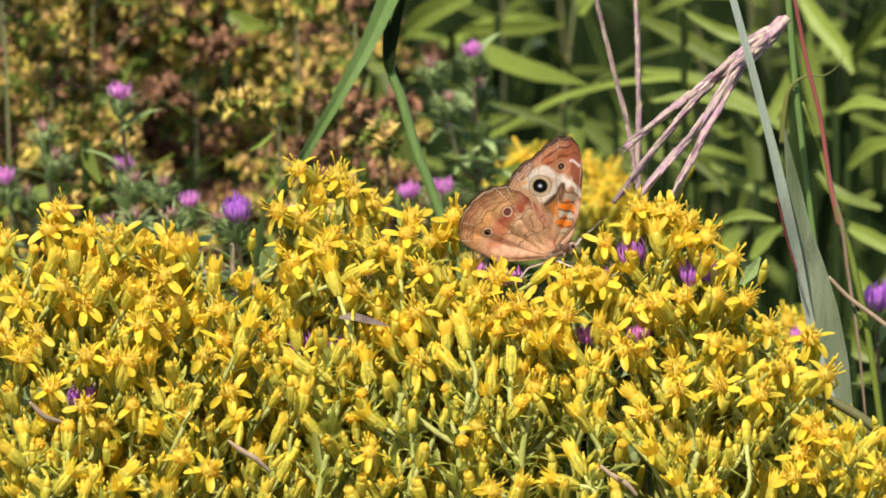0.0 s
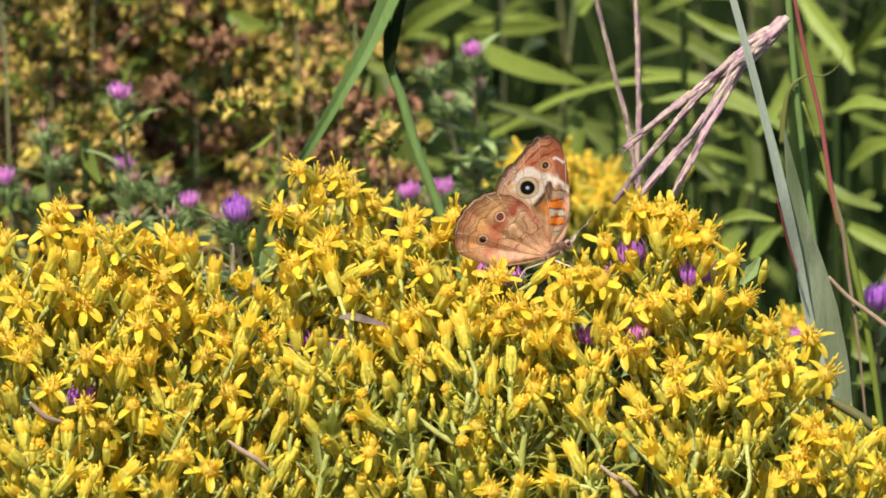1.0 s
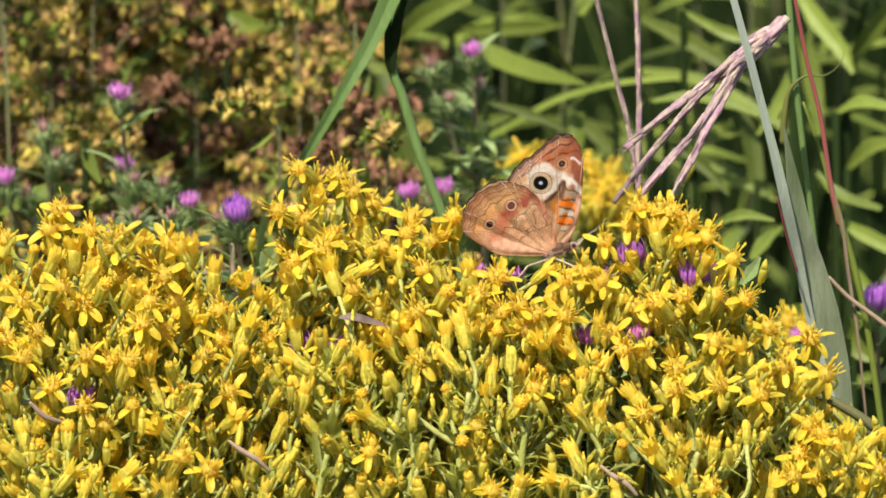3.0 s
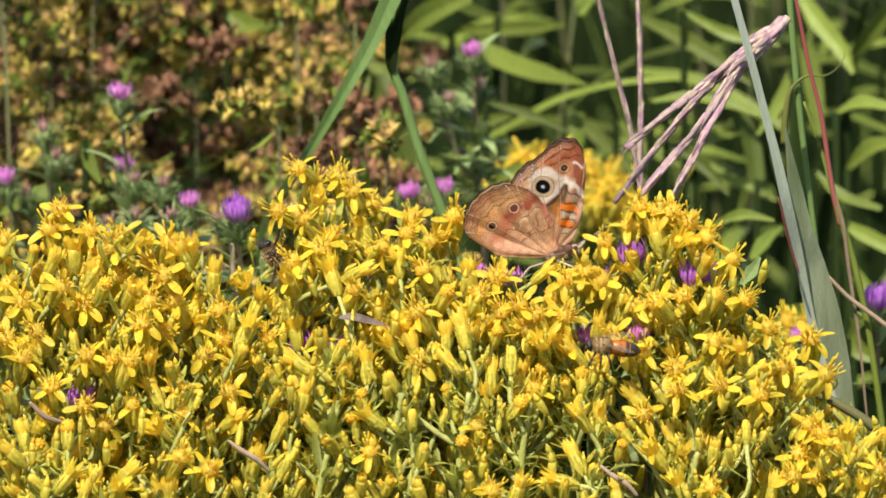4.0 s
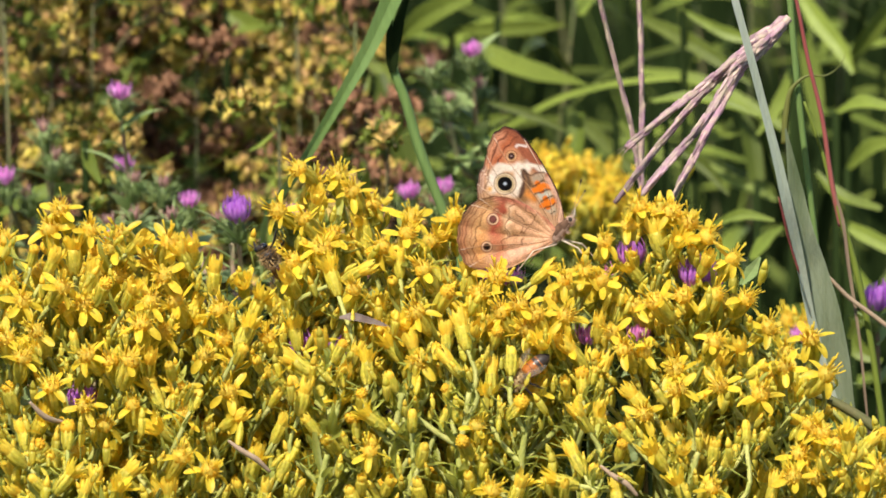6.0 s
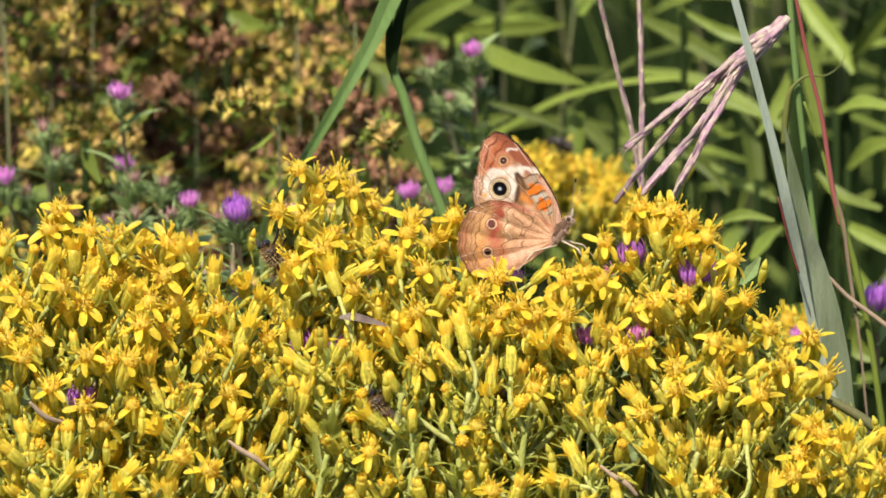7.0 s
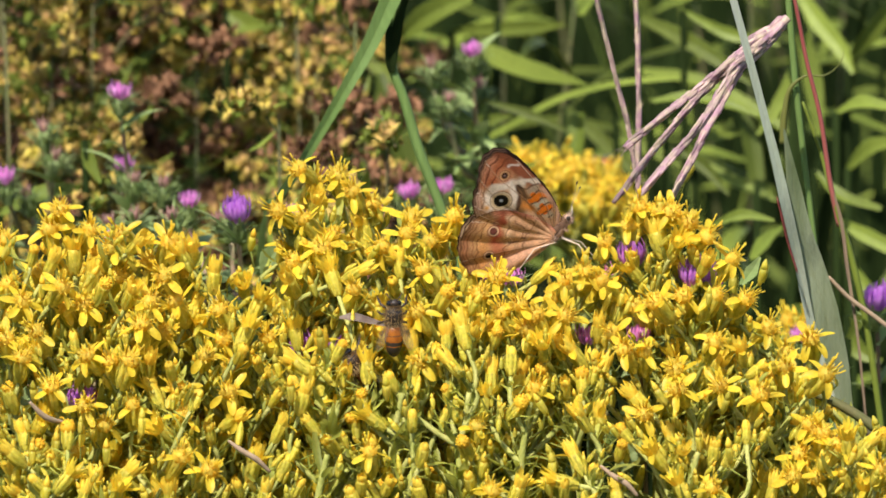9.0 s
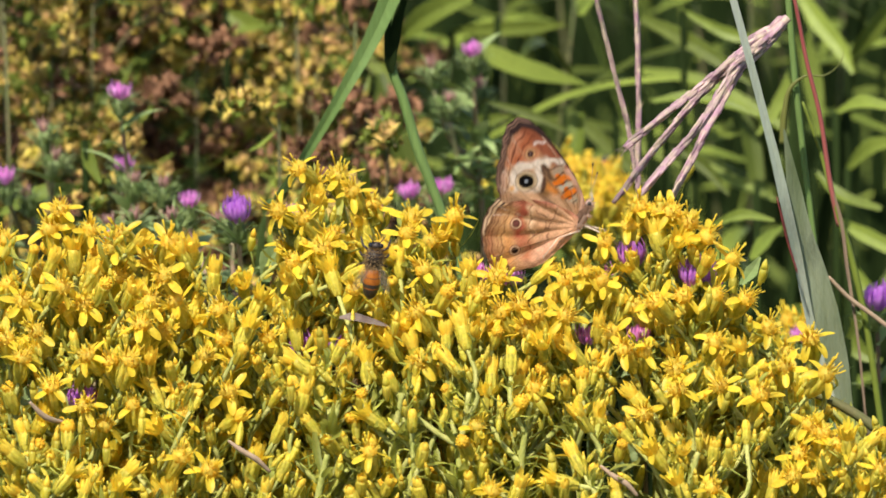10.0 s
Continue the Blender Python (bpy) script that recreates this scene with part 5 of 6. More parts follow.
def meadow(name, label, count, x_range, y_range, heights, widths, mat, seed, droop=(0.05, 0.3), bare=None):
    g = random.Random(seed)
    h = Heap()
    for i in range(count):
        y = g.uniform(*y_range)
        x = g.uniform(*x_range) * (1 + 0.35 * max(y, 0))
        tall = g.uniform(*heights) * (1 - 0.06 * y)
        a, lean = g.uniform(0, 6.283), g.uniform(*droop)
        out = Vector((math.cos(a), math.sin(a), 0))
        w = g.uniform(*widths)
        if bare and bare[0] < x / (1.46 + y) < bare[1]:
            continue
        root = Vector((x, y, -0.02))
        pts, ws = [], []
        for j in range(7):
            t = j / 6
            pts.append(root + Vector((0, 0, tall * (t - 0.25 * lean * t * t * t))) + out * lean * t * t * tall)
            ws.append(w * (0.7 + 0.5 * t - 1.15 * t ** 3) + 0.0003)
        h.ribbon(pts, ws, Vector((-out.x, -out.y, 0.3)) if g.random() < 0.5 else Vector((g.uniform(-0.5, 0.5), -1, 0.4)), dip=0.25)
    return tagged(new(name, h.mesh(name, mat)), label, "grass", kind="stuff")


meadow("meadow_grass", "dense green meadow grass and leaves behind the flowers", 210, (-0.02, 0.36), (0.24, 0.80), (0.60, 0.90), (0.004, 0.011), LEAF, 5, (0.1, 0.7))
meadow("meadow_leaves", "green leaves between the faded goldenrod", 190, (-0.34, 0.0), (0.26, 0.70), (0.60, 0.84), (0.005, 0.012), LEAF, 8, (0.1, 0.7), bare=(-0.052, -0.028))
# sun reaches these blades; their darkened colour paints the deep shade
meadow("meadow_undergrowth", "undergrowth in the depth of the meadow, shade put into its dark colour", 3000, (-0.5, 0.5), (0.45, 1.8), (0.60, 0.92), (0.008, 0.019), LEAF_SHADED, 6)
meadow("flower_undergrowth", "shaded green leaves under the goldenrod", 1000, (-0.15, 0.15), (0.02, 0.16), (0.54, 0.74), (0.003, 0.008), LEAF, 7)
meadow("far_meadow", "green meadow grass spreading out behind and to the sides", 2200, (-2.6, 2.6), (1.8, 9.0), (0.5, 0.95), (0.012, 0.03), LEAF, 12, (0.1, 0.5))
for n, (xr, yr) in enumerate((((-2.4, -0.42), (-0.6, 1.8)), ((0.42, 2.4), (-0.6, 1.8)))):
    meadow("side_meadow", "green meadow grass beside the flowers", 600, xr, yr, (0.4, 0.8), (0.006, 0.016), LEAF, 14 + n, (0.1, 0.5))
# unseen grass behind and beside the viewer, added to block low sky light
meadow("near_meadow", "tall green grass out of view, added to block low sky light", 2600, (-4.0, 4.0), (-8.0, -2.2), (0.7, 1.5), (0.012, 0.03), LEAF, 16, (0.1, 0.5))
for n, xr in enumerate(((-4.5, -1.6), (1.6, 4.5))):
    meadow("side_meadow", "tall green grass out of view, added to block low sky light", 900, xr, (-2.6, 0.4), (0.7, 1.4), (0.010, 0.026), LEAF, 18 + n, (0.1, 0.5))


def thicket(count, x_range, y_range, seed):
    """Leafy meadow stems with lance-shaped leaves set alternately, many of them, behind the grasses."""
    g = random.Random(seed)
    h = Heap()
    for i in range(count):
        y = g.uniform(*y_range)
        x = g.uniform(*x_range) * (1.46 + y) / 1.46
        if 0.020 < x * 1.46 / (1.46 + y) < 0.052:
            continue
        tall = 0.845 - 0.135 * (y - 0.3) + g.uniform(-0.05, 0.03)
        lean = Vector((g.uniform(-0.05, 0.05), g.uniform(-0.03, 0.03), 0))
        spine = [Vector((x, y, tall * t)) + lean * t * t for t in [j / 10 for j in range(11)]]
        h.tube(spine, [(1.6 - 1.1 * j / 10) * MM for j in range(11)], 5, k=1)
        turn = g.uniform(0, 6.28)
        for j in range(9):
            p = spine[0].lerp(spine[-1], 1.0 - 0.022 * j - 0.01 * g.random())
            a = turn + j * 2.5 + g.uniform(-0.5, 0.5)
            out = Vector((math.cos(a), 0.6 * math.sin(a), 0))
            le, up = g.uniform(0.035, 0.085), g.uniform(-0.1, 0.75)
            pts = [p + out * le * t + Vector((0, 0, le * (up * t - 0.55 * t * t))) for t in (0, 0.2, 0.4, 0.6, 0.8, 1)]
            w = g.uniform(0.0035, 0.0075)
            h.ribbon(pts, [w * q for q in (0.3, 0.85, 1, 0.85, 0.5, 0.04)], Vector((g.uniform(-0.3, 0.3), -0.4, 1)), dip=0.3)
    return tagged(new("meadow_thicket", h.mesh("meadow_thicket", [LEAF, DULL_STEM])), "leafy green meadow stems with lance-shaped leaves", "meadow plants", kind="stuff")


thicket(9, (-0.018, 0.112), (0.36, 0.60), 21)

# ---- the butterfly ----


def tint(r, g, b, k=1.0):
    return np.array([k * (c / 12.92 if c <= 0.04045 else ((c + 0.055) / 1.055) ** 2.4) for c in (r / 255, g / 255, b / 255)])


class Painter:
    """Colours for a wing from plain shapes in its plane, in millimetres: x along the body, z away from it."""

    def __init__(self, x, z, base):
        self.x, self.z = x, z
        self.c = np.tile(base, (len(x), 1))

    def lay(self, mask, colour):
        self.c = self.c * (1 - mask[:, None]) + colour * mask[:, None]

    def disc(self, at, r, colour, soft=0.10, stretch=1.0, turn=0.0):
        dx, dz = self.x - at[0], self.z - at[1]
        a = radians(turn)
        u, v = dx * math.cos(a) + dz * math.sin(a), -dx * math.sin(a) + dz * math.cos(a)
        self.lay(np.clip(0.5 - (np.hypot(u / stretch, v) - r) / (2 * soft), 0, 1), colour)

    def far(self, line, wobble=0.0):
        px, pz = self.x + wobble * np.sin(2.3 * self.z + 0.8 * self.x), self.z + wobble * np.sin(2.1 * self.x + 1.0)
        best = np.full(len(self.x), 1e9)
        for (ax, az), (bx, bz) in zip(line, line[1:]):
            dx, dz = bx - ax, bz - az
            t = np.clip(((px - ax) * dx + (pz - az) * dz) / (dx * dx + dz * dz + 1e-9), 0, 1)
            best = np.minimum(best, np.hypot(px - ax - t * dx, pz - az - t * dz))
        return best

    def band(self, line, r, colour, soft=0.15, ripple=0.0):
        self.lay(np.clip(0.5 - (self.far(line, ripple) - r) / (2 * soft), 0, 1), colour)

    def mottle(self, amount, scale, seed):
        n = np.array([noise.noise((a * scale + seed, b * scale, seed)) for a, b in zip(self.x, self.z)])
        self.c *= np.clip(1 + amount * n, 0.3, 1.7)[:, None]


FORE_EDGE = [(1.54, 0.23), (3.42, 2.03), (4.95, 5.03), (6.23, 9.47), (6.80, 14.38), (7.03, 19.32), (6.63, 24.32), (5.62, 27.12), (4.44, 28.05), (2.42, 28.28), (0.03, 27.40), (-1.74, 25.95), (-4.14, 23.67), (-6.44, 22.24), (-8.54, 20.03), (-9.94, 17.77), (-8.60, 14.56), (-6.21, 10.11), (-3.56, 4.52), (-1.14, 0.83)]
HIND_EDGE = [(0.84, 0.64), (1.08, 2.89), (0.44, 6.36), (-1.16, 11.02), (-3.94, 15.00), (-6.39, 17.05), (-8.81, 17.80), (-11.97, 17.70), (-14.78, 16.68), (-17.53, 14.71), (-19.46, 12.05), (-20.46, 9.33), (-20.42, 6.60), (-18.54, 4.54), (-15.60, 2.56), (-13.00, 0.93), (-8.50, 0.09), (-3.96, -0.35), (-1.11, -0.30)]
EYE_BIG, EYE_SMALL = (-2.73, 17.17), (2.10, 21.69)
HIND_ONE, HIND_TWO = (-9.16, 12.28), (-14.17, 7.91)
NS, NR = 250, 114


def paint_under_fore(x, z, edge, s):
    p = Painter(x, z, tint(198, 150, 114))
    white, dark, rust = tint(224, 203, 186), tint(84, 58, 46), tint(150, 84, 60)
    # the tip: rust along the fore edge, orange-brown behind it
    p.band([(4.56, 26.36), (5.71, 21.99), (6.42, 17.44), (6.66, 14.69)], 2.3, rust, 0.9)
    p.band([(2.23, 26.62), (-0.11, 25.18), (-2.73, 23.41)], 1.5, tint(204, 134, 102), 0.9)
    p.band([(3.17, 24.70), (0.83, 23.26), (-1.40, 22.30)], 1.3, tint(180, 100, 66), 0.9, 0.3)
    for line in ([(5.71, 24.83), (2.75, 24.20), (0.66, 23.40), (-1.75, 21.74)], [(4.70, 26.52), (1.20, 26.06), (-2.11, 23.46)]):
        p.band(line, 0.16, tint(98, 48, 34), 0.14, 0.25)
    # pale band, running down round the large eyespot
    p.band([(6.74, 14.79), (4.92, 17.00), (3.26, 18.39)], 0.62, white, 0.3, 0.3)
    p.band([(3.78, 17.67), (0.98, 19.73), (-2.04, 20.85)], 1.05, white, 0.45, 0.3)
    p.band([(-2.21, 20.99), (-4.50, 19.81), (-5.77, 17.76)], 1.0, white, 0.5)
    p.band([(1.31, 17.76), (0.14, 15.35), (-1.90, 13.94)], 0.95, white, 0.45)
    p.band([(-3.94, 16.22), (-2.26, 14.52)], 1.0, tint(226, 200, 180), 0.5)
    p.band([(-5.12, 22.59), (-6.78, 21.15), (-8.45, 19.15)], 0.9, tint(190, 148, 126), 0.4)
    p.band([(-4.05, 21.69), (-5.58, 20.14), (-7.11, 18.59)], 0.14, tint(120, 90, 72), 0.16, 0.2)
    p.disc((-6.27, 18.11), 0.55, tint(214, 150, 78), 0.4)
    # dark wedge and bar field
    p.band([(1.63, 14.09), (0.04, 12.88), (-0.96, 12.02)], 1.25, tint(140, 98, 62), 0.7)
    p.band([(3.85, 14.38), (5.19, 13.94)], 0.9, tint(174, 148, 124), 0.4)
    p.band([(2.73, 10.34), (3.87, 9.67)], 1.0, tint(190, 178, 160), 0.4)
    p.band([(2.44, 6.62), (2.82, 5.73)], 0.9, tint(186, 164, 140), 0.4)
    p.band([(0.24, 12.43), (0.79, 10.38)], 0.75, tint(204, 126, 60), 0.5)
    p.band([(2.43, 17.27), (1.15, 15.07), (-1.47, 12.62)], 0.42, dark, 0.25, 0.15)
    p.band([(2.43, 17.27), (2.52, 15.49), (1.86, 13.90)], 0.5, tint(104, 76, 58), 0.35)
    p.band([(2.49, 17.34), (3.47, 15.61), (6.30, 14.59)], 0.17, tint(70, 46, 38), 0.16, 0.2)
    for top, low in (([(2.19, 12.94), (3.53, 13.18), (5.36, 12.66), (5.80, 11.16)], [(1.67, 11.23), (3.34, 11.07), (5.15, 10.12)]), ([(1.75, 8.90), (3.01, 9.19), (4.99, 8.44), (4.79, 7.93)], [(1.22, 7.19), (2.34, 7.04), (4.38, 6.91)])):
        p.band([top[1], low[1]], 0.62, tint(222, 112, 34), 0.12)
        p.band([((a[0] + b[0]) / 2, (a[1] + b[1]) / 2) for a, b in ((top[0], low[0]), (top[2], low[1]), (top[3], low[2]))], 0.66, tint(228, 118, 34), 0.12, 0.1)
        p.band(top, 0.15, tint(36, 24, 20), 0.12, 0.16)
        p.band(low, 0.15, tint(36, 24, 20), 0.12, 0.16)
    p.band([(2.06, 5.35), (3.10, 5.38)], 0.13, tint(50, 34, 28), 0.1)
    p.band([(6.18, 12.43), (5.81, 8.61), (4.60, 4.81), (2.60, 1.95)], 0.62, tint(210, 162, 140), 0.4)
    # small eyespot and the white dash beside it
    p.band([(3.98, 22.77), (5.27, 22.48), (6.00, 22.20)], 0.30, tint(232, 212, 204), 0.22, 0.4)
    p.disc(EYE_SMALL, 1.9, tint(196, 128, 92), 0.5)
    p.disc(EYE_SMALL, 1.42, tint(120, 66, 44), 0.1)
    p.disc(EYE_SMALL, 1.24, tint(204, 150, 108), 0.1)
    p.disc(EYE_SMALL, 0.80, tint(54, 28, 22), 0.12)
    p.disc(EYE_SMALL, 0.20, tint(150, 128, 128), 0.14)
    p.disc(EYE_BIG, 2.62, tint(96, 70, 52), 0.12)
    p.disc(EYE_BIG, 2.42, tint(218, 190, 158), 0.12)
    p.disc(EYE_BIG, 2.12, tint(120, 90, 64), 0.1)
    p.disc(EYE_BIG, 1.98, tint(222, 190, 146), 0.1)
    p.disc(EYE_BIG, 1.74, tint(14, 11, 12), 0.12)
    p.disc(EYE_BIG, 0.36, tint(196, 200, 214), 0.2)
    outer = (s > 0.36) & (s < 0.78)
    for d, w, colour in ((0.0, 0.42, tint(70, 42, 32)), (0.8, 0.11, tint(116, 68, 48)), (1.7, 0.10, tint(124, 72, 50))):
        p.lay(np.where(outer, np.clip(1.2 - np.abs(edge - d - 0.20 * np.abs(np.sin(s * 60))) / w, 0, 1), 0) * 0.8, colour)
    p.lay(np.where(s < 0.40, np.clip(1.2 - edge / 0.34, 0, 1), 0), tint(84, 44, 34))
    p.mottle(0.16, 0.9, 3.0)
    p.mottle(0.2, 3.0, 5.0)
    return p


def paint_under_hind(x, z, edge, s):
    p = Painter(x, z, tint(190, 140, 98))
    line_brown = tint(108, 58, 40)
    p.band([(-1.30, 0.13), (-6.02, 1.26), (-12.35, 3.17)], 3.0, tint(208, 154, 124), 2.0)
    p.band([(-3.61, 8.86), (-3.34, 5.80), (-3.13, 3.36)], 3.0, tint(198, 148, 112), 1.6)
    p.band([(-5.28, 15.64), (-1.38, 11.52), (1.16, 7.12), (1.54, 2.84)], 0.9, tint(196, 118, 98), 0.8)
    p.band([(-4.49, 14.42), (-6.26, 12.79), (-8.90, 11.60), (-10.77, 9.77), (-11.39, 8.03)], 1.25, tint(170, 84, 64), 1.0, 0.4)
    p.band([(-11.39, 8.03), (-11.34, 5.72), (-13.56, 4.76)], 1.0, tint(184, 114, 82), 0.9)
    p.band([(-8.47, 15.21), (-11.42, 13.72), (-14.04, 11.95)], 1.2, tint(212, 158, 106), 0.9)
    p.band([(-13.32, 10.78), (-15.67, 8.79), (-17.39, 6.27)], 0.95, tint(204, 142, 88), 0.8)
    p.band([(-14.64, 15.29), (-17.47, 13.13), (-19.66, 9.30)], 0.9, tint(190, 128, 92), 0.7)
    p.band([(-4.21, 12.20), (-6.15, 10.42), (-8.28, 7.68)], 0.7, tint(212, 170, 134), 0.6, 0.4)
    for line in ([(-2.99, 12.30), (-4.75, 12.09), (-5.81, 10.42), (-7.73, 9.49), (-8.36, 6.90), (-10.67, 6.86), (-11.62, 5.39)], [(0.17, 7.96), (-1.29, 6.35), (-3.17, 6.34), (-4.45, 6.85), (-5.98, 6.04)], [(-3.77, 10.69), (-4.01, 9.20), (-3.49, 7.52)], [(-5.70, 6.37), (-5.16, 5.52), (-3.89, 5.70)],
                 [(-6.32, 4.62), (-7.17, 4.21), (-7.18, 3.25)], [(-8.34, 15.38), (-9.59, 14.56), (-11.41, 14.28), (-12.33, 12.78), (-14.16, 12.62), (-15.22, 10.68), (-17.08, 9.41), (-18.49, 7.19)], [(-0.93, 10.57), (-1.77, 9.02), (-1.02, 6.69)], [(-8.38, 8.90), (-8.80, 7.27), (-6.51, 5.40)]):
        p.band(line, 0.10, tint(96, 54, 36), 0.14, 0.22)
    outer = (s > 0.22) & (s < 0.78)
    for d, w, colour in ((0.0, 0.40, tint(78, 46, 34)), (0.7, 0.14, line_brown), (1.5, 0.16, line_brown), (2.8, 0.14, tint(140, 82, 54))):
        p.lay(np.where(outer, np.clip(1.2 - np.abs(edge - d - 0.45 * np.abs(np.sin(s * 34))) / w, 0, 1), 0) * 0.85, colour)
    for c, k in ((HIND_ONE, 1.15), (HIND_TWO, 1.1)):
        p.disc(c, 1.28 * k, tint(116, 62, 46), 0.1)
        p.disc(c, 1.10 * k, tint(218, 174, 140), 0.1)
        p.disc(c, 0.80 * k, tint(84, 42, 32), 0.1)
        p.disc(c, 0.60 * k, tint(104, 58, 52) if c is HIND_ONE else tint(22, 15, 18), 0.15)
    p.disc((-7.36, 13.37), 0.72, tint(140, 78, 58), 0.12)
    p.disc((-7.36, 13.37), 0.52, tint(200, 140, 112), 0.15)
    p.lay(np.where(s < 0.22, np.clip(1.2 - edge / 0.22, 0, 1), 0), tint(196, 110, 92))
    p.lay(np.where(outer, np.clip(1 - edge / 5.0, 0, 1), 0) * 0.5, tint(120, 80, 54))
    p.mottle(0.28, 0.8, 9.0)
    p.mottle(0.3, 3.0, 6.0)
    return p


def paint_upper_fore(x, z, edge, s):
    brown = tint(80, 56, 44)
    p = Painter(x, z, brown)
    p.band([(3.79, 14.53), (5.27, 24.71), (2.15, 26.17)], 2.6, tint(50, 34, 30), 1.5)
    p.band([(-4.29, 19.93), (-2.31, 20.10), (1.42, 16.45), (4.70, 13.57)], 0.95, tint(218, 190, 160), 0.45, 0.3)
    p.band([(-4.27, 19.38), (-6.21, 17.57)], 1.0, tint(216, 186, 150), 0.4)
    p.band([(-5.86, 13.06), (-3.41, 11.91)], 1.0, tint(116, 88, 68), 0.6)
    p.band([(-6.21, 17.57), (-6.68, 15.61)], 0.8, tint(206, 122, 56), 0.4)
    p.band([(-0.24, 21.03), (1.15, 22.28), (2.91, 22.55)], 0.6, tint(132, 76, 48), 0.5, 0.15)
    p.band([(3.70, 20.88), (4.57, 19.93)], 0.26, tint(204, 182, 166), 0.3, 0.4)
    for a, b in (((0.93, 10.16), (3.28, 8.79)), ((0.30, 6.11), (2.22, 5.11))):
        p.band([a, b], 1.1, tint(30, 20, 18), 0.12, 0.12)
        p.band([a, b], 0.85, tint(222, 92, 30), 0.12, 0.12)
    p.disc(EYE_SMALL, 1.25, tint(160, 100, 62), 0.15)
    p.disc(EYE_SMALL, 1.0, tint(30, 20, 26), 0.1)
    p.disc(EYE_SMALL, 0.3, tint(84, 64, 88), 0.2)
    p.disc(EYE_BIG, 2.75, tint(40, 28, 24), 0.1)
    p.disc(EYE_BIG, 2.55, tint(228, 198, 150), 0.1)
    p.disc(EYE_BIG, 1.95, tint(12, 10, 14), 0.12)
    p.disc(EYE_BIG, 0.5, tint(46, 42, 70), 0.5)
    p.disc(EYE_BIG, 0.25, tint(210, 205, 230), 0.15)
    outer = (s > 0.40) & (s < 0.78)
    for d, w, colour in ((0.55, 0.22, tint(150, 116, 96)), (1.25, 0.20, tint(132, 100, 82)), (0.0, 0.25, tint(52, 36, 32))):
        p.lay(np.where(outer, np.clip(1.2 - np.abs(edge - d - 0.15 * np.sin(s * 150)) / w, 0, 1), 0) * 0.8, colour)
    p.lay(np.where(s < 0.42, np.clip(1.2 - edge / 0.4, 0, 1), 0), tint(44, 30, 28))
    p.mottle(0.2, 0.9, 4.0)
    return p


def paint_upper_hind(x, z, edge, s):
    p = Painter(x, z, tint(88, 60, 46))
    p.band([(-0.46, 0.76), (-9.03, -0.14), (-16.29, -0.56)], 2.0, tint(84, 60, 48), 1.4)
    outer = (s > 0.22) & (s < 0.80)
    wave = 0.22 * np.abs(np.sin(s * 34))
    for d0, d1, colour in ((0.0, 4.6, tint(110, 78, 58)), (2.1, 3.9, tint(226, 124, 40)), (0.25, 0.75, tint(190, 158, 124)), (1.05, 1.75, tint(190, 156, 118)), (0.0, 0.22, tint(70, 48, 38)), (0.80, 0.98, tint(60, 40, 32)), (1.85, 2.1, tint(54, 36, 30))):
        e = edge - wave
        p.lay(np.where(outer, np.clip(np.minimum(e - d0, d1 - e) / 0.10 + 0.5, 0, 1), 0) * (0.6 if d1 > 4 else 1.0), colour)
    for c, k in (((HIND_ONE[0] + 0.2, HIND_ONE[1] + 0.5), 1.0), (HIND_TWO, 0.52)):
        p.disc(c, 3.3 * k, tint(26, 18, 18), 0.12)
        p.disc(c, 2.95 * k, tint(226, 178, 126), 0.12)
        p.disc((c[0] + 0.15, c[1] - 0.1), 2.35 * k, tint(196, 116, 72), 0.5)
        p.disc((c[0] - 0.2 * k, c[1] + 0.2 * k), 2.0 * k, tint(22, 13, 24), 0.3)
        p.disc((c[0] + 0.6 * k, c[1] - 0.5 * k), 0.75 * k, tint(146, 88, 160), 0.75)
    p.mottle(0.2, 0.9, 7.0)
    return p


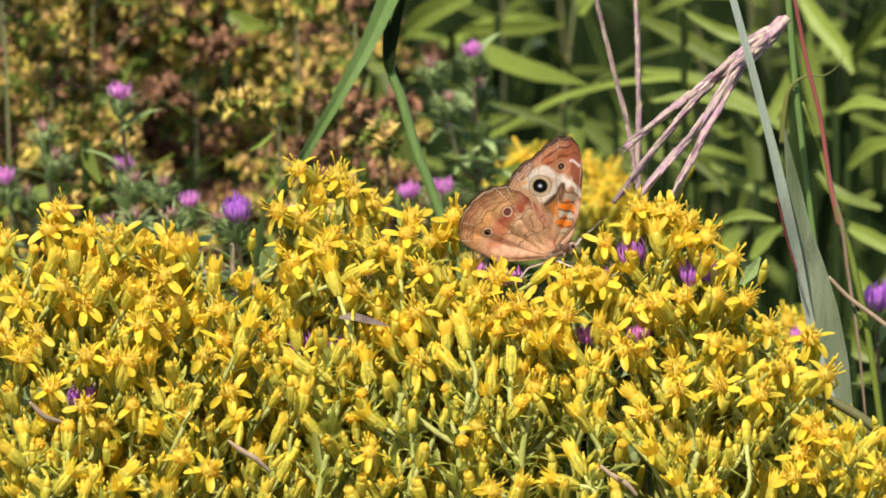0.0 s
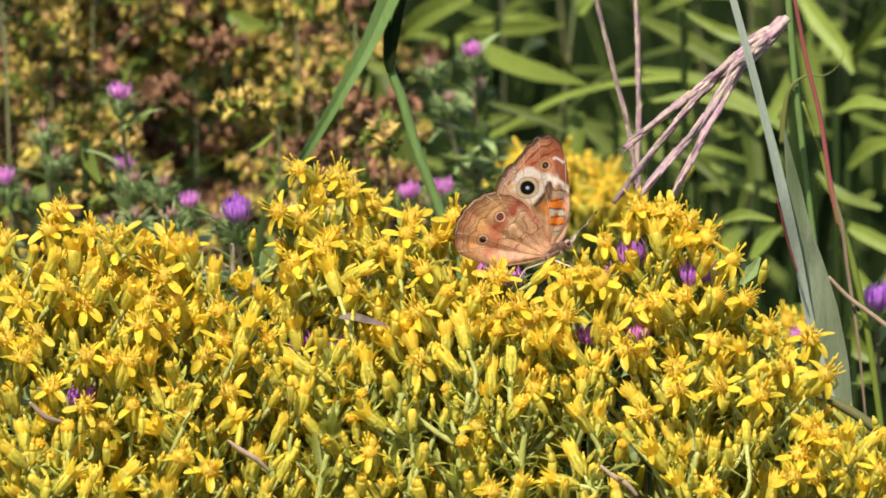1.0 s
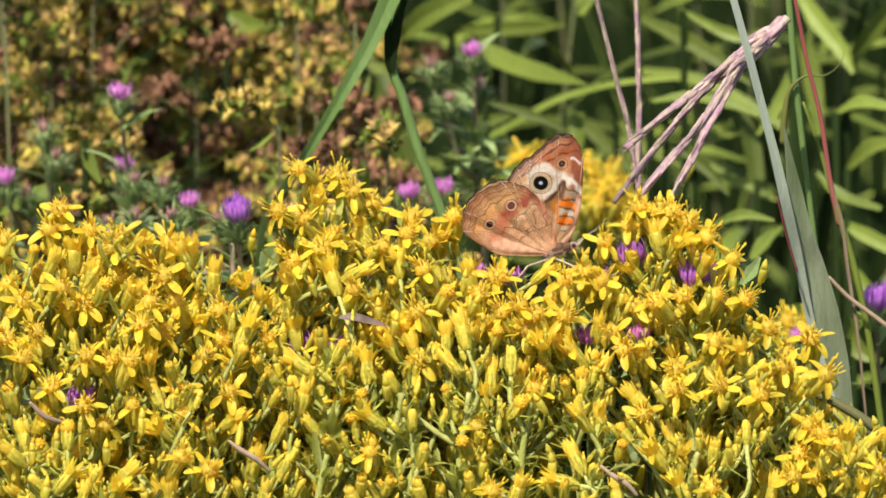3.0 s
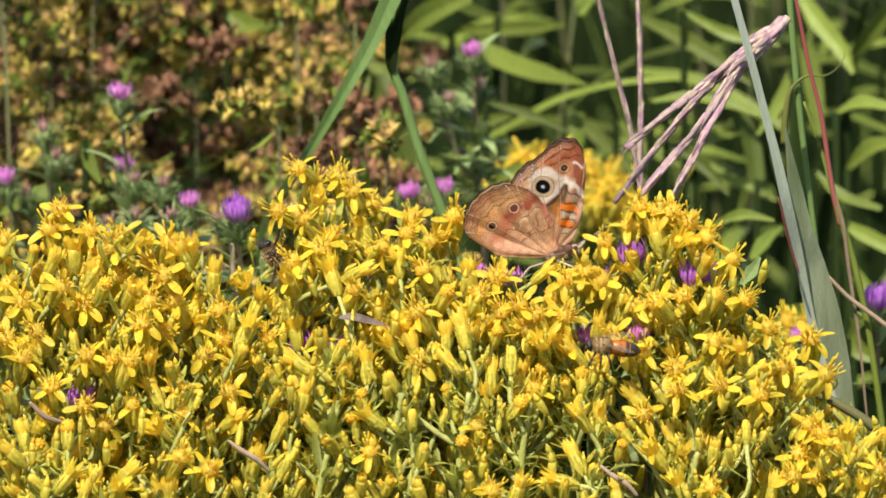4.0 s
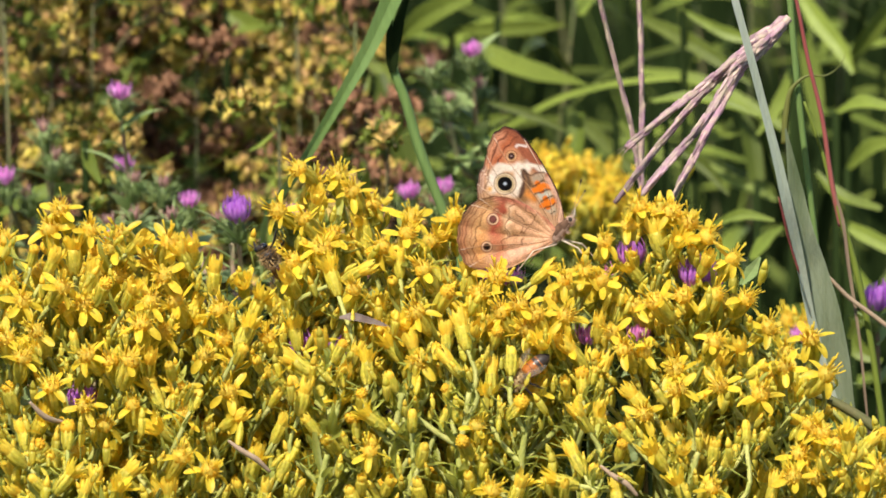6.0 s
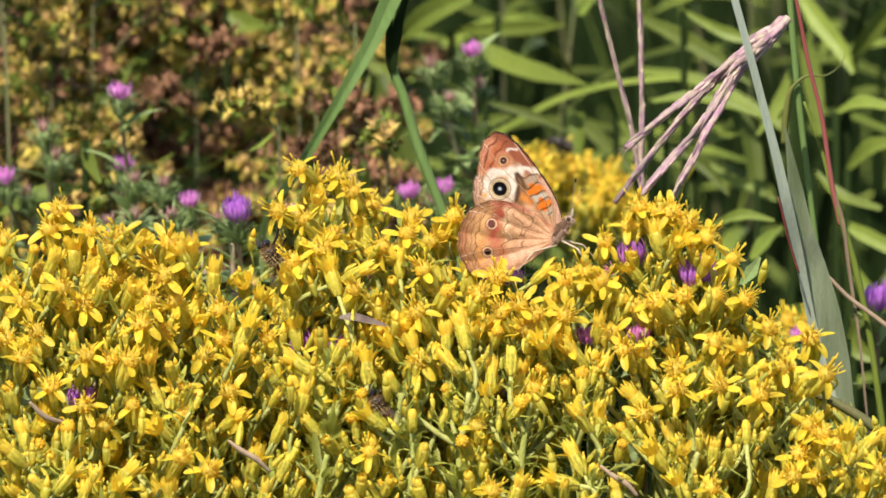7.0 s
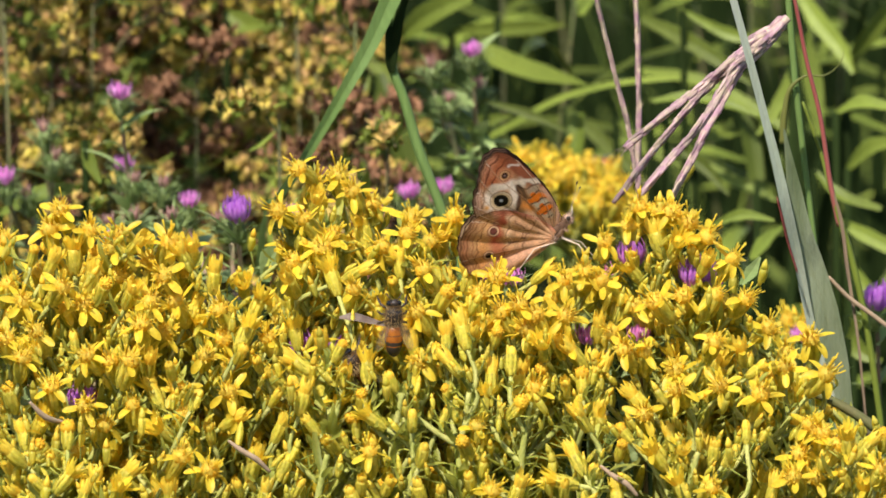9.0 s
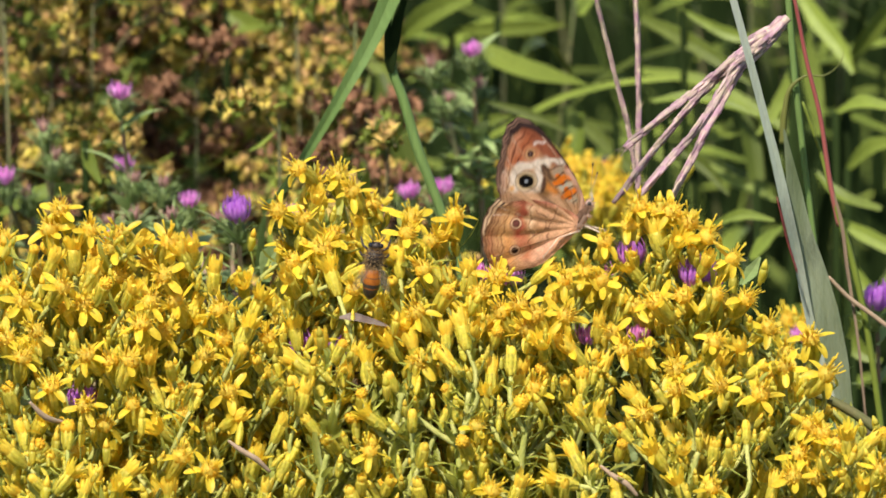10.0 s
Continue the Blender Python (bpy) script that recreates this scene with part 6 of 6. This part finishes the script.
def wing_mesh(name, outline, under, upper, side, lift):
    """A thin wing of two scaled faces; side -1: the underside looks towards -y, +1: mirrored."""
    line = curve_points([(a, 0, b) for a, b in outline], 12)
    steps = np.cumsum([0] + [(b - a).length for a, b in zip(line, line[1:])])
    at = np.linspace(0, steps[-1], NS)
    bx, bz = np.interp(at, steps, [p.x for p in line]), np.interp(at, steps, [p.z for p in line])
    r = np.linspace(0, 1, NR) ** 0.8
    scallop = 1 + 0.006 * np.sin(np.linspace(0, 1, NS) * 2 * math.pi * 21)
    x = np.outer(r, bx * scallop).ravel()
    z = np.outer(r, bz * scallop).ravel()
    s = np.tile(np.linspace(0, 1, NS), NR)
    reach = np.tile(np.hypot(bx, bz), NR)
    edge = (1 - np.repeat(r, NS)) * reach
    vein, beside = np.zeros(len(x)), np.full(len(x), 9.0)
    angle = np.arctan2(z, x)
    low, high = angle[np.hypot(x, z) > 2].min(), angle[np.hypot(x, z) > 2].max()
    for k in range(10):
        a = low + (high - low) * (k + 0.6) / 10.3
        bow = a + 0.10 * np.sin(np.hypot(x, z) * 0.12 + k)
        side_of = np.sin(angle - bow) * np.hypot(x, z)
        off = np.abs(side_of)
        beside = np.where(np.abs(side_of) < np.abs(beside), side_of, beside)
        vein = np.maximum(vein, np.clip(1.3 - off / 0.10, 0, 1) * (np.hypot(x, z) > 2.5))
    camber = 0.35 * np.sin(np.clip(np.hypot(x, z) / 24, 0, 1) * math.pi) + 0.42 * np.abs(np.sin(angle * 10 + 0.06 * np.hypot(x, z))) ** 1.3 * np.clip(np.hypot(x, z) / 12, 0, 1) + lift + (0.75 * np.exp(-((z - 0.8) / 1.9) ** 2) * np.clip((3 - x) / 2, 0, 1) if lift else 0)
    half = 0.05 * (1 - np.repeat(r, NS) ** 6) + 0.05 * vein
    pu, pd = under(x, z, edge, s), upper(x, z, edge, s)
    low_side = np.clip(1.3 - np.abs(beside - 0.16) / 0.10, 0, 1) * (np.hypot(x, z) > 4)
    clear_of = np.clip((np.hypot(x - EYE_BIG[0], z - EYE_BIG[1]) - 2.3) / 0.6, 0, 1)
    low_side, vein = low_side * clear_of, vein * clear_of
    pu.lay(0.60 * low_side, tint(112, 68, 48))
    pu.lay(0.40 * vein, tint(222, 178, 142))
    rim = (s > 0.20) & (s < 0.80)
    pu.lay(np.where(rim, vein * np.clip((2.8 - edge) / 1.2, 0, 1), 0) * 0.45, tint(240, 220, 202))
    pd.lay(0.5 * vein, tint(48, 32, 28))
    verts = np.concatenate([np.stack([x, side * (camber + half), z], 1), np.stack([x, side * (camber - half), z], 1)]) * MM
    n = NR * NS
    faces, kinds = [], []
    for layer in (0, 1):
        for i in range(NR - 1):
            for j in range(NS - 1):
                a = layer * n + i * NS + j
                faces.append((a, a + 1, a + NS + 1, a + NS))
                kinds.append(layer)
    data = shape(name, verts.tolist(), faces, [WING_UNDER, WING_UPPER])
    data.polygons.foreach_set("material_index", kinds)
    store = data.color_attributes.new("pattern", "FLOAT_COLOR", "POINT")
    colours = np.ones((2 * n, 4), dtype=np.float32)
    colours[:n, :3], colours[n:, :3] = pu.c * np.array([0.91, 0.92, 0.88]), pd.c * 0.8
    store.data.foreach_set("color", np.clip(colours, 0.002, 0.9).ravel())
    return data


butterfly = thing("butterfly", mm((24.7, 0, -1.3)), "brown butterfly with eyespots and orange bars, perched on goldenrod", "butterfly")
near_fore = part("forewing", wing_mesh("forewing", FORE_EDGE, paint_under_fore, paint_upper_fore, -1, 0.0), butterfly, label="forewing with a large black eyespot and orange bars")
near_hind = part("hindwing", wing_mesh("hindwing", HIND_EDGE, paint_under_hind, paint_upper_hind, -1, 0.35), butterfly, label="tan hindwing with two small eyespots")
far_fore = part("forewing", wing_mesh("forewing", FORE_EDGE, paint_under_fore, paint_upper_fore, 1, 0.0), butterfly, label="dark brown forewing with a cream band and eyespots")
far_hind = part("hindwing", wing_mesh("hindwing", HIND_EDGE, paint_under_hind, paint_upper_hind, 1, 0.35), butterfly, label="brown hindwing with orange band and purple eyespot")


def along(profile, start, end, n=12, k=0, heap=None, squash=1.0):
    """A turned body from start to end; the profile gives (radius, share of the length)."""
    start, end = Vector(start) * MM, Vector(end) * MM
    length = (end - start).length
    h = heap or Heap()
    h.lathe([(r * MM, t * length) for r, t in profile], n, upright(start, end - start), k, squash)
    return h


def furry(h, count, length, seed, lean=(0, 0, 0), k=0, thick=0.05):
    """Hairs on the surface gathered so far."""
    g = random.Random(seed)
    centre = sum((Vector(v) for v in h.v), Vector()) / len(h.v)
    places = [Vector(v) for v in h.v]
    for i in range(count):
        a, b = g.choice(places), g.choice(places)
        root = a.lerp(b, 0.15 * g.random())
        d = (root - centre).normalized() + Vector(lean) + Vector((g.gauss(0, 0.3), g.gauss(0, 0.3), g.gauss(0, 0.3)))
        tip = root + d.normalized() * length * MM * g.uniform(0.5, 1.2)
        w = d.orthogonal().normalized() * thick * MM
        h.add([root - w, root + w, tip], [(0, 1, 2)], k)
    return h




def two_tone(data, level):
    """Pale fur on the faces below the given height, in millimetres."""
    data.materials.append(PALE_FUR)
    for f in data.polygons:
        f.material_index = 1 if f.center.z < level * MM else 0
    return data


part("thorax", two_tone(furry(along([(0.5, 0), (1.2, 0.12), (1.5, 0.3), (1.6, 0.45), (1.5, 0.65), (1.1, 0.9), (0.6, 1)], (-2.0, 0, 0.0), (5.0, 0, 1.5), 16), 700, 1.1, 1, (-0.5, 0, -0.2)).mesh("thorax", FUR), 0.7), butterfly)
part("abdomen", two_tone(furry(along([(0.7, 0), (0.85, 0.15), (0.8, 0.3), (0.85, 0.4), (0.75, 0.55), (0.76, 0.6), (0.6, 0.78), (0.4, 0.93), (0.1, 1)], (-1.0, 0, 0.3), (-10.0, 0, 1.5), 12), 260, 0.5, 4, (-0.6, 0, 0)).mesh("abdomen", FUR), 0.6), butterfly)
head = part("head", furry(along([(0.4, 0), (1.0, 0.2), (1.1, 0.5), (0.85, 0.8), (0.3, 1)], (4.0, 0, 1.0), (6.0, 0, 1.7), 14), 220, 0.7, 2).mesh("head", PALE_FUR), butterfly)
for side in (-1, 1):
    part("eye", along([(0.12, 0), (0.45, 0.2), (0.55, 0.5), (0.45, 0.8), (0.12, 1)], (4.8, side * 0.75, 1.1), (5.4, side * 0.8, 2.1), 10).mesh("eye", DARK), head, label="dark round eye")
    h = Heap()
    pts = curve_points([Vector(p) * MM for p in ((5.6, side * 0.4, 2.2), (8.8, side * 1.4, 4.0 - 0.5 * side), (12.2 - 0.7 * side, side * 2.4, 6.2 - 1.6 * side))], 6)
    h.tube(pts, [0.06 * MM] * 11 + [0.10 * MM, 0.10 * MM], 6)
    h.tube([pts[-2].lerp(pts[-1], t) for t in (0.0, 0.4, 0.8, 1.2)], [0.11 * MM, 0.22 * MM, 0.22 * MM, 0.08 * MM], 6, k=1)
    part("antenna", h.mesh("antenna", [FEELER, DARK]), head)
    h = Heap()
    h.tube([Vector(p) * MM for p in ((5.6, side * 0.35, 1.3), (6.5, side * 0.35, 1.9), (7.4, side * 0.3, 2.9))], [0.36 * MM, 0.34 * MM, 0.10 * MM], 6)
    part("palp", h.mesh("palp", FEELER), head)
legs = []
for knee, foot in (((-5.2, -2.4, -1.9), (-9.0, -3.4, -6.6)), ((3.8, -2.4, -2.1), (6.0, -3.0, -5.2)), ((-4.0, 2.6, -2.2), (-6.5, 3.8, -6.0)), ((4.6, 2.4, -2.0), (7.4, 3.4, -5.4))):
    side = -1 if knee[1] < 0 else 1
    h = Heap()
    pts = [Vector((0.0, 0.6 * side, -0.6)), Vector(knee) * 0.96, Vector(knee), Vector(foot) * 0.95 + Vector(knee) * 0.05, Vector(foot) + Vector((0.9, 0, -0.2))]
    h.tube([p * MM for p in pts], [0.24 * MM, 0.17 * MM, 0.16 * MM, 0.11 * MM, 0.07 * MM], 6)
    legs.append(part("leg", h.mesh("leg", LIMB), butterfly, Matrix.Translation(Vector((1.0 if knee[0] > 0 else -0.6, 0, -0.8)) * MM)))

# ---- bees and a fly ----


def insect(name, label, dark=False, size=1.0, band=BEE_AMBER, coat=DARK):
    """A bee along x with its back up: head, thorax, banded abdomen, four wings, legs and feelers."""
    ob = thing(name, CENTRE, label, "insect", "bees on the goldenrod")
    k = size
    part("thorax", furry(along([(1.2 * k, 0), (1.6 * k, 0.12), (1.85 * k, 0.3), (1.95 * k, 0.5), (1.85 * k, 0.7), (1.4 * k, 0.88), (0.7 * k, 1)], (-0.6 * k, 0, 0), (4.0 * k, 0, 0.2 * k), 16), 30 if dark else 1700, 1.2 * k, 5, k=0 if dark else 1, thick=0.05 if dark else 0.07).mesh("thorax", [coat, BEE_FUR]), ob)
    h = Heap()
    rings = [(1.5, 0.0), (1.85, 0.1), (2.0, 0.24), (2.05, 0.26), (2.1, 0.42), (2.12, 0.45), (2.0, 0.58), (1.98, 0.61), (1.75, 0.74), (1.7, 0.77), (1.2, 0.9), (0.3, 1.0)]
    along([(r * k, t) for r, t in rings], (-0.6 * k, 0, 0), ((-5.2 if dark else -8.2) * k, 0, -0.9 * k), 14, 0, h)
    data = h.mesh("abdomen", [DARK if dark else band, DARK])
    for i, f in enumerate(data.polygons):
        f.material_index = 1 if (i // 14) in (2, 5, 7, 8, 9, 10) and i < 14 * 11 else 0
    part("abdomen", data, ob)
    top = part("head", along([(0.5 * k, 0), (1.4 * k, 0.3), (1.5 * k, 0.6), (0.8 * k, 1)], (3.7 * k, 0, 0.1 * k), (5.4 * k, 0, -0.5 * k), 12).mesh("head", DARK), ob)
    for s in (-1, 1):
        part("eye", along([(0.2 * k, 0), (0.6 * k, 0.3), (0.6 * k, 0.7), (0.2 * k, 1)], (4.5 * k, s * 1.15 * k, -0.7 * k), (4.9 * k, s * 1.2 * k, 0.9 * k), 8).mesh("eye", FLY_BLUE), top)
        h = Heap()
        h.tube([Vector(p) * MM * k for p in ((5.2, s * 0.3, 0.5), (6.0, s * 0.9, 1.3), (7.2, s * 1.8, 0.6))], 0.13 * MM * k, 5)
        part("antenna", h.mesh("antenna", DARK), top)
        for name_w, root, tip, w in (("forewing", (1.8, s * 1.0, 1.5), (-6.0, s * 3.9, 1.5), 2.2), ("hindwing", (0.8, s * 1.0, 1.3), (-4.2, s * 3.2, 1.1), 1.5)):
            h = Heap()
            a, b = Vector(root) * MM * k, Vector(tip) * MM * k
            h.ribbon([a.lerp(b, t) for t in (0, 0.2, 0.45, 0.7, 0.9, 1)], [(0.55 if dark else 1) * w * MM * k * q for q in (0.25, 0.7, 0.95, 1.0, 0.7, 0.15)], (0, 0, 1), 0.1)
            part(name_w, h.mesh(name_w, BEE_WING), ob, label="clear brownish wing")
        for x in (3.0, 1.6, 0.3):
            h = Heap()
            h.tube([Vector(p) * MM * k for p in ((x, s * 1.2, -1.2), (x + (x - 1.5) * 0.6, s * 2.8, -1.9), (x + (x - 1.6) * 1.1, s * 3.2, -4.0), (x + (x - 1.6) * 1.5, s * 3.4, -5.0))], [0.3 * MM * k, 0.28 * MM * k, 0.3 * MM * k, 0.1 * MM * k], 6)
            part("leg", h.mesh("leg", DARK), ob)
    return ob


amber_bee = insect("honeybee", "amber-brown honeybee crawling among goldenrod heads", size=0.92, coat=BEE_FUR)
dusky_bee = insect("honeybee", "dusky brown honeybee clinging beside goldenrod", size=0.98, band=BEE_DUSKY)
climbing_bee = insect("honeybee", "honeybee with amber and black bands climbing the flowers")
hidden_bee = insect("honeybee", "dark honeybee half hidden among flower buds", size=0.95, band=BEE_DUSKY)
far_fly = insect("fly", "dark blue-black fly on the goldenrod behind", dark=True, size=0.75)
far_bee = insect("honeybee", "brown bee on the goldenrod behind the butterfly", size=0.8, coat=BEE_FUR)


def motions():
    # time, place of the wing roots, nose up, turn, opening of the near and the far wings, forewing swing
    rows = [(0, (24.9, 0, -1.3), 6.6, 5, 11, -7, 5.7), (0.3, (24.5, 0, -1.3), 10, 6, 9, -5, 5), (0.5, (24.4, 0, -1.3), 12, 6, 8, -4, 4.8), (1.0, (24.2, 0, -1.3), 13, 8, 9, -5, 4), (1.5, (24.4, 0, -1.5), 10, 7, 12, -8, 3.2),
            (2.0, (24.4, 0, -0.9), 7, 4.4, 9, -5, 2.5), (2.1, (24.4, 0, -0.7), 4, 2, 9, -3, 3), (2.2, (24.5, 0, -0.4), 4, 2, 22, 6, 7), (2.3, (24.6, 0, 0), 5, 3, 42, 13, 12), (2.4, (24.6, 0, 0.1), 5.5, 3, 45, 14, 14), (2.5, (24.6, 0, 0.3), 5.5, 3.3, 44, 14, 14)]
    rows += [(2.6, (24.9, 0, -0.1), 5, 3, 22, 8, 8), (2.7, (25, 0, -0.7), 3, 3, 8, -4, 3), (3.2, (25, 0, -0.8), 2, 4, 12, -8, 1), (3.8, (25.1, 0, -0.8), 1.3, 4, 14, -10, 0.6), (4.4, (25.8, 0, -2.4), -0.5, 4, 13.5, -9, 1), (4.7, (25.8, 0, -2.4), -1.3, 5, 15, -10, 1),
             (4.8, (25.5, 0, 0.1), 15, 2, 9, -3, 4), (4.9, (25.3, 0, 1.2), 20, 3, 22, 14, 8), (5.0, (24.7, 0, 1.7), 22.6, 5, 51, 19, 14), (5.2, (24.7, 0, 1.7), 22.6, 5, 52, 19, 14)]
    rows += [(5.3, (25.5, 0, 2.1), 25, 3, 20, 10, 8), (5.4, (26, 0, 2.6), 27, 1, 7, -3, 4), (5.5, (26.2, 0, 2.6), 28.8, 0.3, 5.5, -2, 3), (5.7, (26.2, 0, 2.8), 33, -2, 5, -2, 3), (6.2, (26.2, 0, 2.8), 38, -5, 4, -1, 2), (6.8, (26.2, 0, 2.6), 41, -7, 3, 0, 1), (7.0, (26.2, 0, 2.6), 41, -7, 2.5, 0.5, 1.2),
             (7.5, (26.4, 0, 2.8), 37.2, -7.2, 3.9, -0.5, 0.8), (7.6, (26.2, 0, 2.6), 40, -7, 4, -0.5, 1), (7.7, (26.2, 0, 2.8), 40, -8, 6, -1, 1), (7.8, (25.5, 0, 3.6), 40, -12, 40, 6, 4), (7.9, (25.4, 0, 3.7), 39.8, -12.8, 45.6, 8.5, 4.4)]
    rows += [(8.0, (25.5, 0, 3.6), 40, -11, 38, 2, 3), (8.1, (25.8, 0, 3.4), 40, -9, 31, -24, 0.5), (8.5, (25.9, 0, 3.3), 40.5, -8.8, 30.7, -27, -0.6), (9.0, (26, 0, 3.2), 40, -9, 31, -27, 0), (9.3, (26.3, 0, 3), 40, -10, 32, -27, 0), (9.4, (27.3, 0, 2.8), 40, -14, 45, -35, 0.8),
             (9.5, (28.2, 0, 3.6), 35, -7, 84, 24, 3), (9.6, (28.4, 0, 3.7), 33.4, -5.5, 86, 28.5, 3.3), (9.7, (28.1, 0, 3.6), 36, -9, 72, 10, 3), (9.8, (28.1, 0, 3.3), 40, -12, 38, -26, 2), (9.9, (29.7, 0, 4.4), 44, -6, 34, -22, 4), (10.0, (31.4, 0, 5.9), 47.8, -0.7, 18, 4, 8.4)]
    body, nf, nh, ff, fh, lg = [], [], [], [], [], []
    for t, place, nose, turn, near, far, swing in rows:
        roll, half = (near - far) / 2, (near + far) / 2
        roll_body = roll * 0.6
        body.append((t, Matrix.Translation(mm(place)) @ pose(0, 0, 0, roll_body, -nose, turn)))
        extra = roll - roll_body
        nf.append((t, pose(0, 0, 0, half + extra, 0, 0) @ pose(0, 0, 0, 0, swing * (1 if half < 12 else 0.5), 0)))
        nh.append((t, pose(0, 0, 0, half + extra, 0, 0)))
        ff.append((t, pose(0, 0, 0, -half + extra, 0, 0) @ pose(0, 0, 0, 0, swing, 0)))
        fh.append((t, pose(0, 0, 0, -half + extra, 0, 0)))
        lg.append((t, pose(0, 0, 0, -roll_body, nose, 0)))
    walk(butterfly, body)
    for wing, keys in ((near_fore, nf), (near_hind, nh), (far_fore, ff), (far_hind, fh)):
        walk(wing, keys)
    for leg in legs:
        root = Matrix.Translation(leg.matrix_basis.translation)
        walk(leg, [(t, root @ m) for t, m in lg])

    nosing = ((-0.75, -0.45, 0.35), (0.3, -0.5, 0.8))
    up_back, left_up = ((0, -0.1, 1), (0.1, -1, 0.1)), ((-1, -0.15, 0.1), (0, -0.5, 1))
    left_down, left_climb = ((-0.6, -0.1, -0.8), (-0.6, -0.8, 0.5)), ((-0.6, -0.2, 0.8), (-0.5, -0.8, 0.2))
    for who, steps in ((amber_bee, [(0, (45.4, 6, -29.6), left_up), (2.7, (42.4, -6, -23.9), left_up), (3.8, (38.3, -32, -16.5), left_up), (4.5, (35.4, -34, -16.4), left_up), (4.8, (34.4, -36, -16.8), left_up), (5.0, (30.5, -38, -18), left_up), (5.2, (26.1, -38, -18), left_up), (5.4, (23.5, -34, -19), left_up), (5.7, (20.5, -32, -21.7), left_down),
                                    (6.8, (11.4, -17, -28.6), left_up), (7.2, (7.5, -20, -29.6), left_up), (7.6, (7.5, -22, -31.6), left_down), (8.0, (7.5, -25, -34.4), left_down), (8.8, (7.5, -26, -34.7), left_down), (9.2, (1.6, -19, -40.1), left_down), (10, (-2.1, -12, -43.9), left_down)]),
                       (dusky_bee, [(0, (-28.9, 26, -8.5), left_climb), (2.7, (-32.3, 22, -7.1), left_climb), (3.8, (-37.8, 2, -2.6), left_climb), (4.6, (-38.9, 2, -3.9), left_climb), (5.7, (-39.4, 2, -3.7), left_climb), (6.8, (-38.4, 2, -2.8), left_climb), (7.2, (-39.6, 4, -2.6), left_climb), (7.6, (-43.1, 12, 0.9), left_climb),
                                    (8.0, (-44.9, 14, 3.5), left_climb), (8.2, (-56.6, 40, 13.4), left_climb), (8.4, (-119, 110, 34.5), left_climb), (10, (-122.5, 120, 35.9), left_climb)]),
                       (climbing_bee, [(0, (-6.4, 8, -23.9), up_back), (8.3, (-7.7, 4, -21.8), up_back), (8.8, (-10.2, -20, -12), up_back), (9.0, (-11.1, -29, -11.9), up_back), (9.3, (-13.3, -30, -10.1), up_back), (9.6, (-13.8, -28, -3.4), ((-0.15, -0.1, 1), (0.1, -1, 0.1))), (10, (-15.7, -26, 0.8), ((0.12, -0.1, 1), (0.05, -1, 0.1)))]),
                       (hidden_bee, [(0, (-10.6, -14, -44.8), up_back), (4.2, (-10.9, -17, -41.5), up_back), (5.7, (-11.1, -22, -39.4), up_back), (7.2, (-14.1, -30, -30.7), left_climb), (8.0, (-14.9, -30, -29.9), left_climb), (8.4, (-16.4, -28, -26.7), left_climb), (8.8, (-17.2, -27, -23.8), left_climb), (9.0, (-19.5, -26, -22.6), left_climb), (9.2, (-23.7, -20, -21.7), left_climb), (9.6, (-22, -12, -27.8), left_climb), (10, (-21.5, -12, -28.3), left_climb)]),
                       (far_fly, [(0, (31.3, 285, -34.3), left_up), (6.2, (32, 280, -30.3), left_up), (6.8, (32.9, 250, -15.8), left_up), (7.0, (32.2, 250, -15.4), nosing), (7.3, (32.9, 250, -15.8), nosing), (7.45, (22.4, 262, -22.6), left_up), (7.7, (21.8, 275, -31), left_up), (10, (21.8, 275, -31.3), left_up)]),
                       (far_bee, [(0, (14.2, 205, 39), left_up), (7.3, (15.6, 200, 38.1), left_up), (7.5, (26.4, 186, 1.3), left_up), (7.8, (41.2, 262, -22.3), left_up), (8.0, (43, 262, -23), left_up), (9.0, (42.4, 262, -22.6), left_up), (10, (42.1, 262, -23.1), left_up)])):
        walk(who, [(t, facing(mm(p), *aim)) for t, p, aim in steps])

    # a light wind in the grasses
    for who, sway in (((blade_a, blade_b, stem_b), ((0, 0), (1.5, 0.2), (2.7, 0.35), (4.0, 0.6), (5.5, 0.8), (6.8, 0.75), (7.5, 0.4), (9, 0.6), (10, 0.4))),
                      ((stalk_a, stalk_b), ((0, 0), (2.7, 0.05), (4.0, 0.5), (4.5, 0.85), (5.5, 0.8), (7.5, 0.75), (8.0, 0.5), (8.5, 0.1), (10, 0))),
                      ((tall_blade, green_stalk, red_stalk, red_foot, straw_sheath, tendril, broad_blade), ((0, 0), (2.7, 0.05), (4.0, 0.3), (5.5, 0.4), (7.5, 0.3), (8.5, 0.05), (10, 0))),
                      (turkey_foot + [knuckle], ((0, 0), (2.7, 0), (4.0, 0.15), (5.5, 0.3), (7.5, 0.15), (8.5, 0), (10, 0)))):
        for one in who:
            root = one.matrix_basis.copy()
            walk(one, [(t, Matrix.Translation((d * MM, 0, 0)) @ root) for t, d in sway])


motions()
